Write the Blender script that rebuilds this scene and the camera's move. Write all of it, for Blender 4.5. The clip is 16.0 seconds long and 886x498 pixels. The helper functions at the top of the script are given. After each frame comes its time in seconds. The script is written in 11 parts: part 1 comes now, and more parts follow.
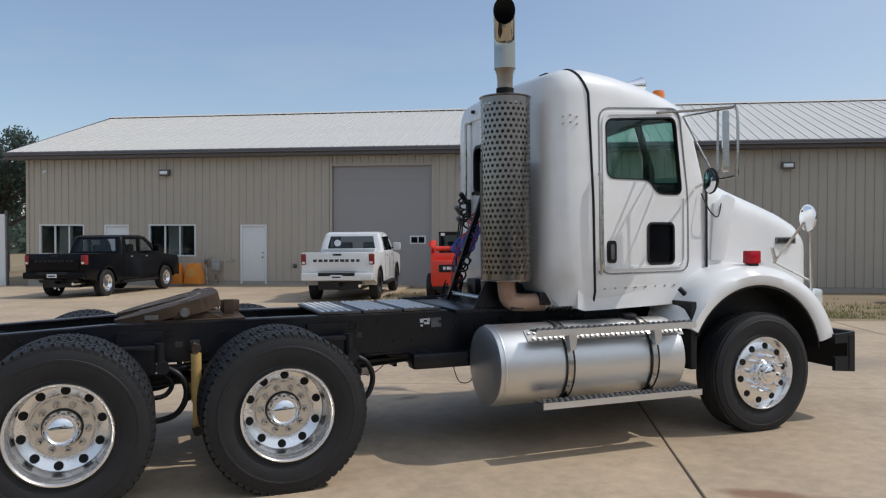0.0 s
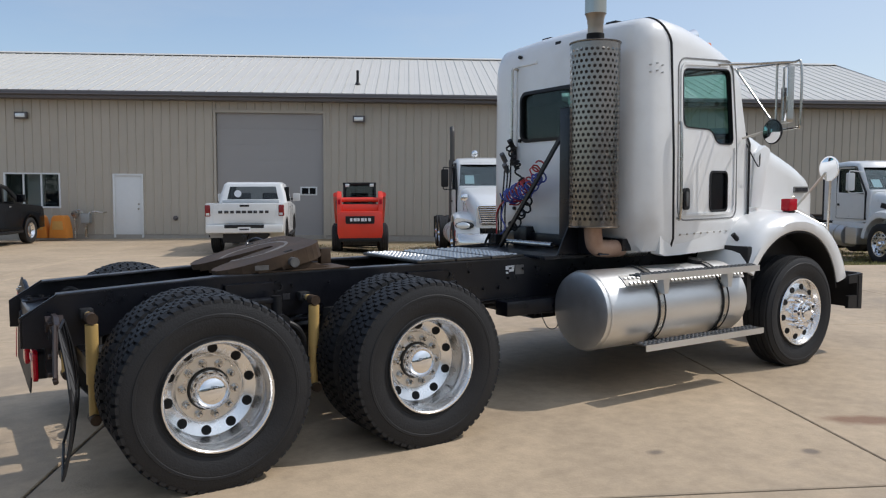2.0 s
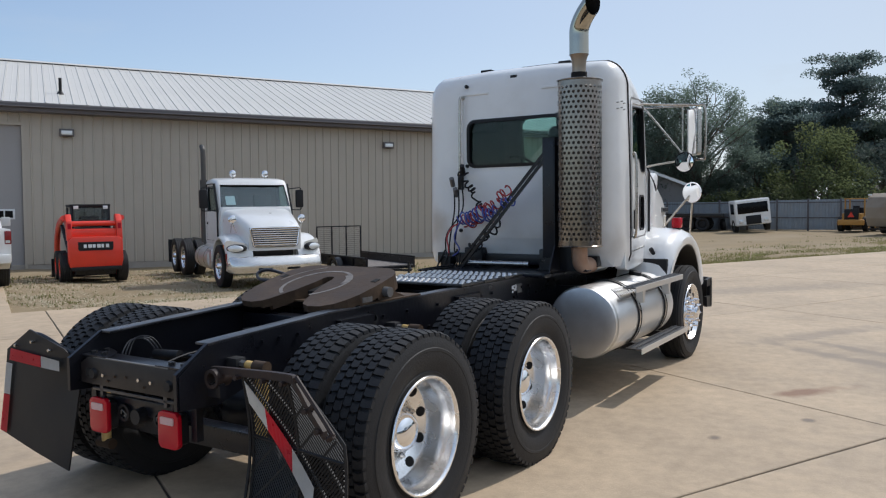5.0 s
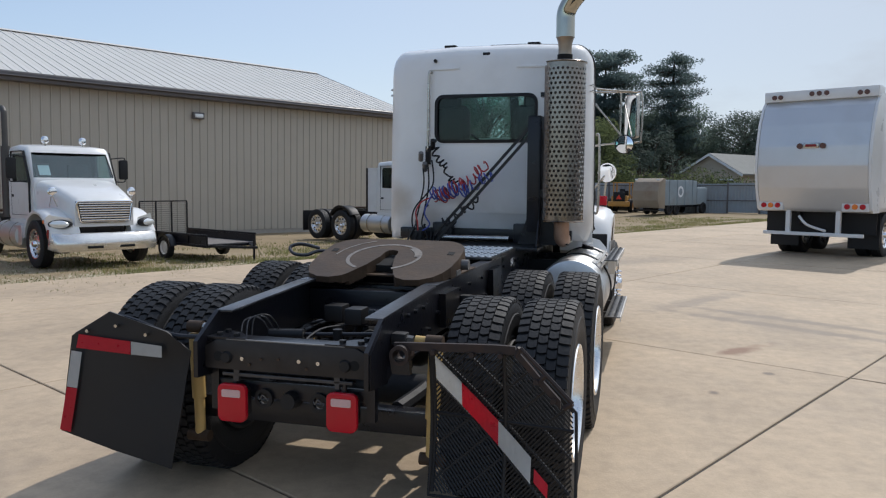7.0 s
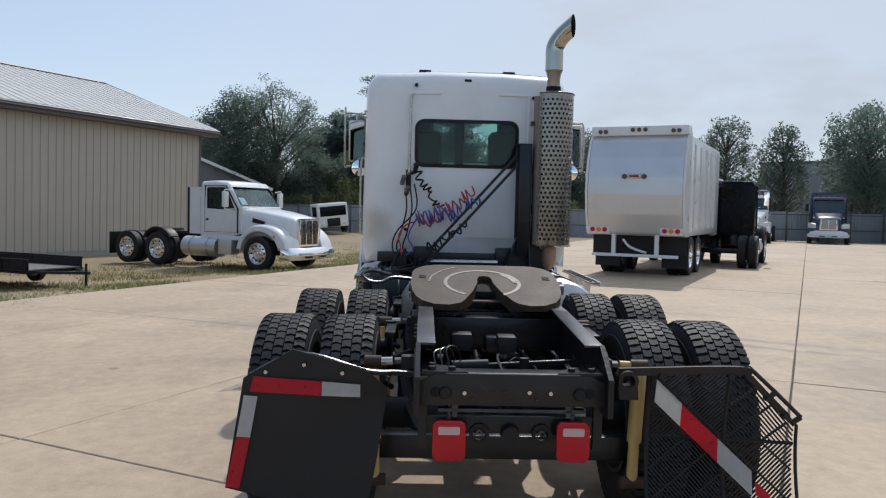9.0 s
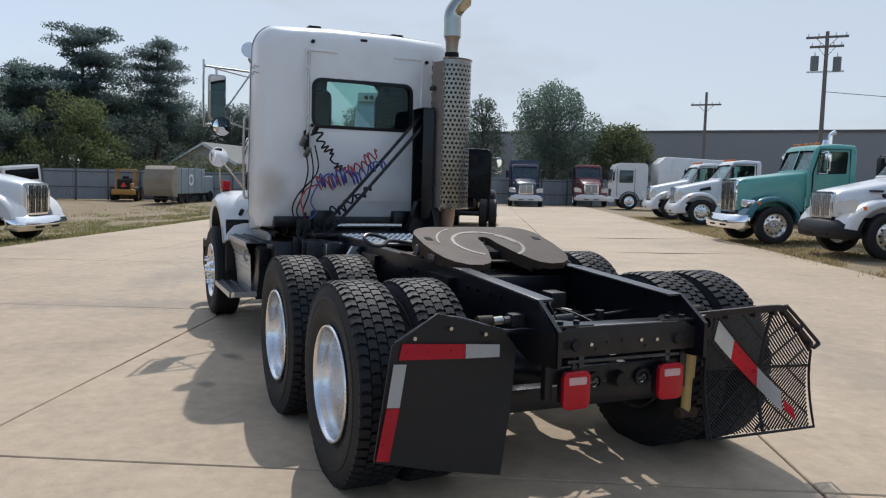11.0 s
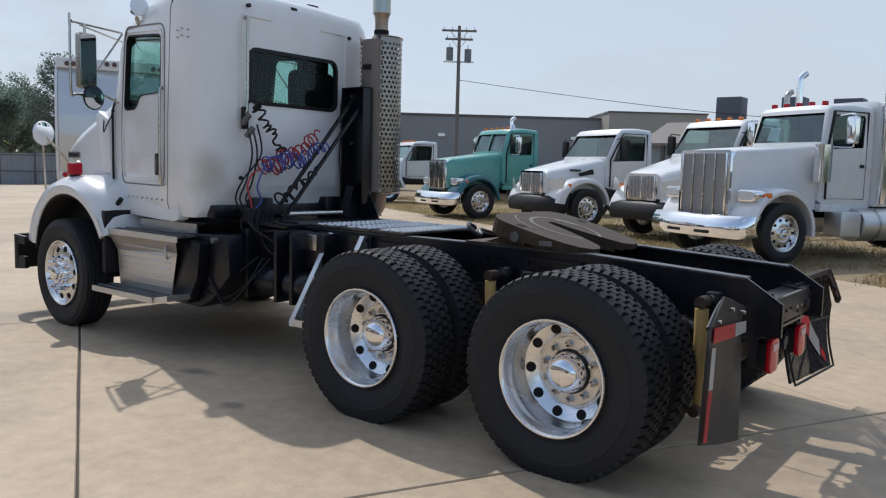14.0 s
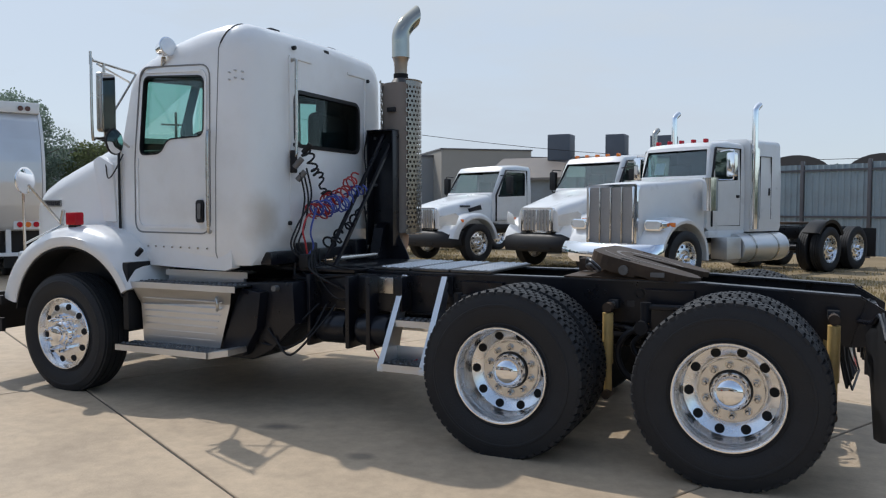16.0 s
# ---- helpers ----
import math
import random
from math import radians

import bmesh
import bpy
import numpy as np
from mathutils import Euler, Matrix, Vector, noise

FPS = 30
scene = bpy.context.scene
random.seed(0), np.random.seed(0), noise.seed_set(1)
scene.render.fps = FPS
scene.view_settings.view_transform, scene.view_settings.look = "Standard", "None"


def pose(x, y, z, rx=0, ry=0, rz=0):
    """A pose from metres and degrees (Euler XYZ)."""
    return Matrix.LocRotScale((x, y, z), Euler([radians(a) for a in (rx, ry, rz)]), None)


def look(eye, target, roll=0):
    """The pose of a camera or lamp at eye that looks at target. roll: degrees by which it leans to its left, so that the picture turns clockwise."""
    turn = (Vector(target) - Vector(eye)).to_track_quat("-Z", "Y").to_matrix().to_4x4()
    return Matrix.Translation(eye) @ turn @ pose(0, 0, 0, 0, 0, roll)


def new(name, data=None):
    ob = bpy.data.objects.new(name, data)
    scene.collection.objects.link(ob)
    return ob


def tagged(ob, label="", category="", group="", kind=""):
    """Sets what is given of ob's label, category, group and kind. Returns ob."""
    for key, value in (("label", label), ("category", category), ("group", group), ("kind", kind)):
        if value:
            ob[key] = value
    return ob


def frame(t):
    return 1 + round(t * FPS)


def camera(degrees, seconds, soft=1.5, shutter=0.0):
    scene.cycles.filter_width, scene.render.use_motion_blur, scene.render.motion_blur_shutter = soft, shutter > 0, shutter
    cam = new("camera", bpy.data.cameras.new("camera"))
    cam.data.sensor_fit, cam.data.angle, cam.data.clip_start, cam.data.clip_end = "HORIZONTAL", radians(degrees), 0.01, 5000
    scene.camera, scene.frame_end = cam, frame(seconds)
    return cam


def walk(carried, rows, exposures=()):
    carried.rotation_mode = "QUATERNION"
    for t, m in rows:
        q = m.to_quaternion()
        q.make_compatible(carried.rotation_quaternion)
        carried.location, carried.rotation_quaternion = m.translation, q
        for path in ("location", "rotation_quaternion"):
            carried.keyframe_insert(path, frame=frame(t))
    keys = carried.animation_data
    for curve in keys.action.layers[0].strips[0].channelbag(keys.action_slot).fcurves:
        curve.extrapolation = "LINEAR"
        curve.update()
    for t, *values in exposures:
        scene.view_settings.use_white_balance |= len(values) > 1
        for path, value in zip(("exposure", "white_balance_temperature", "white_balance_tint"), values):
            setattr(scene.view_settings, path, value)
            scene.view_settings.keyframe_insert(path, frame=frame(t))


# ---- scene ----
cam = camera(59.4, 16.0, soft=1.2)
PATH = [
    (0, (0.496, -6.256, 1.638), (1.207, -4.387, 1.609), -0.5),
    (0.5, (0.051, -6.089, 1.642), (0.861, -4.261, 1.577), -0.4),
    (1, (-0.36, -5.821, 1.637), (0.537, -4.036, 1.541), -0.3),
    (1.5, (-0.808, -5.601, 1.624), (0.173, -3.862, 1.499), -0.3),
    (2, (-1.167, -5.299, 1.596), (-0.097, -3.616, 1.444), -0.2),
    (2.5, (-1.546, -5.007, 1.609), (-0.379, -3.392, 1.433), -0.3),
    (3, (-1.92, -4.713, 1.605), (-0.647, -3.183, 1.41), -0.3),
    (3.5, (-2.239, -4.359, 1.6), (-0.858, -2.925, 1.402), -0.3),
    (4, (-2.627, -4.112, 1.623), (-1.138, -2.789, 1.44), -0.4),
    (4.5, (-2.904, -3.769, 1.648), (-1.315, -2.564, 1.5), -0.6),
    (5, (-3.2, -3.412, 1.665), (-1.518, -2.336, 1.554), -0.7),
    (5.2, (-3.315, -3.261, 1.687), (-1.597, -2.242, 1.583), -0.7),
    (7.3, (-4.089, -1.345, 1.63), (-2.149, -0.888, 1.46), 0.8),
    (7.5, (-4.152, -1.149, 1.653), (-2.2, -0.743, 1.487), 1.0),
    (8, (-4.225, -0.663, 1.658), (-2.249, -0.386, 1.517), 1.1),
    (8.2, (-4.224, -0.433, 1.654), (-2.239, -0.217, 1.528), 1.2),
    (10.5, (-4.02, 1.85, 1.577), (-2.126, 1.228, 1.42), 1.3),
    (11, (-3.816, 2.333, 1.559), (-1.996, 1.523, 1.386), 1.5),
    (11.5, (-3.531, 2.733, 1.534), (-1.798, 1.754, 1.343), 1.5),
    (12, (-3.222, 3.146, 1.534), (-1.587, 2.014, 1.319), 1.7),
    (12.5, (-2.969, 3.532, 1.526), (-1.432, 2.276, 1.285), 2.0),
    (13, (-2.591, 3.88, 1.518), (-1.157, 2.509, 1.264), 2.0),
    (13.5, (-2.258, 4.253, 1.522), (-0.925, 2.78, 1.284), 1.9),
    (14, (-1.923, 4.571, 1.534), (-0.688, 3.01, 1.33), 1.5),
    (14.5, (-1.57, 4.898, 1.559), (-0.433, 3.261, 1.394), 1.0),
    (15, (-1.21, 5.173, 1.54), (-0.167, 3.472, 1.404), 0.5),
    (15.5, (-0.792, 5.402, 1.549), (0.159, 3.646, 1.429), 0.1),
    (16, (-0.378, 5.681, 1.536), (0.473, 3.874, 1.432), 0.0),
]
walk(cam, [(t, look(eye, target, roll)) for t, eye, target, roll in PATH], [(0, 0.0, 6370, 11), (1.5, 0.10, 6370, 11), (2.5, 0.16, 6370, 11), (5, 0.16, 6290, 11), (11, 0.18, 6290, 11), (13, 0.22, 6310, 11), (16, 0.22, 6260, 10)])


# ---- world, sun and exposure ----
SUN_AZ, SUN_EL = -20.5, 49.2
world = bpy.data.worlds.new("hazy_sky")
scene.world = world
world.use_nodes = True
wt = world.node_tree
wt.nodes.clear()
w_out = wt.nodes.new("ShaderNodeOutputWorld")
w_bg = wt.nodes.new("ShaderNodeBackground")
w_sky = wt.nodes.new("ShaderNodeTexSky")
w_sky.sky_type = "NISHITA"
w_sky.sun_disc = False
w_sky.sun_elevation = radians(SUN_EL)
w_sky.sun_rotation = radians(90 - SUN_AZ)
w_sky.altitude = 200
w_sky.air_density = 1.0
w_sky.dust_density = 1.0
w_sky.ozone_density = 1.5
w_bg.inputs["Strength"].default_value = 0.129
# thin high cloud over the clear sky
w_co = wt.nodes.new("ShaderNodeTexCoord")
w_map = wt.nodes.new("ShaderNodeMapping")
w_map.inputs["Scale"].default_value = (1.0, 1.6, 4.5)
w_n = wt.nodes.new("ShaderNodeTexNoise")
w_n.inputs["Scale"].default_value = 1.7
w_n.inputs["Detail"].default_value = 7
w_n.inputs["Roughness"].default_value = 0.58
w_r = wt.nodes.new("ShaderNodeMapRange")
w_r.inputs["From Min"].default_value = 0.52
w_r.inputs["From Max"].default_value = 0.80
w_r.inputs["To Max"].default_value = 0.35
# summer haze, denser towards the sun's side
w_dot = wt.nodes.new("ShaderNodeVectorMath")
w_dot.operation = "DOT_PRODUCT"
w_dot.inputs[1].default_value = (math.cos(radians(SUN_AZ - 30)), math.sin(radians(SUN_AZ - 30)), 0)
w_hz = wt.nodes.new("ShaderNodeMapRange")
w_hz.inputs["From Min"].default_value = -0.4
w_hz.inputs["From Max"].default_value = 0.8
w_hz.inputs["To Min"].default_value = 0.12
w_hz.inputs["To Max"].default_value = 0.86
w_sum = wt.nodes.new("ShaderNodeMath")
w_sum.use_clamp = True
w_mix = wt.nodes.new("ShaderNodeMixRGB")
wt.links.new(w_co.outputs["Generated"], w_map.inputs["Vector"])
wt.links.new(w_map.outputs["Vector"], w_n.inputs["Vector"])
wt.links.new(w_n.outputs["Fac"], w_r.inputs["Value"])
wt.links.new(w_co.outputs["Generated"], w_dot.inputs[0])
wt.links.new(w_dot.outputs["Value"], w_hz.inputs["Value"])
wt.links.new(w_r.outputs["Result"], w_sum.inputs[0])
wt.links.new(w_hz.outputs["Result"], w_sum.inputs[1])
wt.links.new(w_sum.outputs["Value"], w_mix.inputs["Fac"])
# the haze glows more high up, round the sun, than low over the land
w_xyz = wt.nodes.new("ShaderNodeSeparateXYZ")
w_up = wt.nodes.new("ShaderNodeMapRange")
w_up.interpolation_type = "SMOOTHSTEP"
w_up.inputs["From Min"].default_value = 0.20
w_up.inputs["From Max"].default_value = 0.75
w_up.inputs["To Min"].default_value = 0.84
w_up.inputs["To Max"].default_value = 1.45
w_haze = wt.nodes.new("ShaderNodeVectorMath")
w_haze.operation = "SCALE"
w_haze.inputs[0].default_value = (4.70, 5.22, 5.80)
wt.links.new(w_co.outputs["Generated"], w_xyz.inputs["Vector"])
wt.links.new(w_xyz.outputs["Z"], w_up.inputs["Value"])
wt.links.new(w_up.outputs["Result"], w_haze.inputs["Scale"])
wt.links.new(w_haze.outputs["Vector"], w_mix.inputs["Color2"])
wt.links.new(w_sky.outputs["Color"], w_mix.inputs["Color1"])
wt.links.new(w_mix.outputs["Color"], w_bg.inputs["Color"])
wt.links.new(w_bg.outputs["Background"], w_out.inputs["Surface"])

sun_data = bpy.data.lights.new("sun", "SUN")
sun_data.energy = 2.25
sun_data.angle = radians(0.6)
sun_data.color = (1.0, 0.945, 0.87)
sun = new("sun", sun_data)
sun_dir = Vector((math.cos(radians(SUN_AZ)) * math.cos(radians(SUN_EL)), math.sin(radians(SUN_AZ)) * math.cos(radians(SUN_EL)), math.sin(radians(SUN_EL))))
sun.matrix_world = look(sun_dir * 40, (0, 0, 0))


# ---- materials ----
def material(name, colour, rough=0.5, metal=0.0, gloss=0.5, vary=0.12, scale=6.0, bump=0.0, bump_scale=40.0, dirt=None, dirt_amount=0.0, dirt_scale=1.5, coat=0.0, spread=0.0, squash=(1, 1, 1), transmission=0.0, alpha_rough=0.15, object_space=True):
    """A surface with grain at two scales, blotches of dirt, fine relief and a per-object shift of tone."""
    m = bpy.data.materials.new(name)
    m.use_nodes = True
    nt = m.node_tree
    b = nt.nodes["Principled BSDF"]
    b.inputs["Metallic"].default_value = metal
    b.inputs["Coat Weight"].default_value = coat
    b.inputs["Specular IOR Level"].default_value = gloss
    b.inputs["Coat Roughness"].default_value = 0.06
    b.inputs["Transmission Weight"].default_value = transmission
    co = nt.nodes.new("ShaderNodeTexCoord")
    mp = nt.nodes.new("ShaderNodeMapping")
    mp.inputs["Scale"].default_value = squash
    nt.links.new(co.outputs["Object"], mp.inputs["Vector"])
    n1 = nt.nodes.new("ShaderNodeTexNoise")
    n1.inputs["Scale"].default_value = scale
    n1.inputs["Detail"].default_value = 6
    nt.links.new(mp.outputs["Vector"], n1.inputs["Vector"])
    lo = [max(0, c * (1 - vary)) for c in colour]
    hi = [min(1, c * (1 + vary)) for c in colour]
    mix = nt.nodes.new("ShaderNodeMixRGB")
    mix.inputs["Color1"].default_value = (*lo, 1)
    mix.inputs["Color2"].default_value = (*hi, 1)
    nt.links.new(n1.outputs["Fac"], mix.inputs["Fac"])
    last = mix.outputs["Color"]
    if dirt is not None:
        n2 = nt.nodes.new("ShaderNodeTexNoise")
        n2.inputs["Scale"].default_value = dirt_scale
        n2.inputs["Detail"].default_value = 9
        n2.inputs["Roughness"].default_value = 0.62
        nt.links.new(mp.outputs["Vector"], n2.inputs["Vector"])
        r = nt.nodes.new("ShaderNodeMapRange")
        r.inputs["From Min"].default_value = 0.48
        r.inputs["From Max"].default_value = 0.72
        r.inputs["To Max"].default_value = dirt_amount
        nt.links.new(n2.outputs["Fac"], r.inputs["Value"])
        d = nt.nodes.new("ShaderNodeMixRGB")
        d.inputs["Color2"].default_value = (*dirt, 1)
        nt.links.new(r.outputs["Result"], d.inputs["Fac"])
        nt.links.new(last, d.inputs["Color1"])
        last = d.outputs["Color"]
    if spread:
        oi = nt.nodes.new("ShaderNodeObjectInfo")
        hs = nt.nodes.new("ShaderNodeHueSaturation")
        rr = nt.nodes.new("ShaderNodeMapRange")
        rr.inputs["To Min"].default_value = 1 - spread
        rr.inputs["To Max"].default_value = 1 + spread
        nt.links.new(oi.outputs["Random"], rr.inputs["Value"])
        nt.links.new(rr.outputs["Result"], hs.inputs["Value"])
        nt.links.new(last, hs.inputs["Color"])
        last = hs.outputs["Color"]
    nt.links.new(last, b.inputs["Base Color"])
    rg = nt.nodes.new("ShaderNodeMapRange")
    rg.inputs["To Min"].default_value = max(0.0, rough - 0.10 * min(1, rough * 3))
    rg.inputs["To Max"].default_value = min(1.0, rough + 0.10 * min(1, rough * 3))
    nt.links.new(n1.outputs["Fac"], rg.inputs["Value"])
    nt.links.new(rg.outputs["Result"], b.inputs["Roughness"])
    if bump:
        n3 = nt.nodes.new("ShaderNodeTexNoise")
        n3.inputs["Scale"].default_value = bump_scale
        n3.inputs["Detail"].default_value = 5
        nt.links.new(mp.outputs["Vector"], n3.inputs["Vector"])
        bp = nt.nodes.new("ShaderNodeBump")
        bp.inputs["Strength"].default_value = bump
        bp.inputs["Distance"].default_value = 0.02
        nt.links.new(n3.outputs["Fac"], bp.inputs["Height"])
        nt.links.new(bp.outputs["Normal"], b.inputs["Normal"])
    return m


def glass(name, colour, rough=0.02, mirror=0.045):
    m = bpy.data.materials.new(name)
    m.use_nodes = True
    nt = m.node_tree
    nt.nodes.clear()
    out = nt.nodes.new("ShaderNodeOutputMaterial")
    tr = nt.nodes.new("ShaderNodeBsdfTransparent")
    tr.inputs["Color"].default_value = (*colour, 1)
    gl = nt.nodes.new("ShaderNodeBsdfGlossy")
    gl.inputs["Roughness"].default_value = rough
    gl.inputs["Color"].default_value = (0.9, 0.95, 0.95, 1)
    lw = nt.nodes.new("ShaderNodeLayerWeight")
    pw = nt.nodes.new("ShaderNodeMath")
    pw.operation = "POWER"
    pw.inputs[1].default_value = 5.0
    fr = nt.nodes.new("ShaderNodeMath")
    fr.operation = "MULTIPLY_ADD"
    fr.inputs[1].default_value = 0.85
    fr.inputs[2].default_value = mirror
    lw.inputs["Blend"].default_value = 0.5
    nt.links.new(lw.outputs["Facing"], pw.inputs[0])
    nt.links.new(pw.outputs["Value"], fr.inputs[0])
    mx = nt.nodes.new("ShaderNodeMixShader")
    nt.links.new(fr.outputs["Value"], mx.inputs["Fac"])
    nt.links.new(tr.outputs["BSDF"], mx.inputs[1])
    nt.links.new(gl.outputs["BSDF"], mx.inputs[2])
    nt.links.new(mx.outputs["Shader"], out.inputs["Surface"])
    return m


WHITE = material("white_truck_paint", (0.80, 0.80, 0.79), 0.32, vary=0.03, scale=3, dirt=(0.52, 0.49, 0.44), dirt_amount=0.22, dirt_scale=2.2, coat=0.5)
WHITE_CLEAN = material("white_vehicle_paint", (0.72, 0.725, 0.72), 0.3, vary=0.04, scale=3, dirt=(0.58, 0.56, 0.52), dirt_amount=0.35, dirt_scale=1.6, coat=0.4)
BLACK_FRAME = material("black_chassis_paint", (0.0062, 0.0068, 0.0105), 0.30, gloss=0.42, vary=0.35, scale=9, dirt=(0.013, 0.0125, 0.0125), dirt_amount=0.25, dirt_scale=5, bump=0.08)
BLACK_GLOSS = material("black_paint", (0.0035, 0.0039, 0.0055), 0.18, gloss=0.16, vary=0.2)
BLACK_PLASTIC = material("black_plastic", (0.011, 0.011, 0.0125), 0.5, gloss=0.32, vary=0.25, scale=12)
RUBBER = material("tyre_rubber", (0.0165, 0.0168, 0.0185), 0.62, gloss=0.35, vary=0.3, scale=14, dirt=(0.026, 0.025, 0.024), dirt_amount=0.3, dirt_scale=6, bump=0.15, bump_scale=90)
ALU = material("polished_aluminium", (0.86, 0.86, 0.86), 0.26, 1.0, vary=0.05, scale=8, dirt=(0.55, 0.52, 0.48), dirt_amount=0.25, dirt_scale=9)
GRIP_ALU = material("dull_perforated_aluminium", (0.40, 0.395, 0.385), 0.62, 0.55, vary=0.15, scale=12, dirt=(0.26, 0.24, 0.21), dirt_amount=0.5, dirt_scale=6)
TANK_ALU = material("brushed_aluminium", (0.72, 0.72, 0.715), 0.43, 1.0, vary=0.06, scale=14, squash=(0.25, 1, 1), dirt=(0.45, 0.42, 0.38), dirt_amount=0.35, dirt_scale=3)
DARK_RIM_HUB_SHADE = material("dark_rim_and_hub_shade", (0.05, 0.048, 0.045), 0.6, 0.3, vary=0.3, scale=7)
# darker, slightly tan aluminium: reflections in the dish are put into the colour
HUB_FLANGE = material("reflection_toned_aluminium", (0.72, 0.70, 0.67), 0.30, 1.0, vary=0.12, scale=16, dirt=(0.40, 0.37, 0.33), dirt_amount=0.35, dirt_scale=9)
NUT_STEEL = material("bright_nut_steel", (0.60, 0.585, 0.56), 0.25, 1.0, vary=0.15, scale=20, dirt=(0.30, 0.27, 0.23), dirt_amount=0.3, dirt_scale=12)
STACK_CHROME = material("smoked_chrome", (0.42, 0.40, 0.34), 0.10, 1.0, vary=0.12, scale=3)
CHROME = material("chrome", (0.86, 0.86, 0.87), 0.06, 1.0, vary=0.03, scale=5)
STEEL = material("stainless_steel", (0.52, 0.50, 0.46), 0.27, 1.0, vary=0.14, scale=5, dirt=(0.30, 0.24, 0.18), dirt_amount=0.4, dirt_scale=4)
RUST = material("heated_exhaust_steel", (0.42, 0.27, 0.19), 0.52, 0.35, vary=0.25, scale=6, dirt=(0.24, 0.12, 0.07), dirt_amount=0.6, dirt_scale=5)
# pale blotches put the sky's grazing sheen into the black paint
FLANGE = material("sky_sheen_black_paint", (0.020, 0.021, 0.026), 0.30, gloss=0.55, vary=0.4, scale=5, dirt=(0.10, 0.10, 0.108), dirt_amount=0.75, dirt_scale=4, bump=0.06)
STEEL_DULL = material("dull_bare_steel", (0.16, 0.157, 0.153), 0.45, 0.4, vary=0.4, scale=12, dirt=(0.08, 0.07, 0.06), dirt_amount=0.7, dirt_scale=9)
GREASE = material("greasy_rusty_steel", (0.058, 0.038, 0.025), 0.60, 0.0, gloss=0.24, vary=0.4, scale=7, dirt=(0.105, 0.068, 0.042), dirt_amount=0.75, dirt_scale=5, bump=0.10)
GOLD = material("yellow_shock_paint", (0.60, 0.40, 0.14), 0.42, vary=0.15, scale=9, dirt=(0.30, 0.20, 0.10), dirt_amount=0.4, dirt_scale=8)
RED_LENS = material("red_lens", (0.46, 0.004, 0.016), 0.2, gloss=0.35, vary=0.12, scale=9, coat=0.12)
LAMP_LABEL = material("faded_pink_label", (0.62, 0.40, 0.38), 0.4, vary=0.1, scale=60)
AMBER_LENS = material("amber_lens", (0.80, 0.20, 0.02), 0.2, vary=0.1, coat=0.4)
CLEAR_LENS = material("clear_lens", (0.78, 0.80, 0.80), 0.12, 0.35, vary=0.08, scale=18, coat=0.6)
RED_TAPE = material("red_reflective_tape", (0.74, 0.018, 0.045), 0.3, vary=0.12, scale=30)
WHITE_TAPE = material("white_reflective_tape", (0.72, 0.72, 0.70), 0.32, vary=0.08, scale=30, dirt=(0.4, 0.37, 0.33), dirt_amount=0.3)
FLAP = material("mud_flap_rubber", (0.0115, 0.0118, 0.0135), 0.5, gloss=0.35, vary=0.2, scale=4, dirt=(0.022, 0.021, 0.020), dirt_amount=0.4, dirt_scale=3)
RED_HOSE = material("red_air_hose", (0.42, 0.03, 0.03), 0.35)
BLUE_HOSE = material("blue_air_hose", (0.06, 0.09, 0.36), 0.35)
GREEN_PAINT = material("teal_green_paint", (0.10, 0.36, 0.31), 0.3, vary=0.06, scale=3, dirt=(0.20, 0.34, 0.30), dirt_amount=0.3, dirt_scale=3, coat=0.4)
DARK_TEAL = material("dark_teal_paint", (0.02, 0.13, 0.15), 0.25, vary=0.08, coat=0.5)
ORANGE = material("loader_orange_paint", (0.78, 0.040, 0.016), 0.35, vary=0.06, scale=4, dirt=(0.30, 0.05, 0.03), dirt_amount=0.25, coat=0.3)
SAFETY = material("orange_plastic", (0.72, 0.26, 0.04), 0.5, vary=0.08)
YELLOW = material("loader_yellow_paint", (0.50, 0.25, 0.05), 0.5, vary=0.15, dirt=(0.2, 0.12, 0.06), dirt_amount=0.4)
MAROON = material("maroon_paint", (0.13, 0.02, 0.03), 0.3, vary=0.1, coat=0.4)
NAVY = material("navy_paint", (0.02, 0.03, 0.07), 0.3, vary=0.1, coat=0.4)
SEAT = material("dark_seat_cloth", (0.02, 0.02, 0.023), 0.85, vary=0.25, scale=20)
SIDING = material("taupe_steel_siding", (0.45, 0.402, 0.335), 0.42, vary=0.05, scale=1.5, dirt=(0.385, 0.35, 0.30), dirt_amount=0.3, dirt_scale=0.7)
SIDING_DOOR = material("grey_overhead_door_paint", (0.325, 0.312, 0.305), 0.5, vary=0.05, scale=1.2, dirt=(0.28, 0.265, 0.255), dirt_amount=0.3, dirt_scale=0.6)
CROSS_BROWN = material("grimy_brown_black_paint", (0.020, 0.017, 0.0165), 0.42, gloss=0.35, vary=0.35, scale=10, dirt=(0.045, 0.040, 0.038), dirt_amount=0.5, dirt_scale=7)
HANGER_BROWN = material("rusty_brown_hanger", (0.030, 0.021, 0.019), 0.55, gloss=0.3, vary=0.3, scale=12, dirt=(0.06, 0.032, 0.022), dirt_amount=0.6, dirt_scale=9)
FASCIA = material("brown_fascia", (0.105, 0.095, 0.097), 0.4, vary=0.1, scale=2)
ROOF = material("light_steel_roofing", (0.62, 0.595, 0.545), 0.45, vary=0.05, scale=0.6, dirt=(0.52, 0.50, 0.455), dirt_amount=0.35, dirt_scale=0.5)
TRIM = material("white_trim", (0.72, 0.73, 0.73), 0.45, vary=0.04)
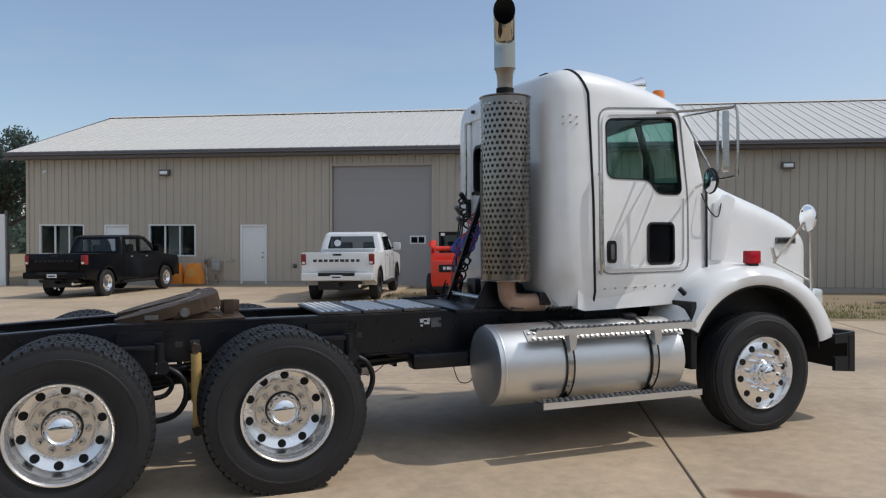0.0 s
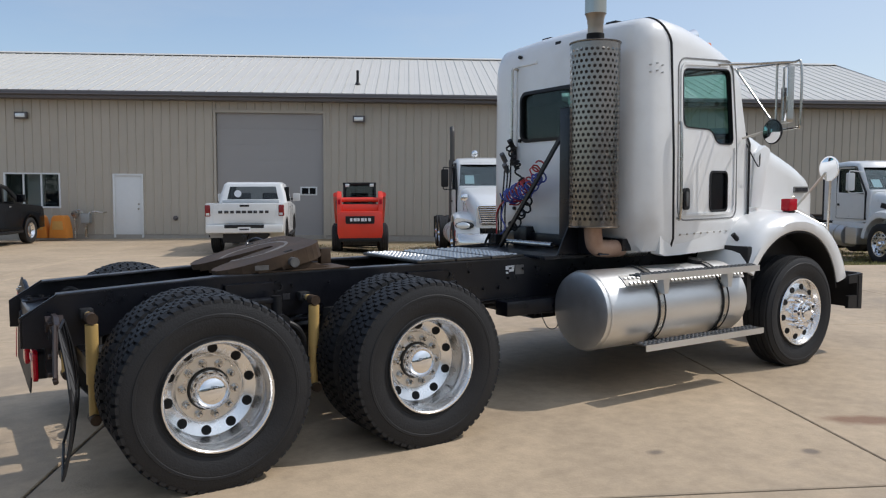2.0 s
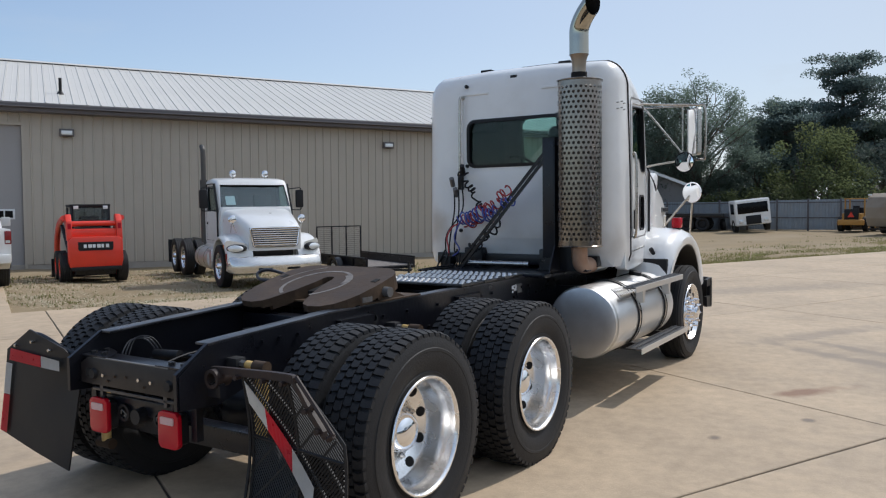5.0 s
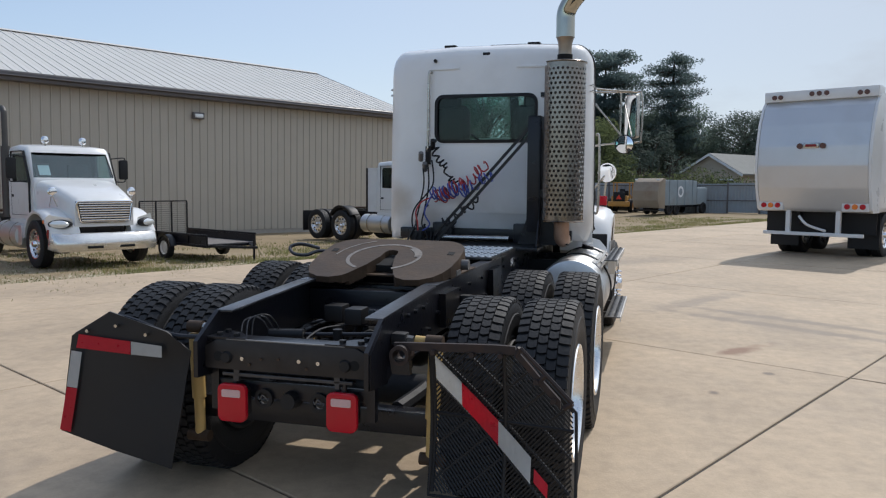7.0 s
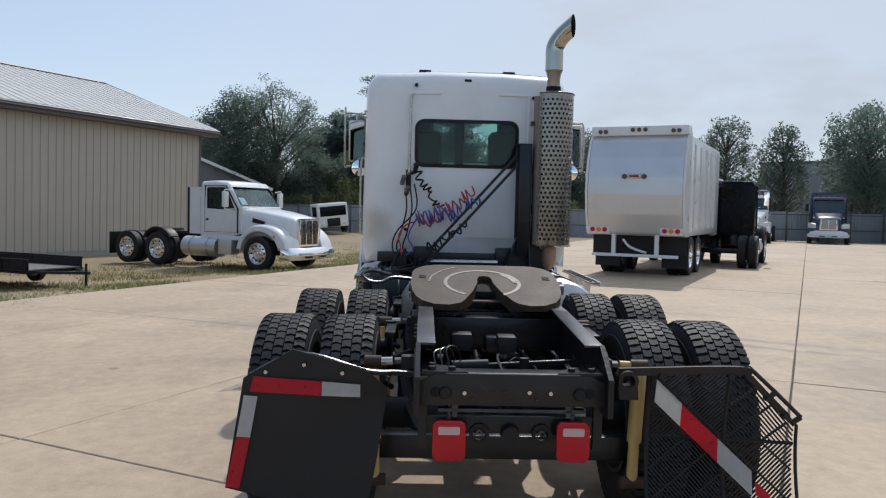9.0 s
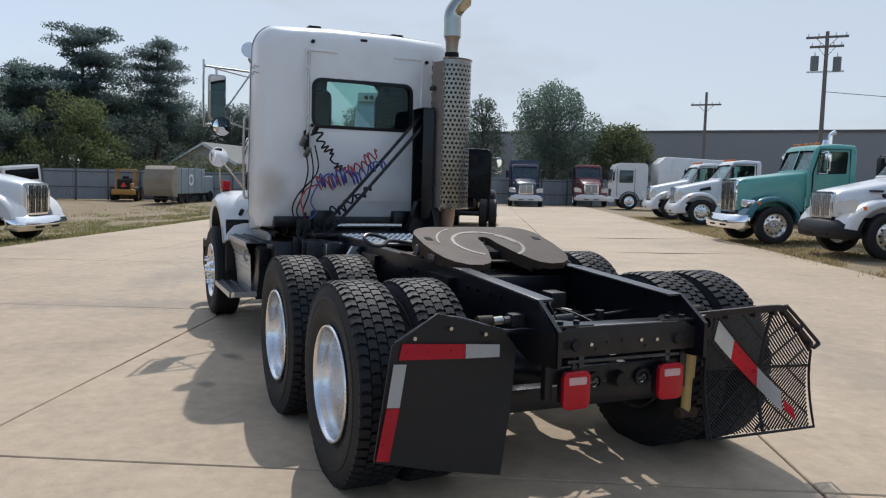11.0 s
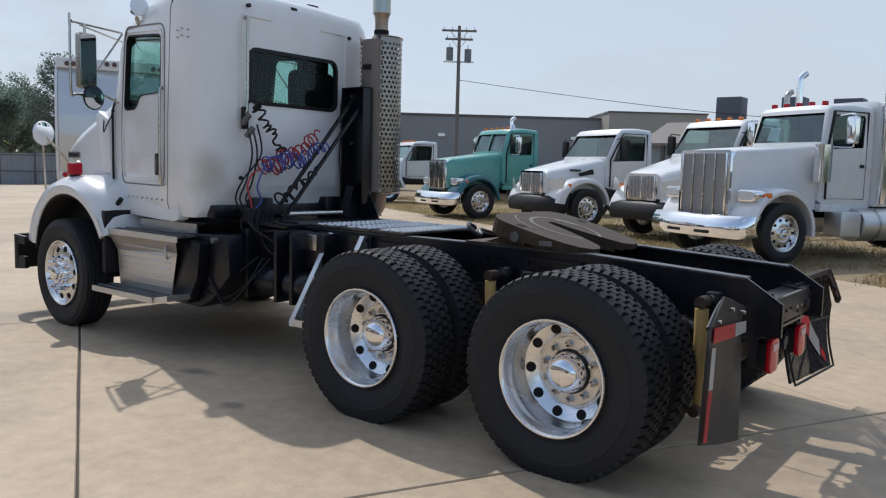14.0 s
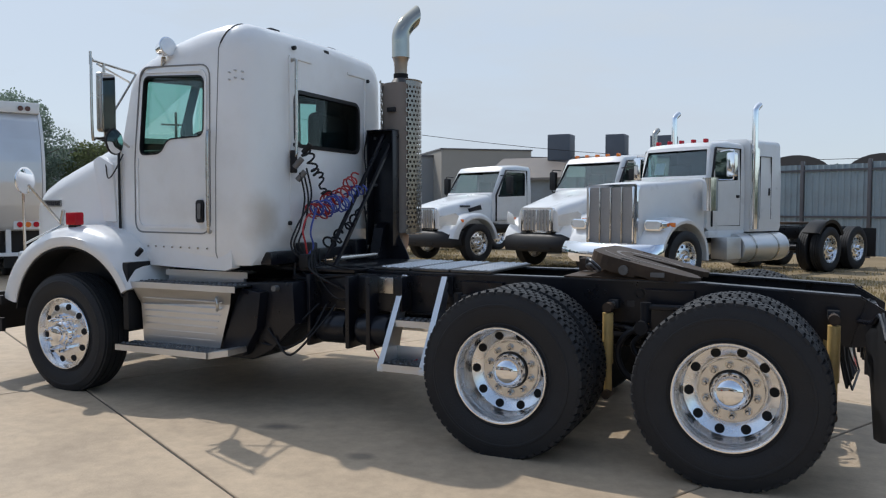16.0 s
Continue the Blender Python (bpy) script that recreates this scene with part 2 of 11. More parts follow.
WALL_GREY = material("grey_warehouse_cladding", (0.27, 0.275, 0.28), 0.6, vary=0.05, scale=0.5, dirt=(0.23, 0.23, 0.235), dirt_amount=0.3, dirt_scale=0.3)
WALL_TAN = material("tan_block_wall", (0.36, 0.33, 0.29), 0.7, vary=0.07, scale=1.0)
FENCE = material("weathered_sheet_fence", (0.27, 0.30, 0.32), 0.55, vary=0.16, scale=1.5, dirt=(0.20, 0.17, 0.14), dirt_amount=0.4, dirt_scale=0.8, spread=0.12)
CONCRETE = material("broom_finished_concrete", (0.475, 0.366, 0.250), 0.64, gloss=0.3, vary=0.12, scale=2.3, dirt=(0.33, 0.255, 0.178), dirt_amount=0.65, dirt_scale=0.6, bump=0.14, bump_scale=60, spread=0.04)
CRACK = material("crack_filler", (0.07, 0.058, 0.048), 0.9, vary=0.3, scale=9)
GRASS = material("dry_grass_blades", (0.33, 0.265, 0.135), 0.85, vary=0.3, scale=0.7, dirt=(0.44, 0.34, 0.20), dirt_amount=0.75, dirt_scale=0.4)
WEEDS = material("green_weed_blades", (0.20, 0.205, 0.085), 0.8, vary=0.3, scale=0.6, dirt=(0.36, 0.29, 0.15), dirt_amount=0.8, dirt_scale=0.35)
BARK = material("bark", (0.095, 0.078, 0.062), 0.9, vary=0.3, scale=6, bump=0.4, bump_scale=12)
# paler and greyer than the leaves are: distance haze put into the colour
LEAF = material("hazy_deciduous_leaves", (0.140, 0.186, 0.150), 0.6, gloss=0.4, vary=0.35, scale=0.35, dirt=(0.135, 0.170, 0.110), dirt_amount=0.6, dirt_scale=0.22, spread=0.15)
LEAF_LIGHT = material("yellowish_leaves", (0.110, 0.135, 0.062), 0.6, gloss=0.4, vary=0.3, scale=0.4, dirt=(0.12, 0.12, 0.05), dirt_amount=0.6, dirt_scale=0.3, spread=0.15)
# needles lightened towards blue-grey, again with the haze in their colour
NEEDLE = material("hazy_pine_needles", (0.140, 0.190, 0.180), 0.6, gloss=0.4, vary=0.35, scale=0.4, dirt=(0.100, 0.135, 0.105), dirt_amount=0.5, dirt_scale=0.3, spread=0.12)
WOOD_POLE = material("weathered_pole_wood", (0.185, 0.165, 0.15), 0.9, vary=0.25, scale=3, squash=(3, 3, 0.3))
SILVER = material("silver_body_paint", (0.62, 0.63, 0.64), 0.38, 0.6, vary=0.06, scale=1.2, dirt=(0.46, 0.45, 0.43), dirt_amount=0.3, dirt_scale=0.8)
RUSTY_TANK = material("rusty_tank_steel", (0.30, 0.25, 0.19), 0.7, vary=0.2, scale=1, dirt=(0.2, 0.12, 0.07), dirt_amount=0.6, dirt_scale=0.7)
PAPER = material("paper", (0.75, 0.76, 0.78), 0.7, vary=0.03)
DARK_BAR = material("dark_lettering", (0.03, 0.03, 0.035), 0.45)
# stack soot, and the painted dark of holes that are not cut
SOOT_AND_HOLES = material("soot_and_hole_shade", (0.008, 0.008, 0.008), 0.9)
DIAMOND = material("tread_plate_aluminium", (0.12, 0.12, 0.12), 0.42, 1.0, vary=0.15, scale=10, dirt=(0.22, 0.20, 0.18), dirt_amount=0.55, dirt_scale=5)
DIM_LENS = material("dark_red_lens", (0.22, 0.012, 0.012), 0.2)
DOOR_GAP = material("door_gap", (0.20, 0.20, 0.20), 0.6)
GUARD = material("dull_stainless_guard", (0.26, 0.232, 0.205), 0.20, 1.0, vary=0.15, scale=5, dirt=(0.26, 0.20, 0.15), dirt_amount=0.4, dirt_scale=4)
HEATED = material("heat_tinted_steel", (0.33, 0.275, 0.22), 0.35, 0.9, vary=0.2, scale=6, dirt=(0.26, 0.17, 0.11), dirt_amount=0.5, dirt_scale=5)
DARK_STACK = material("sooty_stack_steel", (0.085, 0.08, 0.075), 0.5, 0.5, vary=0.25, scale=5)
GLASS_CAB = glass("green_tinted_glass", (0.68, 0.83, 0.79))
GLASS_REAR = glass("dark_rear_glass", (0.72, 0.83, 0.82), mirror=0.018)
GLASS_DARK = glass("smoked_glass", (0.42, 0.47, 0.48), mirror=0.07)
GLASS_SCREEN = glass("sky_reflecting_windscreen", (0.66, 0.80, 0.80), mirror=0.15)
GLASS_ROOM = glass("window_glass", (0.75, 0.80, 0.82))
MIRROR = material("mirror_glass", (0.90, 0.91, 0.92), 0.015, 1.0, vary=0.01)



def leafy(m, share_through):
    """Leaves that let part of the light through."""
    nt = m.node_tree
    b = nt.nodes["Principled BSDF"]
    out = nt.nodes["Material Output"]
    tr = nt.nodes.new("ShaderNodeBsdfTranslucent")
    nt.links.new(b.inputs["Base Color"].links[0].from_socket, tr.inputs["Color"])
    mx = nt.nodes.new("ShaderNodeMixShader")
    mx.inputs["Fac"].default_value = share_through
    nt.links.new(b.outputs["BSDF"], mx.inputs[1])
    nt.links.new(tr.outputs["BSDF"], mx.inputs[2])
    nt.links.new(mx.outputs["Shader"], out.inputs["Surface"])


for leaf in (LEAF, LEAF_LIGHT, NEEDLE, GRASS, WEEDS):
    leafy(leaf, 0.68)


def add_stains(m, stains):
    """Soft-edged blotches at places on the ground: x, y, half length, half width, turn, colour, strength."""
    nt = m.node_tree
    b = nt.nodes["Principled BSDF"]
    last = b.inputs["Base Color"].links[0].from_socket
    co = nt.nodes.new("ShaderNodeTexCoord")
    wob = nt.nodes.new("ShaderNodeTexNoise")
    wob.inputs["Scale"].default_value = 4.0
    wob.inputs["Detail"].default_value = 6
    nt.links.new(co.outputs["Object"], wob.inputs["Vector"])
    for x, y, a, c, turn, colour, strength in stains:
        mp = nt.nodes.new("ShaderNodeMapping")
        mp.vector_type = "TEXTURE"
        mp.inputs["Location"].default_value = (x, y, 0)
        mp.inputs["Rotation"].default_value = (0, 0, radians(turn))
        mp.inputs["Scale"].default_value = (a, c, 1000)
        nt.links.new(co.outputs["Object"], mp.inputs["Vector"])
        ln = nt.nodes.new("ShaderNodeVectorMath")
        ln.operation = "LENGTH"
        nt.links.new(mp.outputs["Vector"], ln.inputs[0])
        ad = nt.nodes.new("ShaderNodeMath")
        ad.operation = "MULTIPLY_ADD"
        ad.inputs[1].default_value = 1.6
        nt.links.new(wob.outputs["Fac"], ad.inputs[0])
        nt.links.new(ln.outputs["Value"], ad.inputs[2])
        rg = nt.nodes.new("ShaderNodeMapRange")
        rg.inputs["From Min"].default_value = 1.15
        rg.inputs["From Max"].default_value = 1.85
        rg.inputs["To Min"].default_value = strength
        rg.inputs["To Max"].default_value = 0.0
        nt.links.new(ad.outputs["Value"], rg.inputs["Value"])
        mx = nt.nodes.new("ShaderNodeMixRGB")
        mx.inputs["Color2"].default_value = (*colour, 1)
        nt.links.new(rg.outputs["Result"], mx.inputs["Fac"])
        nt.links.new(last, mx.inputs["Color1"])
        last = mx.outputs["Color"]
    nt.links.new(last, b.inputs["Base Color"])


def add_smudges(m, smudges):
    """Soft-edged soot marks on a vehicle: centre, three half widths, colour, strength."""
    nt = m.node_tree
    b = nt.nodes["Principled BSDF"]
    last = b.inputs["Base Color"].links[0].from_socket
    co = nt.nodes.new("ShaderNodeTexCoord")
    wob = nt.nodes.new("ShaderNodeTexNoise")
    wob.inputs["Scale"].default_value = 5.0
    wob.inputs["Detail"].default_value = 5
    nt.links.new(co.outputs["Object"], wob.inputs["Vector"])
    for centre, size, colour, strength in smudges:
        mp = nt.nodes.new("ShaderNodeMapping")
        mp.vector_type = "TEXTURE"
        mp.inputs["Location"].default_value = centre
        mp.inputs["Scale"].default_value = size
        nt.links.new(co.outputs["Object"], mp.inputs["Vector"])
        ln = nt.nodes.new("ShaderNodeVectorMath")
        ln.operation = "LENGTH"
        nt.links.new(mp.outputs["Vector"], ln.inputs[0])
        ad = nt.nodes.new("ShaderNodeMath")
        ad.operation = "MULTIPLY_ADD"
        ad.inputs[1].default_value = 0.8
        nt.links.new(wob.outputs["Fac"], ad.inputs[0])
        nt.links.new(ln.outputs["Value"], ad.inputs[2])
        rg = nt.nodes.new("ShaderNodeMapRange")
        rg.interpolation_type = "SMOOTHSTEP"
        rg.inputs["From Min"].default_value = 0.4
        rg.inputs["From Max"].default_value = 1.5
        rg.inputs["To Min"].default_value = strength
        rg.inputs["To Max"].default_value = 0.0
        nt.links.new(ad.outputs["Value"], rg.inputs["Value"])
        mx = nt.nodes.new("ShaderNodeMixRGB")
        mx.inputs["Color2"].default_value = (*colour, 1)
        nt.links.new(rg.outputs["Result"], mx.inputs["Fac"])
        nt.links.new(last, mx.inputs["Color1"])
        last = mx.outputs["Color"]
    nt.links.new(last, b.inputs["Base Color"])


add_smudges(WHITE, [((3.395, 0.88, 1.44), (0.16, 0.22, 0.28), (0.42, 0.34, 0.25), 0.68), ((3.38, 0.55, 1.30), (0.2, 0.35, 0.16), (0.34, 0.29, 0.24), 0.5), ((3.38, -0.25, 1.32), (0.2, 0.5, 0.2), (0.38, 0.34, 0.29), 0.45), ((3.45, -0.95, 1.25), (0.2, 0.2, 0.25), (0.36, 0.31, 0.26), 0.45)])

OIL, RUSTY, DAMP = (0.12, 0.10, 0.085), (0.25, 0.145, 0.09), (0.25, 0.205, 0.16)
def add_speckle(m, scale, dark, light):
    """Fine uneven tone over a surface."""
    nt = m.node_tree
    b = nt.nodes["Principled BSDF"]
    last = b.inputs["Base Color"].links[0].from_socket
    co = nt.nodes.new("ShaderNodeTexCoord")
    n = nt.nodes.new("ShaderNodeTexNoise")
    n.inputs["Scale"].default_value = scale
    n.inputs["Detail"].default_value = 9
    n.inputs["Roughness"].default_value = 0.7
    nt.links.new(co.outputs["Object"], n.inputs["Vector"])
    r = nt.nodes.new("ShaderNodeMapRange")
    r.inputs["From Min"].default_value = 0.3
    r.inputs["From Max"].default_value = 0.7
    r.inputs["To Min"].default_value = dark
    r.inputs["To Max"].default_value = light
    nt.links.new(n.outputs["Fac"], r.inputs["Value"])
    hs = nt.nodes.new("ShaderNodeHueSaturation")
    nt.links.new(r.outputs["Result"], hs.inputs["Value"])
    nt.links.new(last, hs.inputs["Color"])
    nt.links.new(hs.outputs["Color"], b.inputs["Base Color"])


add_speckle(CONCRETE, 7.0, 0.84, 1.14)
add_speckle(CONCRETE, 0.35, 0.86, 1.12)
add_stains(CONCRETE, [
    (4.16, -2.46, 0.50, 0.13, -38, RUSTY, 0.95), (2.95, 1.28, 0.16, 0.09, 20, OIL, 0.75), (2.10, 1.60, 0.10, 0.07, 0, OIL, 0.6), (2.4, -2.1, 0.07, 0.05, 0, OIL, 0.7),
    (3.2, -2.6, 0.06, 0.05, 0, OIL, 0.7), (7.5, -2.2, 1.6, 0.25, -30, DAMP, 0.6), (6.2, 2.3, 2.0, 0.45, 75, DAMP, 0.5), (-1.6, -0.4, 1.2, 0.7, 30, DAMP, 0.55),
    (-0.7, 2.2, 0.9, 0.5, 60, DAMP, 0.45), (9.0, 1.2, 2.4, 0.6, -25, DAMP, 0.5), (1.2, -3.4, 0.05, 0.04, 0, OIL, 0.7), (5.6, -3.2, 2.2, 0.16, 58, DAMP, 0.75),
    (6.1, -3.4, 2.2, 0.16, 58, DAMP, 0.75), (-1.4, 2.8, 0.05, 0.04, 0, OIL, 0.6), (0.9, 3.6, 0.08, 0.05, 0, OIL, 0.5), (3.4, 3.4, 0.06, 0.05, 0, OIL, 0.5), (12.5, -0.5, 2.6, 0.7, -40, DAMP, 0.45),
    (3.2, -4.2, 2.6, 1.2, -30, DAMP, 0.30), (5.8, -3.0, 1.8, 0.8, 20, DAMP, 0.30), (0.6, -3.7, 1.7, 0.9, -15, DAMP, 0.25)])

# ---- mesh helpers ----
def finish(name, bm, mat, parent=None, label="", smooth=35, m=None):
    me = bpy.data.meshes.new(name)
    bmesh.ops.recalc_face_normals(bm, faces=bm.faces)
    bm.to_mesh(me)
    bm.free()
    me.materials.append(mat)
    if smooth:
        me.shade_smooth()
        if smooth < 180:
            me.set_sharp_from_angle(angle=radians(smooth))
    ob = new(name, me)
    if m is not None:
        ob.matrix_basis = m
    if parent is not None:
        ob.parent = parent
    if label:
        tagged(ob, label)
    return ob


def part(name, bm, mat, parent, label="", smooth=35, m=None):
    return finish(name, bm, mat, parent, label, smooth, m)


def repeat(name, bm, mat, parent, places, label=""):
    """The same small piece at several places, each a part of its own on one mesh."""
    first = part(name, bm, mat, parent, label, m=places[0])
    return [first] + [share(name, first, parent, q) for q in places[1:]]


def share(name, ob, parent, m):
    """Another part on the same mesh."""
    o = new(name, ob.data)
    o.parent = parent
    o.matrix_basis = m
    return o


def thing(name, m, label, category, group="", kind=""):
    ob = new(name)
    ob.empty_display_size = 0.2
    ob.matrix_basis = m
    return tagged(ob, label, category, group, kind)


def box(x0, x1, y0, y1, z0, z1, bevel=0.0, bm=None, seg=2, m=None):
    own = bmesh.new()
    bmesh.ops.create_cube(own, size=1, matrix=Matrix.Translation(((x0 + x1) / 2, (y0 + y1) / 2, (z0 + z1) / 2)) @ Matrix.Diagonal((abs(x1 - x0), abs(y1 - y0), abs(z1 - z0), 1)))
    if bevel:
        bmesh.ops.bevel(own, geom=own.edges[:], offset=bevel, segments=seg, affect="EDGES", profile=0.6)
    return merge(own, bm, m)


def merge(own, bm=None, m=None):
    if m is not None:
        bmesh.ops.transform(own, matrix=m, verts=own.verts[:])
    if bm is None:
        return own
    tmp = bpy.data.meshes.new("tmp")
    own.to_mesh(tmp)
    own.free()
    bm.from_mesh(tmp)
    bpy.data.meshes.remove(tmp)
    return bm


def rod(a, b, r, r2=None, seg=12, bm=None, caps=True):
    a, b = Vector(a), Vector(b)
    own = bmesh.new()
    d = b - a
    bmesh.ops.create_cone(own, cap_ends=caps, segments=seg, radius1=r, radius2=r if r2 is None else r2, depth=d.length, matrix=Matrix.Translation((a + b) / 2) @ d.to_track_quat("Z", "Y").to_matrix().to_4x4())
    return merge(own, bm)


def tube(points, r, seg=8, bm=None, radii=None, caps=True):
    """A round pipe along a line of points."""
    own = bmesh.new()
    pts = [Vector(p) for p in points]
    rings = []
    up = None
    for i, p in enumerate(pts):
        d = (pts[min(i + 1, len(pts) - 1)] - pts[max(i - 1, 0)]).normalized()
        if up is None:
            up = d.orthogonal().normalized()
        up = (up - d * up.dot(d)).normalized()
        side = d.cross(up)
        rr = radii[i] if radii else r
        rings.append([own.verts.new(p + (up * math.cos(a) + side * math.sin(a)) * rr) for a in [2 * math.pi * k / seg for k in range(seg)]])
    for r0, r1 in zip(rings, rings[1:]):
        for k in range(seg):
            own.faces.new((r0[k], r0[(k + 1) % seg], r1[(k + 1) % seg], r1[k]))
    if caps:
        own.faces.new(rings[0][::-1])
        own.faces.new(rings[-1])
    return merge(own, bm)


def bend(points, n=6):
    """A smooth line through the given points."""
    pts = [Vector(p) for p in points]
    out = []
    for i in range(len(pts) - 1):
        p0, p1, p2, p3 = pts[max(i - 1, 0)], pts[i], pts[i + 1], pts[min(i + 2, len(pts) - 1)]
        for k in range(n):
            t = k / n
            out.append(0.5 * (2 * p1 + (p2 - p0) * t + (2 * p0 - 5 * p1 + 4 * p2 - p3) * t * t + (3 * p1 - p0 - 3 * p2 + p3) * t ** 3))
    out.append(pts[-1])
    return out


def rounded(line, r, n=5, closed=True):
    """A flat line with its corners rounded."""
    out = []
    k = len(line)
    for i in range(k):
        p = Vector(line[i])
        if not closed and i in (0, k - 1):
            out.append(tuple(p))
            continue
        a, b = Vector(line[i - 1]) - p, Vector(line[(i + 1) % k]) - p
        ra, rb = min(r, a.length * 0.45), min(r, b.length * 0.45)
        p0, p2 = p + a.normalized() * ra, p + b.normalized() * rb
        for j in range(n + 1):
            t = j / n
            out.append(tuple(p0 * (1 - t) ** 2 + p * (2 * t * (1 - t)) + p2 * t * t))
    return out


def lathe(profile, seg=48, bm=None, closed=False, m=None):
    """Turns a profile of (radius, y) round the y axis."""
    own = bmesh.new()
    rings = []
    for r, y in profile:
        if r < 1e-5:
            rings.append([own.verts.new((0, y, 0))])
        else:
            rings.append([own.verts.new((r * math.cos(2 * math.pi * k / seg), y, r * math.sin(2 * math.pi * k / seg))) for k in range(seg)])
    pairs = list(zip(rings, rings[1:])) + ([(rings[-1], rings[0])] if closed else [])
    for a, b in pairs:
        for k in range(seg):
            k2 = (k + 1) % seg
            if len(a) == 1 and len(b) == 1:
                continue
            if len(a) == 1:
                own.faces.new((a[0], b[k], b[k2]))
            elif len(b) == 1:
                own.faces.new((a[k], b[0], a[k2]))
            else:
                own.faces.new((a[k], b[k], b[k2], a[k2]))
    return merge(own, bm, m)


def prism(outline, y0, y1, bm=None, plane="xz", m=None, bevel=0.0):
    """A flat outline given depth: in the plane xz along y, in xy along z, in yz along x."""
    own = bmesh.new()
    put = {"xz": lambda a, b, c: (a, c, b), "xy": lambda a, b, c: (a, b, c), "yz": lambda a, b, c: (c, a, b)}[plane]
    lo = [own.verts.new(put(a, b, y0)) for a, b in outline]
    hi = [own.verts.new(put(a, b, y1)) for a, b in outline]
    own.faces.new(lo)
    own.faces.new(hi[::-1])
    n = len(outline)
    for i in range(n):
        own.faces.new((lo[i], hi[i], hi[(i + 1) % n], lo[(i + 1) % n]))
    if bevel:
        bmesh.ops.recalc_face_normals(own, faces=own.faces)
        bmesh.ops.bevel(own, geom=own.edges[:], offset=bevel, segments=2, affect="EDGES", profile=0.6)
    return merge(own, bm, m)


def loft(sections, bm=None, caps=True, m=None, loop=True):
    """A skin over closed rings of equally many points."""
    own = bmesh.new()
    rings = [[own.verts.new(p) for p in s] for s in sections]
    n = len(rings[0])
    for a, b in zip(rings, rings[1:]):
        for k in range(n if loop else n - 1):
            own.faces.new((a[k], a[(k + 1) % n], b[(k + 1) % n], b[k]))
    if caps:
        own.faces.new(rings[0][::-1])
        own.faces.new(rings[-1])
    return merge(own, bm, m)


def round_rect(w, h, r, n=5, cx=0.0, cy=0.0):
    pts = []
    for sx, sy, a0 in ((1, 1, 0), (-1, 1, 90), (-1, -1, 180), (1, -1, 270)):
        for k in range(n + 1):
            a = radians(a0 + 90 * k / n)
            pts.append((cx + sx * (w / 2 - r) + r * math.cos(a), cy + sy * (h / 2 - r) + r * math.sin(a)))
    return pts


def solid_cut(body, cutters, inner=None):
    """The mesh of body with the cutters taken out of it; the cutters go."""
    temp = []
    for c in cutters:
        me = bpy.data.meshes.new("cutter")
        bmesh.ops.recalc_face_normals(c, faces=c.faces)
        c.to_mesh(me)
        c.free()
        me.materials.append(inner or SEAT)
        o = new("cutter", me)
        o.parent, o.matrix_basis = body.parent, body.matrix_basis.copy()
        temp.append(o)
        md = body.modifiers.new("cut", "BOOLEAN")
        md.operation, md.object, md.solver, md.material_mode = "DIFFERENCE", o, "EXACT", "TRANSFER"
    dg = bpy.context.evaluated_depsgraph_get()
    me = bpy.data.meshes.new_from_object(body.evaluated_get(dg))
    body.modifiers.clear()
    old = body.data
    body.data = me
    bpy.data.meshes.remove(old)
    for o in temp:
        me2 = o.data
        bpy.data.objects.remove(o)
        bpy.data.meshes.remove(me2)
    body.data.shade_smooth()
    body.data.set_sharp_from_angle(angle=radians(32))
    return body


def soft_noise(x, y, z=0.0):
    return noise.noise(Vector((x, y, z)))


# ---- ground and building ----
AX, AY = 0.8930, -0.4501          # along the slabs
NX, NY = 0.4501, 0.8930           # across them, towards the building


def ground_z(x, y):
    v = NX * x + NY * y
    if v > 4:
        u = AX * x + AY * y
        edge = min(1, max(0, (v - 10.6) / 2)) * min(1, max(0, (u + 0.3) / 1.5)) * min(1, max(0, (42 - u) / 15))
        return -0.0075 * min(v - 4, 22) - edge * (0.13 + 0.008 * min(18, max(0, u - 3)))
    if v < -4:
        return min(0.13, -0.032 * (v + 4))
    return 0.0


def slab_point(u, v):
    return AX * u + NX * v, AY * u + NY * v


def build_ground():
    """One sheet to the horizon, finer near the lot."""
    xs = sorted(set([-3000, -1200, -500, -250, -150, -100] + [1.5 * k for k in range(-46, 74)] + [150, 250, 500, 1200, 3000]))
    bm = bmesh.new()
    rows = []
    for u in xs:
        row = []
        for v in xs:
            x, y = slab_point(u, v)
            z = ground_z(x, y) - 0.035
            if -6.8 < v < 11 or (v < 26 and u < 0):
                z -= 0.02
            row.append(bm.verts.new((x, y, z + 0.02 * soft_noise(x * 0.4, y * 0.4))))
        rows.append(row)
    for a, b in zip(rows, rows[1:]):
        for k in range(len(a) - 1):
            bm.faces.new((a[k], b[k], b[k + 1], a[k + 1]))
    m = material("dry_grass_and_gravel", (0.255, 0.190, 0.105), 0.95, vary=0.28, scale=0.9, dirt=(0.33, 0.262, 0.175), dirt_amount=0.8, dirt_scale=0.16, bump=0.5, bump_scale=14)
    ob = finish("ground", bm, m, smooth=180)
    return tagged(ob, "dry yellow grass and gravel ground round the concrete lot", "ground", kind="structure")


ground = build_ground()

# long edges of the slabs, across and along
V_LINES = [-6.7, -1.44, 3.27, 7.2, 10.4]
U_STEP, U_ZERO = 4.82, -0.45


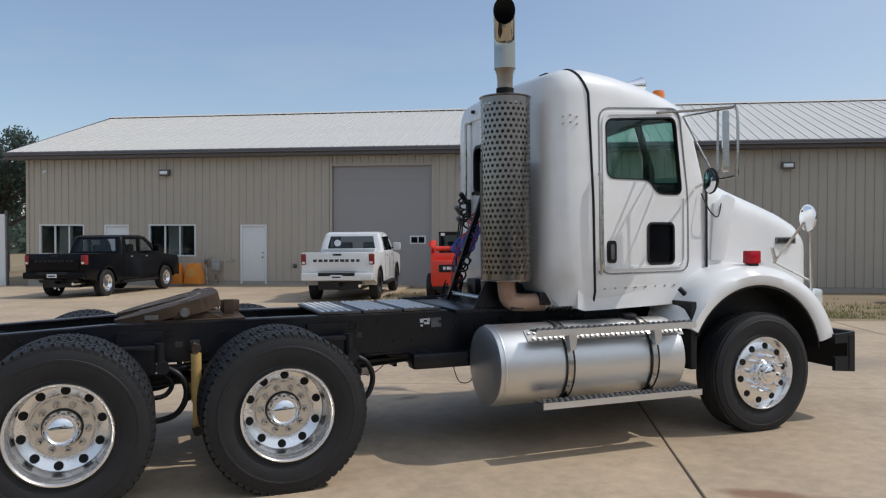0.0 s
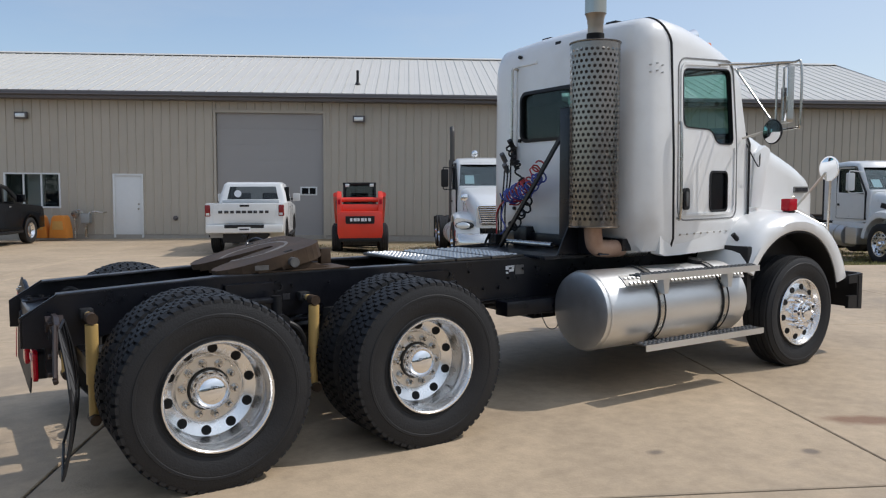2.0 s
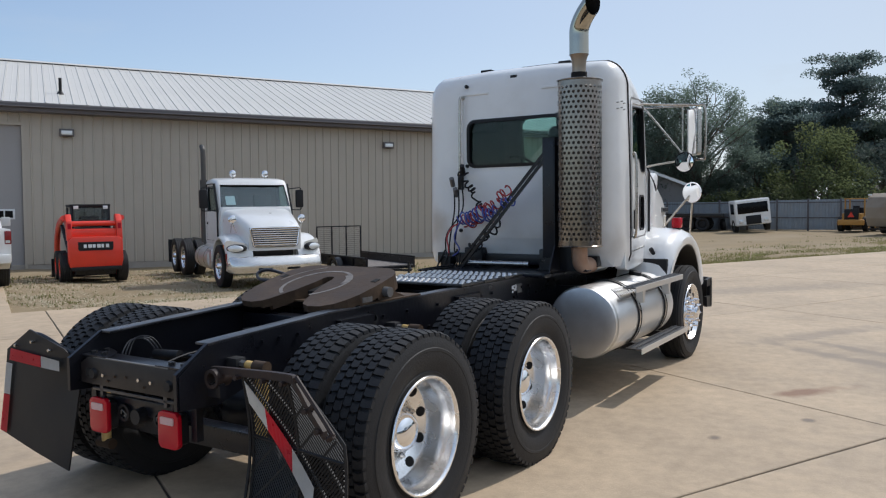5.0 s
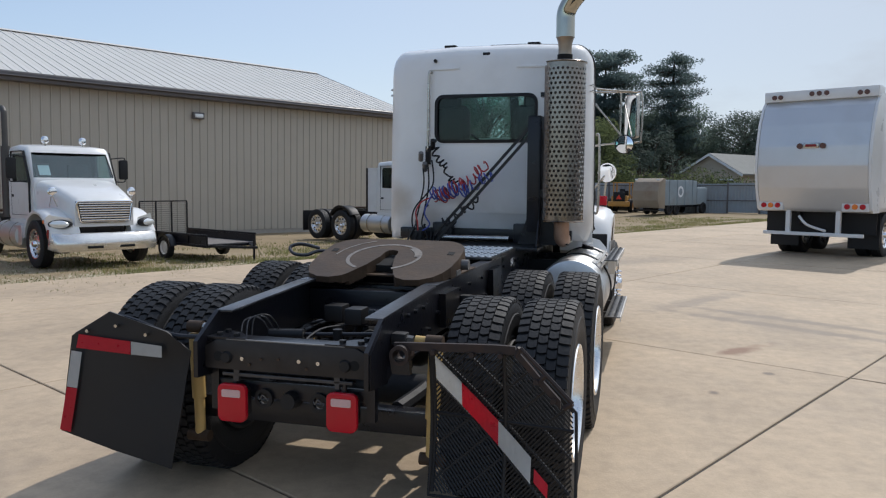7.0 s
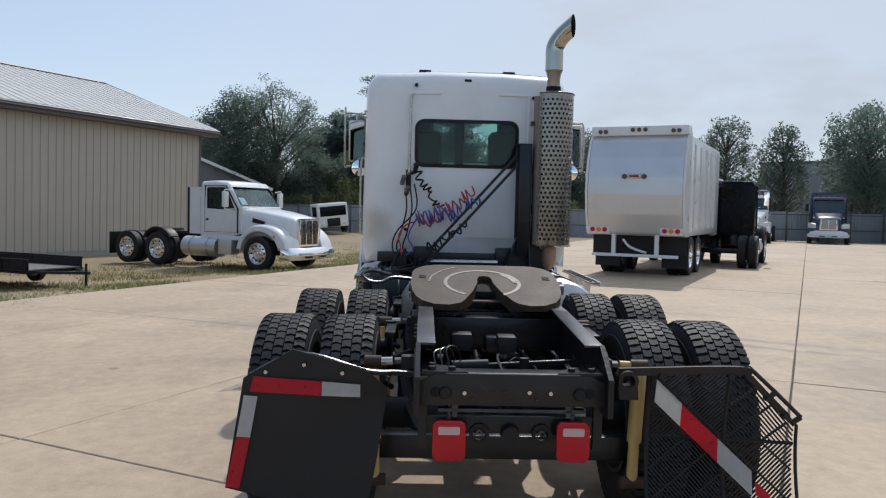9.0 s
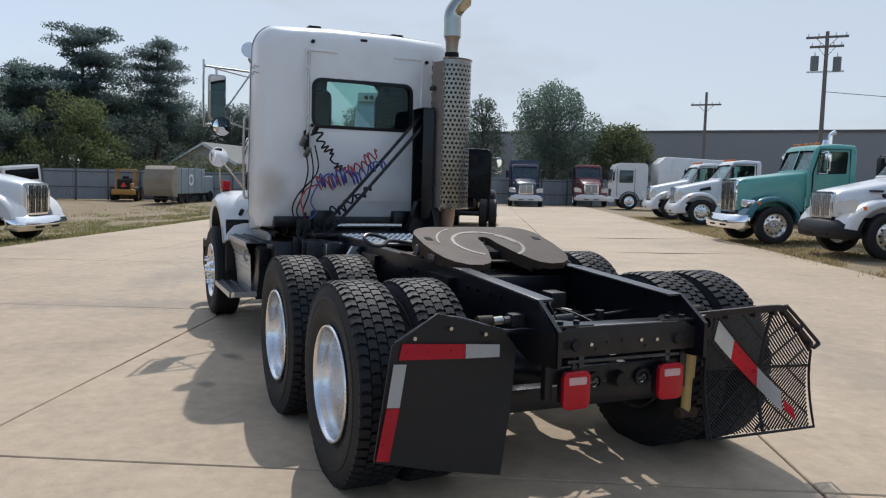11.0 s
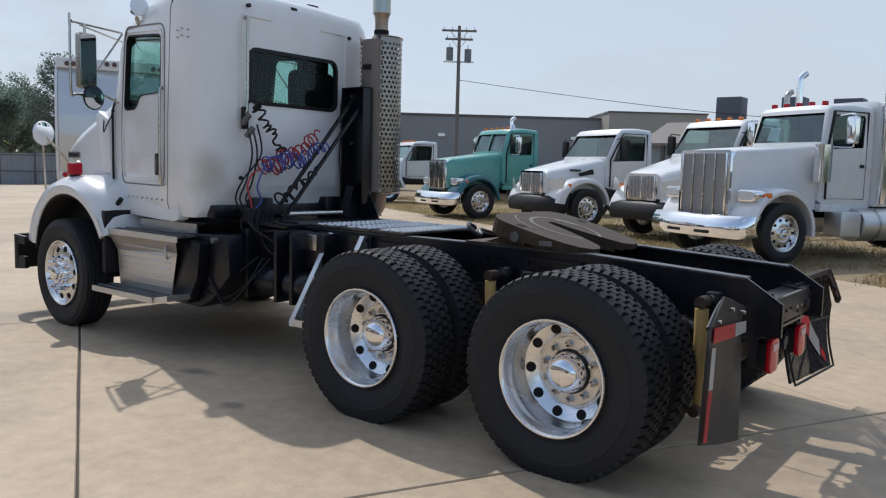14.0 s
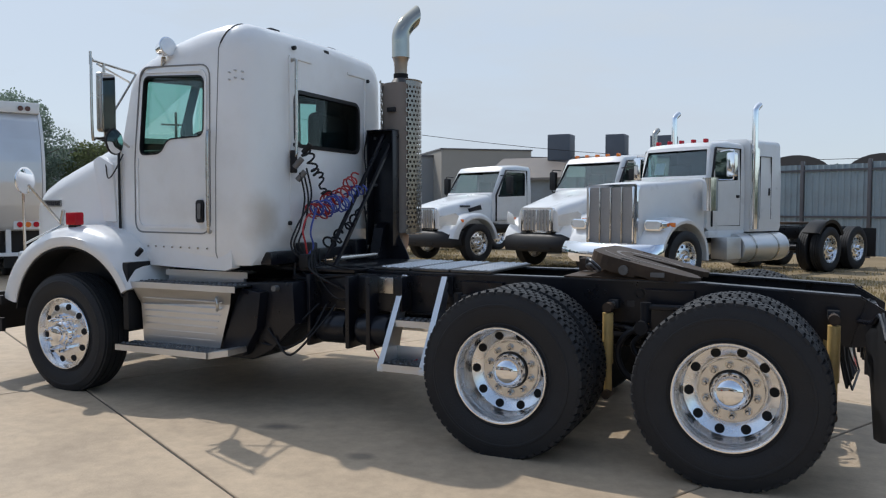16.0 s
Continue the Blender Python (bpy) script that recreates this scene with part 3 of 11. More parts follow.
def build_lot():
    lot = thing("concrete_lot", pose(0, 0, 0), "pale tan concrete paving slabs with dark joints and stains", "pavement", kind="structure")
    rng = random.Random(5)

    def slab(u0, u1, v0, v1):
        g = 0.0085
        own = bmesh.new()
        ring_top, ring_mid, ring_low = [], [], []
        n = 4
        pts = []
        for a, b in (((u0 + g, v0 + g), (u1 - g, v0 + g)), ((u1 - g, v0 + g), (u1 - g, v1 - g)), ((u1 - g, v1 - g), (u0 + g, v1 - g)), ((u0 + g, v1 - g), (u0 + g, v0 + g))):
            for k in range(n):
                t = k / n
                wob = 0.003 * math.sin(9 * t + u0 + 3 * v0) if 0 < t < 1 else 0
                pts.append((a[0] + (b[0] - a[0]) * t + wob, a[1] + (b[1] - a[1]) * t + wob))
        cu, cv = (u0 + u1) / 2, (v0 + v1) / 2
        lift = rng.uniform(-0.002, 0.002)
        for u, v in pts:
            x, y = slab_point(u, v)
            z = ground_z(x, y) + lift
            xi, yi = slab_point(u + (0.006 if u < cu else -0.006), v + (0.006 if v < cv else -0.006))
            ring_low.append(own.verts.new((x, y, z - 0.12)))
            ring_mid.append(own.verts.new((x, y, z - 0.006)))
            ring_top.append(own.verts.new((xi, yi, z)))
        m = len(pts)
        for a, b in ((ring_low, ring_mid), (ring_mid, ring_top)):
            for k in range(m):
                own.faces.new((a[k], a[(k + 1) % m], b[(k + 1) % m], b[k]))
        own.faces.new(ring_top)
        part("slab", own, CONCRETE, lot, smooth=0)

    us = [U_ZERO + U_STEP * k for k in range(-9, 15)]

    def joint(a, b, half):
        """Dark sealer low in a joint, along a straight line of the slab grid."""
        own = bmesh.new()
        n = 14
        side = Vector((b[1] - a[1], a[0] - b[0])).normalized() * half
        rows = []
        for k in range(n + 1):
            u, v = a[0] + (b[0] - a[0]) * k / n, a[1] + (b[1] - a[1]) * k / n
            row = []
            for s in (-1, 1):
                x, y = slab_point(u + s * side.x, v + s * side.y)
                row.append(own.verts.new((x, y, ground_z(x, y) - 0.012)))
                row.append(own.verts.new((x, y, ground_z(x, y) - 0.03)))
            rows.append(row)
        for p, q in zip(rows, rows[1:]):
            own.faces.new((p[0], p[2], q[2], q[0]))
            own.faces.new((p[0], q[0], q[1], p[1]))
            own.faces.new((p[2], p[3], q[3], q[2]))
        part("joint_sealer", own, CRACK, lot, smooth=0)
    for v in V_LINES[:-1]:
        joint((us[0], v), (us[-1], v), 0.0105)
    for u in us[3:]:
        joint((u, V_LINES[0]), (u, V_LINES[-1]), 0.0105)
    for u0, u1 in zip(us, us[1:]):
        for v0, v1 in zip(V_LINES, V_LINES[1:]):
            slab(u0, u1, v0, v1)
    # apron between the lot and the building
    vs = [10.4, 15.2, 19.8, 24.2]
    us = [-0.95 - U_STEP * k for k in range(9)][::-1]
    for u0, u1 in zip(us, us[1:]):
        for v0, v1 in zip(vs, vs[1:]):
            slab(u0, u1, v0, v1)
    return lot


# the long shed: s along its wall, o behind it, z up from its foot
WALL_O = Vector((9.0, 22.1, -0.16))
WALL_M = Matrix.Translation(WALL_O) @ Matrix.Rotation(radians(-29.8), 4, "Z") @ Matrix.Rotation(radians(0.62), 4, "Y")
S0, S1, EAVE, RIDGE, DEPTH = -15.1, 24.05, 5.30, 7.66, 14.2


def build_shed():
    shed = thing("steel_building", WALL_M, "long taupe ribbed steel building with a pale standing-seam roof", "building")
    openings = [(-2.16, 1.72, 0.0, 4.56), (-5.88, -4.80, 0.0, 2.32), (-11.66, -10.60, 0.0, 2.32), (-14.55, -12.55, 1.10, 2.33), (-9.74, -7.74, 1.06, 2.33)]

    def clear(s):
        """Stretches of wall left at s after the openings."""
        spans = [(0.12, EAVE)]
        for a, b, z0, z1 in openings:
            if a <= s <= b:
                spans = [q for p in spans for q in ((p[0], min(p[1], z0)), (max(p[0], z1), p[1])) if q[1] - q[0] > 0.02]
        return spans

    # ribbed sheets: each sheet about a metre wide, with ribs every 0.3 m
    cuts = sorted(set([S0, S1] + [o[0] for o in openings] + [o[1] for o in openings] + [S0 + 0.1525 + 0.915 * k for k in range(0, 43)]))
    for a, b in zip(cuts, cuts[1:]):
        if b - a < 0.03:
            continue
        bm = bmesh.new()
        for z0, z1 in clear((a + b) / 2):
            pts = [(a, -0.02)]
            k = math.ceil((a - S0) / 0.305)
            while S0 + 0.305 * k < b - 0.03:
                s = S0 + 0.305 * k
                if s > a + 0.03:
                    pts += [(s - 0.030, -0.02), (s - 0.012, -0.055), (s + 0.012, -0.055), (s + 0.030, -0.02)]
                k += 1
            pts += [(b - 0.001, -0.02), (b - 0.001, 0.05), (a, 0.05)]
            prism(pts, z0, z1, bm, "xy")
        if len(bm.verts):
            part("wall_sheet", bm, SIDING, shed, smooth=0)
        else:
            bm.free()
    part("foundation", box(S0, S1, -0.01, 0.08, -0.6, 0.115), material("foundation_concrete", (0.36, 0.33, 0.29), 0.9, vary=0.15), shed)
    # gable ends and back
    for s, d in ((S0, 1), (S1, -1)):
        out = [(0.06, -0.2), (DEPTH, -0.2), (DEPTH, EAVE), (DEPTH / 2, RIDGE - 0.05), (0.06, EAVE)]
        part("gable_wall", prism(out, s, s + 0.1 * d, None, "yz"), SIDING, shed, smooth=0)
        part("corner_trim", box(s - 0.03, s + 0.09 * 1, -0.06, 0.05, 0.1, EAVE) if d > 0 else box(s - 0.09, s + 0.03, -0.06, 0.05, 0.1, EAVE), FASCIA if d < 0 else SIDING, shed)
    part("back_wall", box(S0, S1, DEPTH, DEPTH + 0.1, -0.2, EAVE), SIDING, shed, smooth=0)
    part("floor_slab", box(S0 + 0.1, S1 - 0.1, 0.1, DEPTH, -0.2, 0.0), CONCRETE, shed)
    # roof: sheets with raised seams
    over = 0.45
    slope = math.atan2(RIDGE - EAVE, DEPTH / 2)
    n_sheets = 100
    step = (S1 - S0 + 1.3) / n_sheets
    run = (DEPTH / 2 + over) / math.cos(slope)
    sheet = None
    for side in (0, 1):
        for k in range(n_sheets):
            s = S0 - 0.65 + step * k
            if side == 0:
                m = Matrix.Translation((s, -over, EAVE - over * math.tan(slope) + 0.10)) @ Matrix.Rotation(slope, 4, "X")
            else:
                m = Matrix.Translation((s + step, DEPTH + over, EAVE - over * math.tan(slope) + 0.10)) @ Matrix.Rotation(math.pi, 4, "Z") @ Matrix.Rotation(slope, 4, "X")
            if sheet is None:
                bm = prism([(0, 0), (step * 0.47, 0), (step * 0.49, 0.006), (step * 0.51, 0.006), (step * 0.53, 0), (step - 0.05, 0), (step - 0.035, 0.024), (step - 0.005, 0.024), (step - 0.004, -0.03), (0, -0.03)], 0, run, None, "xz")
                sheet = part("roof_sheet", bm, ROOF, shed, smooth=0, m=m)
            else:
                share("roof_sheet", sheet, shed, m)
    ze = EAVE - over * math.tan(slope)
    part("fascia", box(S0 - 0.66, S1 + 0.66, -over - 0.05, -over + 0.02, ze - 0.20, ze + 0.085, 0.008), FASCIA, shed, "dark brown fascia board")
    part("gutter", prism([(-over - 0.16, ze - 0.06), (-over - 0.055, ze - 0.10), (-over - 0.055, ze + 0.07), (-over - 0.075, ze + 0.05), (-over - 0.075, ze - 0.05), (-over - 0.15, ze - 0.03)], S0 - 0.66, S1 + 0.66, None, "yz"), FASCIA, shed)
    part("soffit", box(S0 - 0.6, S1 + 0.6, -over, 0.0, ze - 0.20, ze - 0.17), FASCIA, shed)
    part("ridge_cap", prism([(DEPTH / 2 - 0.25, RIDGE + 0.07), (DEPTH / 2, RIDGE + 0.17), (DEPTH / 2 + 0.25, RIDGE + 0.07), (DEPTH / 2, RIDGE + 0.12)], S0 - 0.66, S1 + 0.66, None, "yz"), ROOF, shed, smooth=0)
    for s in (S0 - 0.66, S1 + 0.62):
        bm = prism([(-over - 0.02, ze - 0.14), (DEPTH / 2, RIDGE - 0.08), (DEPTH + over, ze - 0.14), (DEPTH + over, ze + 0.10), (DEPTH / 2, RIDGE + 0.14), (-over - 0.02, ze + 0.10)], s, s + 0.04, None, "yz")
        part("rake_trim", bm, FASCIA, shed, smooth=0)
    pipe = part("vent_pipe", rod((2.9, 1.1, EAVE + 0.40), (2.9, 1.1, EAVE + 1.0), 0.05), BLACK_PLASTIC, shed, "dark roof vent pipe")
    part("flashing", rod((2.9, 1.1, EAVE + 0.44), (2.9, 1.1, EAVE + 0.56), 0.13, 0.06), BLACK_PLASTIC, pipe)
    # overhead door with its sections
    door = part("overhead_door", box(-2.16, 1.72, 0.10, 0.14, 0.0, 4.56), SIDING_DOOR, shed, "closed grey sectional overhead door")
    for k in range(8):
        part("door_section", box(-2.14, 1.70, 0.07, 0.10, 0.57 * k + 0.0015, 0.57 * (k + 1) - 0.0015), SIDING_DOOR, door, smooth=0)
    part("door_window", box(0.86, 1.48, 0.055, 0.072, 1.58, 1.90, 0.01), TRIM, door)
    part("pane", box(0.92, 1.16, 0.045, 0.058, 1.63, 1.85), BLACK_GLOSS, door)
    part("pane", box(1.20, 1.42, 0.045, 0.058, 1.63, 1.85), BLACK_GLOSS, door)
    for a, b, z0, z1 in ((-2.24, -2.16, 0, 4.56), (1.72, 1.80, 0, 4.56), (-2.24, 1.80, 4.56, 4.66)):
        part("door_trim", box(a, b, -0.058, 0.10, z0, z1), SIDING, shed)
    # personnel doors
    for a, b in ((-5.88, -4.80), (-11.66, -10.60)):
        d = part("entrance_door", box(a + 0.07, b - 0.07, 0.0, 0.045, 0.02, 2.25, 0.004), TRIM, shed, "plain white steel entrance door")
        f = bmesh.new()
        for q in ((a, a + 0.07, 0, 2.32), (b - 0.07, b, 0, 2.32), (a + 0.07, b - 0.07, 2.25, 2.32)):
            box(q[0], q[1], -0.05, 0.08, q[2], q[3], 0.004, f)
        part("door_frame", f, TRIM, shed)
        part("door_handle", rod((b - 0.17, -0.07, 1.05), (b - 0.17, 0.0, 1.05), 0.035), STEEL, d)
        part("deadbolt", rod((b - 0.17, -0.03, 1.22), (b - 0.17, 0.0, 1.22), 0.03), STEEL, d)
    # windows of three panes
    for a, b, z0, z1 in openings[3:]:
        f = bmesh.new()
        t = 0.055
        for q in ((a, b, z0, z0 + t), (a, b, z1 - t, z1), (a, a + t, z0 + t, z1 - t), (b - t, b, z0 + t, z1 - t)):
            box(q[0], q[1], -0.05, 0.08, q[2], q[3], 0.004, f)
        w = part("window_frame", f, TRIM, shed, "white vinyl window frame")
        third = (b - a - 2 * t) / 3
        for k in range(3):
            p = a + t + third * k
            part("pane", box(p + 0.02, p + third - 0.02, 0.02, 0.028, z0 + t, z1 - t), GLASS_ROOM, w)
            # added sheet behind the glass; the black ones paint the dim room
            part("pane_blind", box(p + 0.02, p + third - 0.02, 0.25, 0.26, z0 - 0.1, z1 + 0.1), SOOT_AND_HOLES if k != 1 else WALL_TAN, w)
            if k:
                part("mullion", box(p - 0.025, p + 0.025, -0.02, 0.06, z0 + t, z1 - t), TRIM, w)
    return shed


def build_wall_items():
    # wall packs
    for i, s in enumerate((-9.0, 3.02, 14.35)):
        lamp = thing("wall_light", WALL_M @ Matrix.Translation((s, -0.05, 4.37)), "dark bronze wall-pack light with a pale lens", "wall light", "lights along the building")
        part("housing", prism([(-0.22, -0.12), (0.22, -0.12), (0.22, 0.12), (-0.22, 0.12)], -0.16, 0.0, None, "xz", bevel=0.02), FASCIA, lamp)
        part("lens", prism([(-0.16, -0.07), (0.16, -0.07), (0.16, 0.06), (-0.16, 0.06)], -0.185, -0.16, None, "xz", bevel=0.008), CLEAR_LENS, lamp)
    cam_ = thing("security_camera", WALL_M @ Matrix.Translation((-14.25, -0.05, 4.45)), "small pale dome camera under the eave", "camera")
    part("dome", lathe([(0.0, -0.14), (0.05, -0.13), (0.08, -0.08), (0.08, -0.02), (0.09, 0.0), (0, 0)], 16), TRIM, cam_)
    meter = thing("gas_meter", WALL_M @ Matrix.Translation((-6.75, -0.30, 0.0)), "grey gas meter with pipes beside the door", "gas meter")
    part("meter_body", box(-0.16, 0.16, -0.12, 0.12, 0.52, 0.88, 0.04), material("meter_grey", (0.30, 0.31, 0.31), 0.5), meter)
    part("regulator", lathe([(0, -0.06), (0.12, -0.05), (0.15, 0), (0.12, 0.05), (0, 0.06)], 16, m=Matrix.Translation((-0.38, 0, 0.85))), STEEL, meter)
    part("riser_pipe", tube(bend([(-0.40, 0, 0.0), (-0.40, 0, 0.70), (-0.38, 0, 0.95), (-0.2, 0, 1.0), (-0.12, 0, 0.9)]), 0.03), STEEL, meter)
    part("outlet_pipe", tube(bend([(0.12, 0, 0.85), (0.2, 0, 0.95), (0.5, 0.05, 0.92), (0.62, 0.26, 0.92)]), 0.025), STEEL, meter)
    part("stand", box(-0.04, 0.04, -0.04, 0.04, 0.0, 0.55), STEEL, meter)
    hyd = thing("wall_hydrant", WALL_M @ Matrix.Translation((-3.65, -0.04, 0.72)), "small round wall hydrant on the siding", "wall hydrant")
    part("spout", lathe([(0, -0.10), (0.05, -0.10), (0.06, -0.03), (0.09, -0.02), (0.09, 0), (0, 0)], 14), FASCIA, hyd)
    for i, s in enumerate((-8.2, -7.45)):
        bar = thing("barricade_box", WALL_M @ Matrix.Translation((s, -0.75, 0.02)) @ Matrix.Rotation(radians(4 - 9 * i), 4, "Z"), "orange plastic barrier block standing by the wall", "barrier", "orange barrier blocks")
        bm = prism([(-0.33, 0), (0.33, 0), (0.30, 0.35), (0.22, 0.72), (0.16, 0.80), (-0.16, 0.80), (-0.22, 0.72), (-0.30, 0.35)], -0.22, 0.22, None, "xz", bevel=0.03)
        part("body", bm, SAFETY, bar)
        part("recess", prism([(-0.2, 0.30), (0.2, 0.30), (0.17, 0.60), (-0.17, 0.60)], -0.232, -0.215, None, "xz"), material("faded_orange_plastic", (0.62, 0.34, 0.10), 0.6), bar)


shed = build_shed()
build_wall_items()


# ---- wheels ----
def tyre_mesh(R=0.531, rim=0.290, width=0.28, pitches=60, lug=True, floor=0.508):
    """A truck tyre round the y axis, with tread blocks, resting a little flat on the ground."""
    h = width / 2
    bm = lathe([(rim - 0.012, -h * 0.62), (rim + 0.004, -h * 0.80), (rim + 0.03, -h * 0.87), (rim + 0.036, -h * 0.84), (rim + 0.09, -h * 1.0), (rim + 0.135, -h * 1.0), (rim + 0.138, -h * 1.015), (rim + 0.152, -h * 1.015), (rim + 0.156, -h * 0.98), (R - 0.035, -h * 0.94), (R - 0.017, -h * 0.87), (R - 0.014, 0),
                (R - 0.017, h * 0.87), (R - 0.035, h * 0.94), (rim + 0.156, h * 0.98), (rim + 0.152, h * 1.015), (rim + 0.138, h * 1.015), (rim + 0.135, h * 1.0), (rim + 0.09, h * 1.0), (rim + 0.036, h * 0.84), (rim + 0.03, h * 0.87), (rim + 0.004, h * 0.80), (rim - 0.012, h * 0.62)], 72)
    tread = bmesh.new()
    if lug:
        rng = random.Random(12)
        ribs = [(-0.94, -0.56, 0.0), (-0.52, -0.20, 0.5), (-0.16, 0.16, 0.0), (0.20, 0.52, 0.5), (0.56, 0.94, 0.0)]
        step = 2 * math.pi / pitches
        for a, b, off in ribs:
            edge = abs(a) > 0.9 or abs(b) > 0.9
            for k in range(pitches):
                t0 = (k + off + rng.uniform(-0.03, 0.03)) * step
                fill = (0.40 if edge else 0.44) * rng.uniform(0.93, 1.04)
                outline = []
                ya, yb, ym = a * h, b * h, (a + b) * h / 2
                for dy, dt in ((ya, -fill * 0.95), (ym - 0.004, -fill * 0.62), (yb, -fill * 0.95), (yb, fill * 0.80), (ym + 0.004, fill * 1.05), (ya, fill * 0.80)):
                    outline.append((dy, t0 + dt * step))
                lo, hi = [], []
                for y, t in outline:
                    side = abs(y) / h
                    rr = R - (0.012 if side > 0.9 else 0.0)
                    lo.append(tread.verts.new(((R - 0.03) * math.cos(t), y, (R - 0.03) * math.sin(t))))
                    hi.append(tread.verts.new((rr * math.cos(t), y * 0.985, rr * math.sin(t))))
                tread.faces.new(hi)
                for i in range(6):
                    tread.faces.new((lo[i], lo[(i + 1) % 6], hi[(i + 1) % 6], hi[i]))
    else:
        for a in (-0.62, -0.22, 0.18, 0.58):
            lathe([(R - 0.02, (a - 0.16) * h), (R, (a - 0.15) * h), (R, (a + 0.15) * h + 0.004), (R - 0.02, (a + 0.16) * h + 0.004)], 72, tread)
    for v in bm.verts[:] + tread.verts[:]:
        if v.co.z < -floor:
            v.co.z = -floor
            v.co.y *= 1.015
    return bm, tread


def rim_drive():
    """A deep-dished aluminium disc wheel, its outer face towards -y: lip, barrel, sloping disc and flat bolting face."""
    return lathe([(0.296, -0.112), (0.304, -0.130), (0.300, -0.137), (0.292, -0.137), (0.285, -0.130), (0.281, -0.116), (0.279, -0.092), (0.2735, -0.070), (0.270, -0.062), (0.268, -0.03), (0.2655, 0.030), (0.258, 0.050), (0.200, 0.076), (0.189, 0.086), (0.184, 0.082), (0.118, 0.082), (0.112, 0.088),
                  (0.112, 0.110), (0.19, 0.112), (0.25, 0.100), (0.268, 0.088), (0.280, 0.112), (0.292, 0.135), (0.300, 0.136), (0.304, 0.128), (0.292, 0.10), (0.284, 0.06), (0.284, -0.05), (0.290, -0.10)], 72, closed=True)


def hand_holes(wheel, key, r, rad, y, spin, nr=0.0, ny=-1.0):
    """Ten black discs that paint the shade of the openings in the wheel disc."""
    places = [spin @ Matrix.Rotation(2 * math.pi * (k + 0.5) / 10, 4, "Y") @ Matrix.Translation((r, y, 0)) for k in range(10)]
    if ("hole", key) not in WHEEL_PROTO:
        WHEEL_PROTO[("hole", key)] = repeat("hand_hole", rod((-nr * 0.008, -ny * 0.008, 0), (nr * 0.005, ny * 0.005, 0), rad, seg=18), SOOT_AND_HOLES, wheel, places)[0]
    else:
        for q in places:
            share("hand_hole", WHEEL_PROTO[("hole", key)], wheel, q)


def lug_nut_mesh(length=0.045, r=0.018):
    bm = rod((0, 0, 0), (0, -length * 0.6, 0), r, seg=6)
    rod((0, -length * 0.6, 0), (0, -length, 0), r * 0.82, r * 0.4, seg=8, bm=bm)
    rod((0, 0.004, 0), (0, -0.008, 0), r * 1.35, seg=14, bm=bm)
    return bm


WHEEL_PROTO = {}


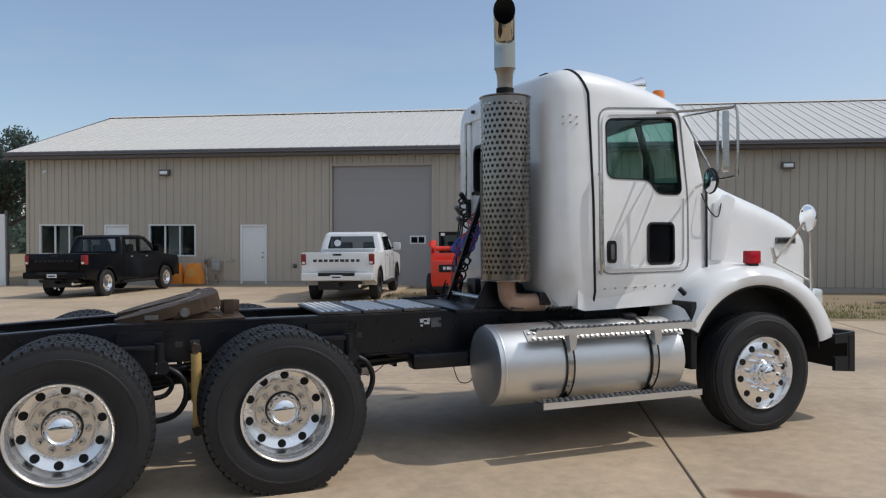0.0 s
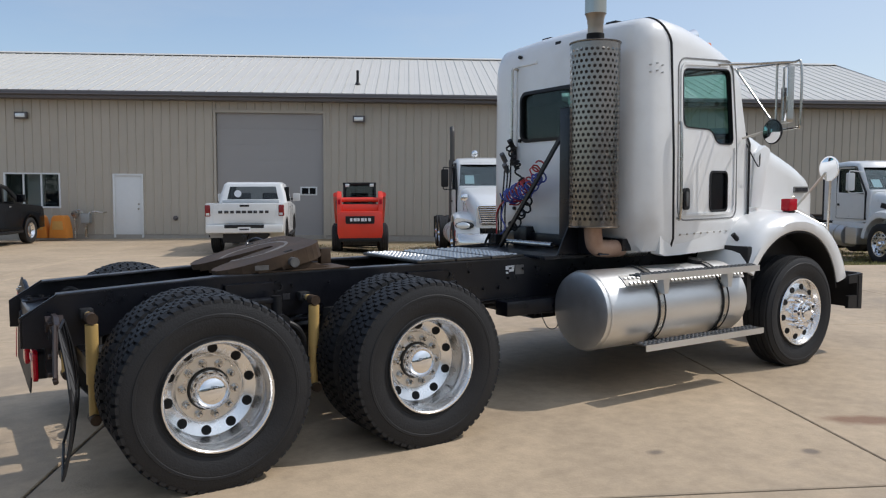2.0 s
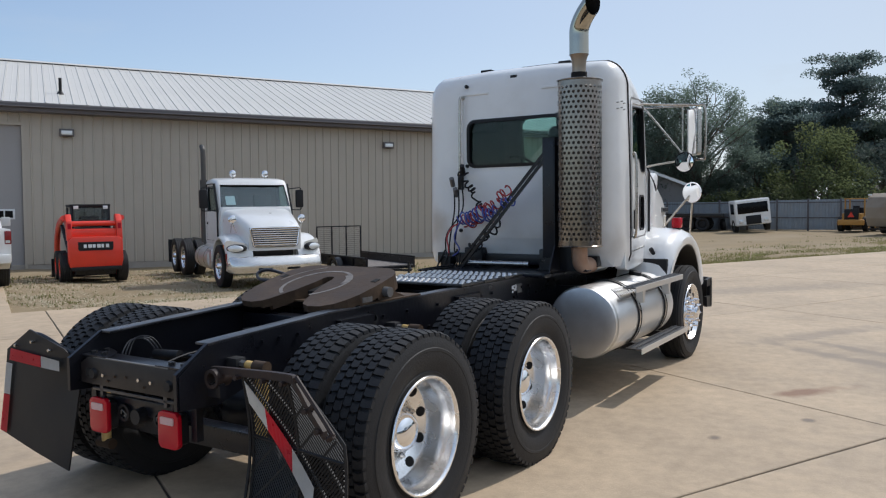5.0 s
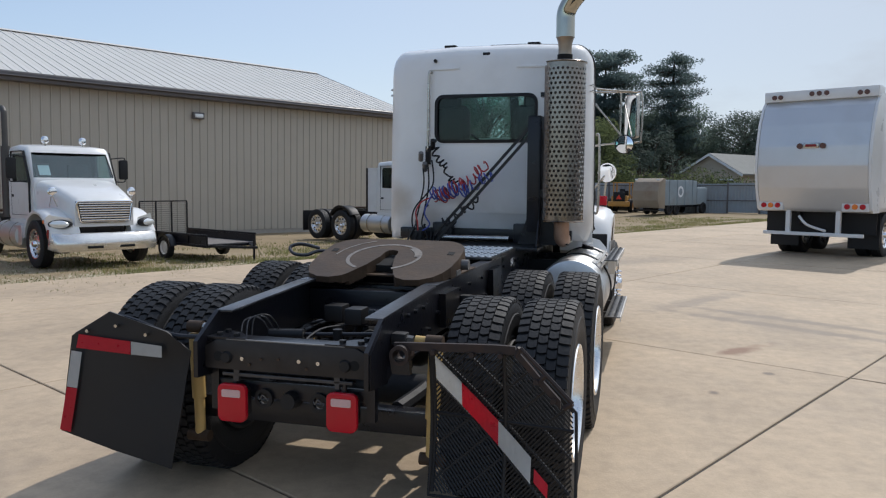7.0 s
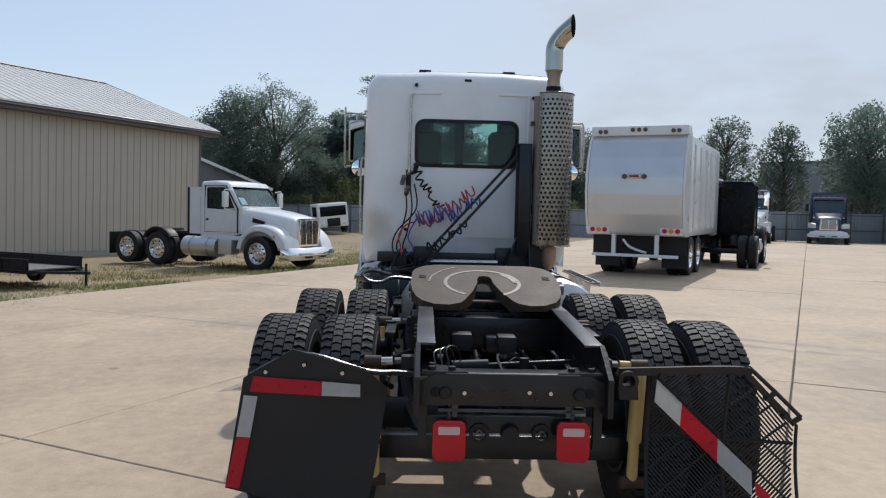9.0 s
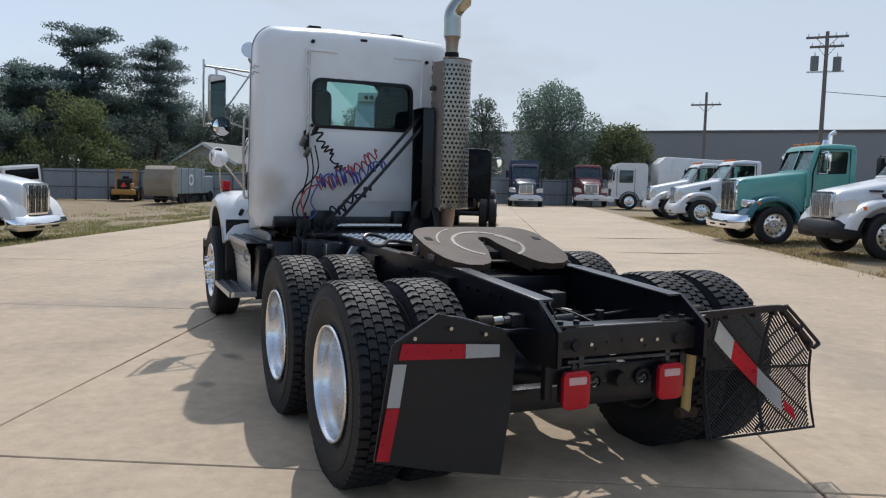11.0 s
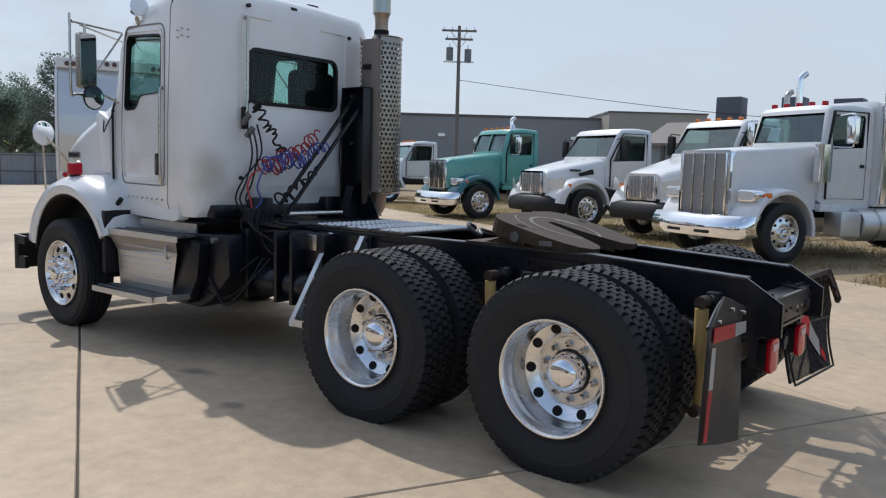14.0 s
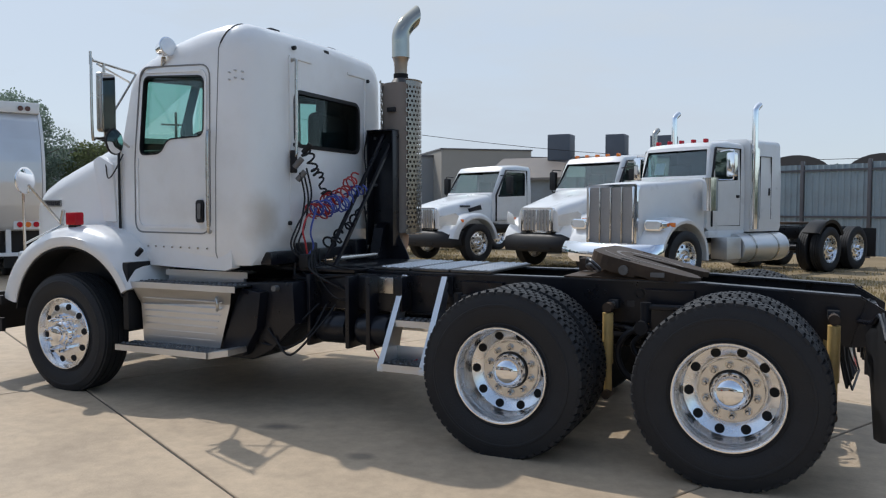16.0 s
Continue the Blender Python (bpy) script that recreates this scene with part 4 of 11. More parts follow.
def add_wheel(parent, x, y, z, kind, turn=0.0):
    """kind: drive_out, drive_in or steer. The outer face looks to -y on the right side and to +y on the left."""
    m = Matrix.Translation((x, y, z)) @ Matrix.Rotation(math.pi if y > 0 else 0.0, 4, "Z")
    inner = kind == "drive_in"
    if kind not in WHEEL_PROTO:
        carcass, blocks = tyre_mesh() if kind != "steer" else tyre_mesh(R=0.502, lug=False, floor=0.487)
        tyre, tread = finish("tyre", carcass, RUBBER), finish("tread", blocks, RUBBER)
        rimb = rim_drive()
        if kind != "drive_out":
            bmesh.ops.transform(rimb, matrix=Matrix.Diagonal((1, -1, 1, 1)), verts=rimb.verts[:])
        rim = finish("wheel", rimb, DARK_RIM_HUB_SHADE if inner else ALU)
        WHEEL_PROTO[kind] = [tyre, rim, tread]
        for o in WHEEL_PROTO[kind]:
            scene.collection.objects.unlink(o)
    tyre, rim, tread = WHEEL_PROTO[kind]
    wheel = share("wheel", rim, parent, m)
    tagged(wheel, "polished aluminium disc wheel" if not inner else "inner dual disc wheel")
    spin = Matrix.Rotation(turn, 4, "Y")
    t = share("tyre", tyre, wheel, Matrix.Identity(4))
    tagged(share("tread", tread, wheel, Matrix.Identity(4)), "worn black tread blocks", kind="stuff")
    tagged(t, "black lug-tread tyre" if kind != "steer" else "black ribbed tyre")
    if inner:
        return wheel
    if kind == "drive_out":
        hand_holes(wheel, "out", 0.228, 0.0275, 0.0635, spin, -0.41, -0.91)
        hub = lathe([(0, -0.042), (0.028, -0.041), (0.056, -0.035), (0.080, -0.022), (0.097, -0.002), (0.106, 0.025), (0.108, 0.042), (0.108, 0.082), (0, 0.09)], 44)
        part("hub_cap", hub, CHROME, wheel, "domed chrome hub cap")
        part("hub_flange", lathe([(0.112, 0.082), (0.119, 0.0765), (0.178, 0.0765), (0.1835, 0.081), (0.180, 0.09), (0.112, 0.09)], 44, closed=True), HUB_FLANGE, wheel, "flat bolting face of the wheel")
        # the shadow at the foot of the hub cap, modelled as a dark ring
        part("hub_collar", lathe([(0.108, 0.058), (0.113, 0.058), (0.117, 0.068), (0.117, 0.082), (0.108, 0.082)], 40, closed=True), DARK_RIM_HUB_SHADE, wheel, "dark ring that paints the shade round the hub cap")
        nut_y, nut_r = 0.078, 0.1445
        nut = part("lug_nut", lug_nut_mesh(0.046, 0.019), NUT_STEEL, wheel, m=spin @ Matrix.Translation((nut_r, nut_y, 0)))
        for k in range(1, 10):
            share("lug_nut", nut, wheel, spin @ Matrix.Rotation(2 * math.pi * k / 10, 4, "Y") @ Matrix.Translation((nut_r, nut_y, 0)))
        valve = Matrix.Rotation(0.7, 4, "Y")
        part("valve_stem", tube([(0.262, 0.03, 0), (0.255, -0.01, 0), (0.252, -0.06, 0)], 0.0045, 6), NUT_STEEL, wheel, m=spin @ valve)
    else:
        hand_holes(wheel, "steer", 0.226, 0.027, -0.1045, spin, 0.196, -0.98)
        hub = lathe([(0, -0.205), (0.05, -0.205), (0.062, -0.198), (0.066, -0.180), (0.085, -0.175), (0.09, -0.155), (0.10, -0.148), (0.110, -0.125), (0.114, -0.10), (0, -0.10)], 32)
        part("hub_cap", hub, CHROME, wheel, "chrome oil hub")
        nut = part("lug_nut", lug_nut_mesh(0.085, 0.019), CHROME, wheel, m=spin @ Matrix.Translation((0.1445, -0.110, 0)))
        for k in range(1, 10):
            share("lug_nut", nut, wheel, spin @ Matrix.Rotation(2 * math.pi * k / 10, 4, "Y") @ Matrix.Translation((0.1445, -0.110, 0)))
    return wheel


# ---- the white tractor ----
TANDEM, STEER_X, HUB_Z = 1.325, 5.285, 0.508


def cab_half_width(x):
    pts = [(3.385, 0.80), (3.395, 0.875), (3.42, 0.935), (3.47, 0.985), (3.55, 1.012), (3.72, 1.02), (3.86, 1.0), (4.36, 0.905), (4.75, 0.83), (5.02, 0.765), (5.2, 0.74)]
    for (a, wa), (b, wb) in zip(pts, pts[1:]):
        if x <= b:
            return wa + (wb - wa) * (x - a) / (b - a)
    return pts[-1][1]


def cab_top(x):
    pts = [(3.385, 2.74), (3.395, 2.83), (3.42, 2.885), (3.47, 2.925), (3.55, 2.955), (3.72, 2.965), (4.0, 2.945), (4.3, 2.90), (4.6, 2.83), (4.80, 2.765), (4.86, 2.70), (4.93, 2.50), (5.02, 2.24), (5.2, 2.10)]
    for (a, wa), (b, wb) in zip(pts, pts[1:]):
        if x <= b:
            return wa + (wb - wa) * (x - a) / (b - a)
    return pts[-1][1]


def cab_section(x, inset=0.0, floor=1.10):
    w, t = cab_half_width(x) - inset, cab_top(x) - inset
    z0 = floor + inset
    if x < 3.47 and inset == 0:
        z0 = floor + (3.47 - x) * 1.6
    r = 0.17
    lean = 0.022
    pts = []
    for side in (1, -1):
        half = [(w * 0.965, z0), (w, z0 + 0.10), (w * (1 - lean * 0.3), 1.9), (w * (1 - lean), t - r * 1.25)]
        for k in range(1, 8):
            a = radians(90 * k / 8)
            half.append((w * (1 - lean) - r + r * math.cos(a), t - r + r * math.sin(a) - 0.25 * r * (1 - math.sin(a))))
        half.append(((w - r) * 0.85, t + 0.004))
        half.append(((w - r) * 0.4, t + 0.022))
        pts.append([(x, side * y, z) for y, z in half])
    return pts[0] + pts[1][::-1]


def build_tractor():
    T = thing("semi_truck_tractor", pose(0, 0, 0), "white day-cab semi tractor with black frame and tall exhaust stack", "semi truck")
    # wheels
    turns = iter((0.1, 0.25, 0.05, 0.3, 0.15, 0.2))
    for x in (0.0, TANDEM):
        for s in (-1, 1):
            add_wheel(T, x, s * 1.127, HUB_Z, "drive_out", next(turns))
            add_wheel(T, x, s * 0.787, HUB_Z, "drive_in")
    for s in (-1, 1):
        add_wheel(T, STEER_X, s * 1.038, 0.487, "steer", next(turns))
    # frame
    for s in (-1, 1):
        y0, y1 = s * 0.345, s * 0.43
        top, low = 1.045, 0.775
        out = [(-0.855, 0.72), (-0.855, 0.885), (-0.668, 1.0), (0.22, top), (6.1, top), (6.1, low + 0.05), (5.6, low - 0.02), (4.0, low - 0.05), (0.3, low), (-0.35, low), (-0.60, 0.70)]
        web = prism(out, s * 0.415, s * 0.43)
        part("frame_rail", web, BLACK_FRAME, T, "black channel frame rail", smooth=20)
        part("rail_flange", box(0.22, 6.0, min(y0, y1), max(y0, y1), top - 0.004, top + 0.012, 0.003), FLANGE, T)
        part("tail_flange", prism([(0.22, top - 0.003), (0.22, top + 0.011), (-0.672, 1.013), (-0.672, 1.0)], min(y0, y1), max(y0, y1) + 0.002, bevel=0.004), FLANGE, T, "black flange with pale sky sheen put into its colour")
        part("end_lip", prism([(-0.672, 1.0), (-0.672, 1.013), (-0.864, 0.892), (-0.864, 0.72), (-0.855, 0.72), (-0.855, 0.885)], s * 0.414, s * 0.436), BLACK_FRAME, T)
        part("rail_flange", box(-0.3, 6.0, min(y0, y1), max(y0, y1), low - 0.045, low - 0.03, 0.003), BLACK_FRAME, T)
        part("end_gusset", prism([(-0.852, 0.72), (-0.852, 0.88), (-0.70, 0.99), (-0.62, 0.70)], s * 0.4305, s * 0.442), BLACK_FRAME, T, smooth=20)
        rng = random.Random(4 + s)
        places = [Matrix.Translation((-0.3 + 0.13 * k + rng.uniform(-0.02, 0.02), s * 0.436, rng.choice((0.83, 0.90, 0.97)))) for k in range(34)]
        repeat("frame_bolt", rod((0, -0.012, 0), (0, 0.012, 0), 0.012, seg=6), BLACK_FRAME, T, places)
    # cross-members
    cm = part("rear_crossmember", prism([(-0.415, 0.755), (0.415, 0.755), (0.415, 0.86), (0.35, 0.895), (-0.35, 0.895), (-0.415, 0.86)], -0.80, -0.785, None, "yz", bevel=0.003), CROSS_BROWN, T, "brown-black rear cross-member with bright bolts")
    part("crossmember_top", box(-0.785, -0.66, -0.412, 0.412, 0.880, 0.894, 0.003), BLACK_FRAME, T)
    part("crossmember_lip", box(-0.803, -0.786, -0.30, 0.30, 0.8955, 0.901, 0.001), STEEL_DULL, T, "worn bare-metal top edge")
    part("crossmember_floor", box(-0.785, -0.66, -0.412, 0.412, 0.757, 0.770, 0.003), BLACK_FRAME, T)
    part("lamp_rail", box(-0.79, -0.745, -0.33, 0.33, 0.722, 0.738, 0.003), FLANGE, T, "worn steel lamp rail")
    for q in (-1, 1):
        plate = part("corner_plate", prism([(-0.80, q * 0.20), (-0.80, q * 0.405), (-0.62, q * 0.405), (-0.66, q * 0.30), (-0.74, q * 0.22)], 0.8965, 0.906, None, "xy"), BLACK_FRAME, T, "bolted corner plate")
        repeat("plate_bolt", rod((0, 0, 0), (0, 0, 0.016), 0.017, seg=6), BLACK_PLASTIC, plate, [Matrix.Translation((-0.755, q * 0.27, 0.905)), Matrix.Translation((-0.755, q * 0.36, 0.905)), Matrix.Translation((-0.68, q * 0.36, 0.905))])
        # uncut hole: its shade is a black disc
        part("crossmember_hole", rod((-0.801, q * 0.345, 0.815), (-0.797, q * 0.345, 0.815), 0.024, seg=16), SOOT_AND_HOLES, cm)
        part("end_boss", rod((-0.815, q * 0.30, 0.812), (-0.80, q * 0.30, 0.812), 0.024, 0.03, seg=14), BLACK_PLASTIC, cm)
        part("lower_lug", prism([(q * 0.24, 0.755), (q * 0.27, 0.755), (q * 0.265, 0.70), (q * 0.245, 0.70)], -0.79, -0.77, None, "yz"), FLANGE, cm)
    repeat("crossmember_bolt", rod((-0.008, 0, 0), (0.006, 0, 0), 0.0095, seg=10), NUT_STEEL, T, [Matrix.Translation((-0.802, y, z)) for y, z in ((0.215, 0.812), (-0.075, 0.818), (-0.17, 0.815))])
    repeat("crossmember_bolt", rod((-0.007, 0, 0), (0.006, 0, 0), 0.007, seg=8), GREASE, T, [Matrix.Translation((-0.802, y, z)) for y, z in ((0.12, 0.815), (0.03, 0.82), (0.18, 0.785), (-0.11, 0.785))])
    # behind the cross-member: levelling rod, valve and loose wires
    part("levelling_rod", rod((-0.42, 0.10, 0.86), (-0.40, -0.36, 0.885), 0.011, seg=10), BLACK_FRAME, T)
    part("levelling_valve", rod((-0.45, 0.26, 0.86), (-0.43, 0.08, 0.865), 0.028, seg=14), BLACK_PLASTIC, T)
    part("levelling_link", rod((-0.42, -0.10, 0.84), (-0.42, -0.10, 0.90), 0.024, seg=12), BLACK_PLASTIC, T)
    part("valve_body", box(-0.10, 0.02, -0.10, 0.0, 0.86, 0.95, 0.012), BLACK_PLASTIC, T)
    for k, (y, r) in enumerate(((0.30, 0.05), (0.27, 0.06), (0.33, 0.04))):
        part("loose_wire", tube(bend([(-0.62, y, 0.86), (-0.55, y + 0.02, 0.90 + r), (-0.48, y - 0.03, 0.92 + r * 0.6), (-0.44, y - 0.06, 0.86), (-0.50, y - 0.02, 0.82)]), 0.004, 6), (FLANGE, BLACK_PLASTIC, FLANGE)[k], T)
    part("axle_beam", box(-0.46, -0.36, -0.64, 0.64, 0.40, 0.52, 0.012), BLACK_FRAME, T, "black cross beam below the lamps")
    for y in (0.14, -0.145):
        part("lamp_socket", lathe([(0.030, -0.012), (0.046, -0.012), (0.046, 0.012), (0.030, 0.012)], 20, closed=True, m=Matrix.Translation((-0.735, y, 0.612)) @ Matrix.Rotation(radians(90), 4, "Z")), BLACK_PLASTIC, T, "empty round lamp socket")
        part("socket_wire", tube(bend([(-0.74, y - 0.02, 0.60), (-0.755, y, 0.63), (-0.745, y + 0.02, 0.605), (-0.74, y + 0.03, 0.62)]), 0.0035, 5), STEEL_DULL, T)
    part("trailer_plug", rod((-0.78, 0.0, 0.615), (-0.70, 0.0, 0.615), 0.038, 0.046, seg=20), BLACK_PLASTIC, T, "round black plug socket")
    for x in (0.40, 0.66, 1.30, 2.0, 2.9):
        part("crossmember", box(x - 0.06, x + 0.06, -0.415, 0.415, 0.80, 0.99, 0.008), BLACK_FRAME, T)
    part("light_bar", box(-0.73, -0.71, -0.40, 0.40, 0.61, 0.69, 0.004), BLACK_FRAME, T)
    for s in (-1, 1):
        part("light_bracket", box(-0.74, -0.70, s * 0.40 - 0.02, s * 0.40 + 0.02, 0.54, 0.78), BLACK_FRAME, T)
        lamp = part("tail_light", prism(round_rect(0.15, 0.184, 0.032, 5, s * 0.279, 0.593), -0.80, -0.772, None, "yz", bevel=0.008), RED_LENS, T, "rounded red tail light")
        part("reflector_bar", prism(round_rect(0.096, 0.036, 0.006, 2, s * 0.279, 0.640), -0.806, -0.799, None, "yz"), LAMP_LABEL, lamp, "pale pink label strip")
        part("lamp_housing", prism(round_rect(0.13, 0.16, 0.028, 4, s * 0.279, 0.593), -0.773, -0.725, None, "yz"), BLACK_PLASTIC, lamp)
        part("lamp_stem", rod((-0.76, s * 0.278, 0.68), (-0.76, s * 0.278, 0.757), 0.012), FLANGE, T)
    # axles and suspension
    for x in (0.0, TANDEM):
        ax = part("drive_axle", rod((x, -0.72, HUB_Z), (x, 0.72, HUB_Z), 0.085, seg=16), RUBBER, T)
        part("differential", lathe([(0, -0.22), (0.14, -0.18), (0.21, -0.05), (0.21, 0.05), (0.14, 0.18), (0, 0.22)], 20, m=Matrix.Translation((x + 0.05, 0.05, HUB_Z))), BLACK_FRAME, ax)
        for s in (-1, 1):
            part("brake_chamber", rod((x + 0.18, s * 0.48, 0.55), (x + 0.34, s * 0.48, 0.60), 0.06, seg=16), RUBBER, ax)
            if x > 1:
                part("air_spring", rod((x - 0.30, s * 0.38, 0.52), (x - 0.30, s * 0.38, 0.80), 0.085, seg=18), RUBBER, T)
            part("spring_arm", tube(bend([(x + 0.50, s * 0.50, 0.70), (x + 0.2, s * 0.50, 0.64), (x - 0.05, s * 0.46, 0.54), (x - 0.36, s * 0.40, 0.50)]), 0.04), RUBBER, T)
            part("hanger", prism([(x + 0.30, 0.80), (x + 0.58, 0.80), (x + 0.60, 1.0), (x + 0.28, 1.0)], s * 0.431, s * 0.47), BLACK_FRAME, T, "black suspension hanger")
            part("torque_arm", box(x + 0.20, x + 0.57, min(s * 0.56, s * 0.62), max(s * 0.56, s * 0.62), 0.885, 0.918, 0.008), BLACK_FRAME, T, "black suspension arm with a worn top edge")
            part("arm_knuckle", rod((x + 0.565, s * 0.60, 0.80), (x + 0.565, s * 0.60, 0.93), 0.034, seg=14), BLACK_PLASTIC, T)
            part("arm_boss", rod((x + 0.58, s * 0.62, 0.77), (x + 0.58, s * 0.68, 0.77), 0.045, seg=16), BLACK_PLASTIC, T)
            part("arm_web", prism([(x + 0.20, 0.885), (x + 0.54, 0.885), (x + 0.54, 0.76), (x + 0.42, 0.64), (x + 0.30, 0.64)], s * 0.58, s * 0.60), BLACK_FRAME, T)
            part("cross_rod", rod((x + 0.45, -0.60, 0.70), (x + 0.88, -0.30, 0.74), 0.028, seg=12) if s < 0 else rod((x + 0.45, 0.60, 0.70), (x + 0.88, 0.30, 0.74), 0.028, seg=12), BLACK_FRAME, T)
            part("brake_hose", tube(bend([(x + 0.56, s * 0.62, 0.78), (x + 0.68, s * 0.64, 0.72), (x + 0.735, s * 0.64, 0.60), (x + 0.69, s * 0.64, 0.47), (x + 0.58, s * 0.62, 0.41), (x + 0.40, s * 0.60, 0.40)]), 0.021, 10), BLACK_PLASTIC, T, "thick black brake hose hanging in a loop")
            part("brake_hose", tube(bend([(x + 0.56, s * 0.61, 0.74), (x + 0.64, s * 0.62, 0.66), (x + 0.60, s * 0.62, 0.58), (x + 0.50, s * 0.61, 0.56), (x + 0.34, s * 0.58, 0.57)]), 0.017, 8), BLACK_PLASTIC, T)
            part("rail_ring", lathe([(0.022, -0.006), (0.036, -0.006), (0.036, 0.006), (0.022, 0.006)], 18, closed=True, m=Matrix.Translation((x + 0.64, s * 0.436, 0.965))), BLACK_PLASTIC, T)
            part("rail_sticker", box(x + 0.67, x + 0.72, min(s * 0.4305, s * 0.434), max(s * 0.4305, s * 0.434), 0.875, 0.915), FLANGE, T, "small square metal tag")
            sx = x - 0.525
            sh = part("shock_absorber", rod((sx, s * 0.63, 0.52), (sx, s * 0.645, 0.855), 0.035, seg=16), GOLD, T, "worn yellow shock absorber")
            part("shock_rod", rod((sx, s * 0.625, 0.33), (sx, s * 0.63, 0.53), 0.027, seg=12), GOLD, sh)
            part("shock_eye", rod((sx, s * 0.60, 0.89), (sx, s * 0.68, 0.89), 0.032, seg=12), GREASE, sh)
            part("shock_bushing", rod((sx, s * 0.545, 0.895), (sx, s * 0.60, 0.892), 0.021, seg=14), STEEL if s > 0 else GOLD, sh, "pale bushing")
            part("shock_nut", rod((sx, s * 0.50, 0.897), (sx, s * 0.535, 0.895), 0.018, seg=6), STEEL_DULL, sh)
            part("shock_eye", rod((sx, s * 0.57, 0.32), (sx, s * 0.69, 0.32), 0.030, seg=12), GREASE, sh)
            part("shock_bracket", box(sx - 0.035, sx + 0.035, min(s * 0.43, s * 0.505), max(s * 0.43, s * 0.505), 0.865, 0.925, 0.01), RUBBER, T)
    part("drive_shaft", rod((1.5, 0.03, 0.56), (4.2, 0.0, 0.78), 0.055, seg=14), BLACK_FRAME, T)
    part("drive_shaft", rod((0.15, 0.03, 0.56), (1.2, 0.03, 0.60), 0.05, seg=14), BLACK_FRAME, T)
    rng = random.Random(9)
    for k in range(9):
        y = rng.uniform(-0.3, 0.3)
        z = rng.uniform(0.70, 0.84)
        bm = tube(bend([(-0.70 if k == 3 else -0.05, y, z), (-0.35 if k == 3 else 0.02, y + rng.uniform(-0.12, 0.12), z + rng.uniform(-0.05, 0.08)), (0.1, y + rng.uniform(-0.15, 0.15), z + rng.uniform(-0.1, 0.05)), (0.6, y * 0.6, 0.86)]), 0.006 + 0.002 * (k % 3), 6)
        part("air_line", bm, RUBBER, T)
    part("air_valve", box(0.20, 0.34, -0.10, 0.04, 0.80, 0.90, 0.015), BLACK_FRAME, T)
    part("air_valve", box(0.16, 0.28, 0.12, 0.24, 0.82, 0.92, 0.015), BLACK_PLASTIC, T)
    # fifth wheel
    fw = part("fifth_wheel", bmesh.new(), GREASE, T, "greasy steel fifth-wheel plate, tilted back")
    # the plate: a round front, two ramps to the rear and the throat between them
    ring = [(-0.36, -0.455), (-0.26, -0.48), (-0.10, -0.492), (0.06, -0.485)]
    ring += [(0.07 + 0.185 * math.cos(radians(t)), -0.295 + 0.19 * math.sin(radians(t))) for t in range(-80, 1, 16)]
    ring += [(0.258, -0.12), (0.262, 0.0)]
    ring = ring + [(p, -q) for p, q in ring[-2::-1]]
    tail = [(-0.44, 0.415), (-0.495, 0.34), (-0.505, 0.25), (-0.47, 0.18), (-0.42, 0.15), (-0.26, 0.09), (-0.10, 0.052), (-0.02, 0.048), (0.02, 0.034)]
    plate = ring + tail + [(0.034, 0.0)] + [(p, -q) for p, q in tail[::-1]]
    tilt = Matrix.Translation((0.742, 0.015, 1.185)) @ Matrix.Rotation(radians(-14.0), 4, "Y") @ Matrix.Diagonal((0.97, 0.95, 1.0, 1.0))
    bm = prism(plate, -0.026, 0.008, None, "xy", m=tilt)
    old = fw.data
    me = bpy.data.meshes.new("fifth_wheel")
    bm.to_mesh(me)
    bm.free()
    me.materials.append(GREASE)
    fw.data = me
    bpy.data.meshes.remove(old)
    skirt = bmesh.new()
    rim = [(p, -q) for p, q in tail[:4][::-1]] + ring + tail[:4]
    for (a0, b0), (a1, b1) in zip(rim, rim[1:]):
        deep = 0.030 + 0.062 * min(1, max(0, ((a0 + a1) / 2 + 0.50) / 0.50))
        prism([(a0, b0), (a1, b1), (a1 * 0.95, b1 * 0.95), (a0 * 0.95, b0 * 0.95)], -deep, -0.024, skirt, "xy", m=tilt)
    for s in (-1, 1):
        for (a0, b0), (a1, b1) in zip(tail[3:8], tail[4:9]):
            prism([(a0, s * b0), (a1, s * b1), (a1, s * (b1 + 0.03)), (a0, s * (b0 + 0.03))], -0.07 if a1 > -0.3 else -0.045, -0.024, skirt, "xy", m=tilt)
    part("plate_skirt", skirt, GREASE, fw)
    worn = material("worn_bright_steel", (0.20, 0.175, 0.15), 0.5, 0.1, vary=0.5, scale=9, dirt=(0.06, 0.045, 0.036), dirt_amount=1.0, dirt_scale=14)
    for r0, r1, t0, t1 in ((0.232, 0.256, -150, 150), (0.205, 0.236, -88, -38), (0.346, 0.357, 28, 88)):
        arc = bmesh.new()
        steps = 24
        line = [(math.cos(radians(t0 + (t1 - t0) * k / steps)), math.sin(radians(t0 + (t1 - t0) * k / steps))) for k in range(steps + 1)]
        prism([(-0.11 + r0 * c, 0.02 + r0 * q) for c, q in line] + [(-0.11 + r1 * c, 0.02 + r1 * q) for c, q in line[::-1]], 0.008, 0.0105, arc, "xy", m=tilt)
        part("wear_ring", arc, worn, fw)
    for s in (-1, 1):
        # shade of the grease hole, painted as a thin black plate
        part("grease_hole", prism([(-0.035, s * 0.415 - 0.022), (0.02, s * 0.415 - 0.022), (0.03, s * 0.415 + 0.022), (-0.03, s * 0.415 + 0.022)], 0.008, 0.011, None, "xy", m=tilt), SOOT_AND_HOLES, fw)
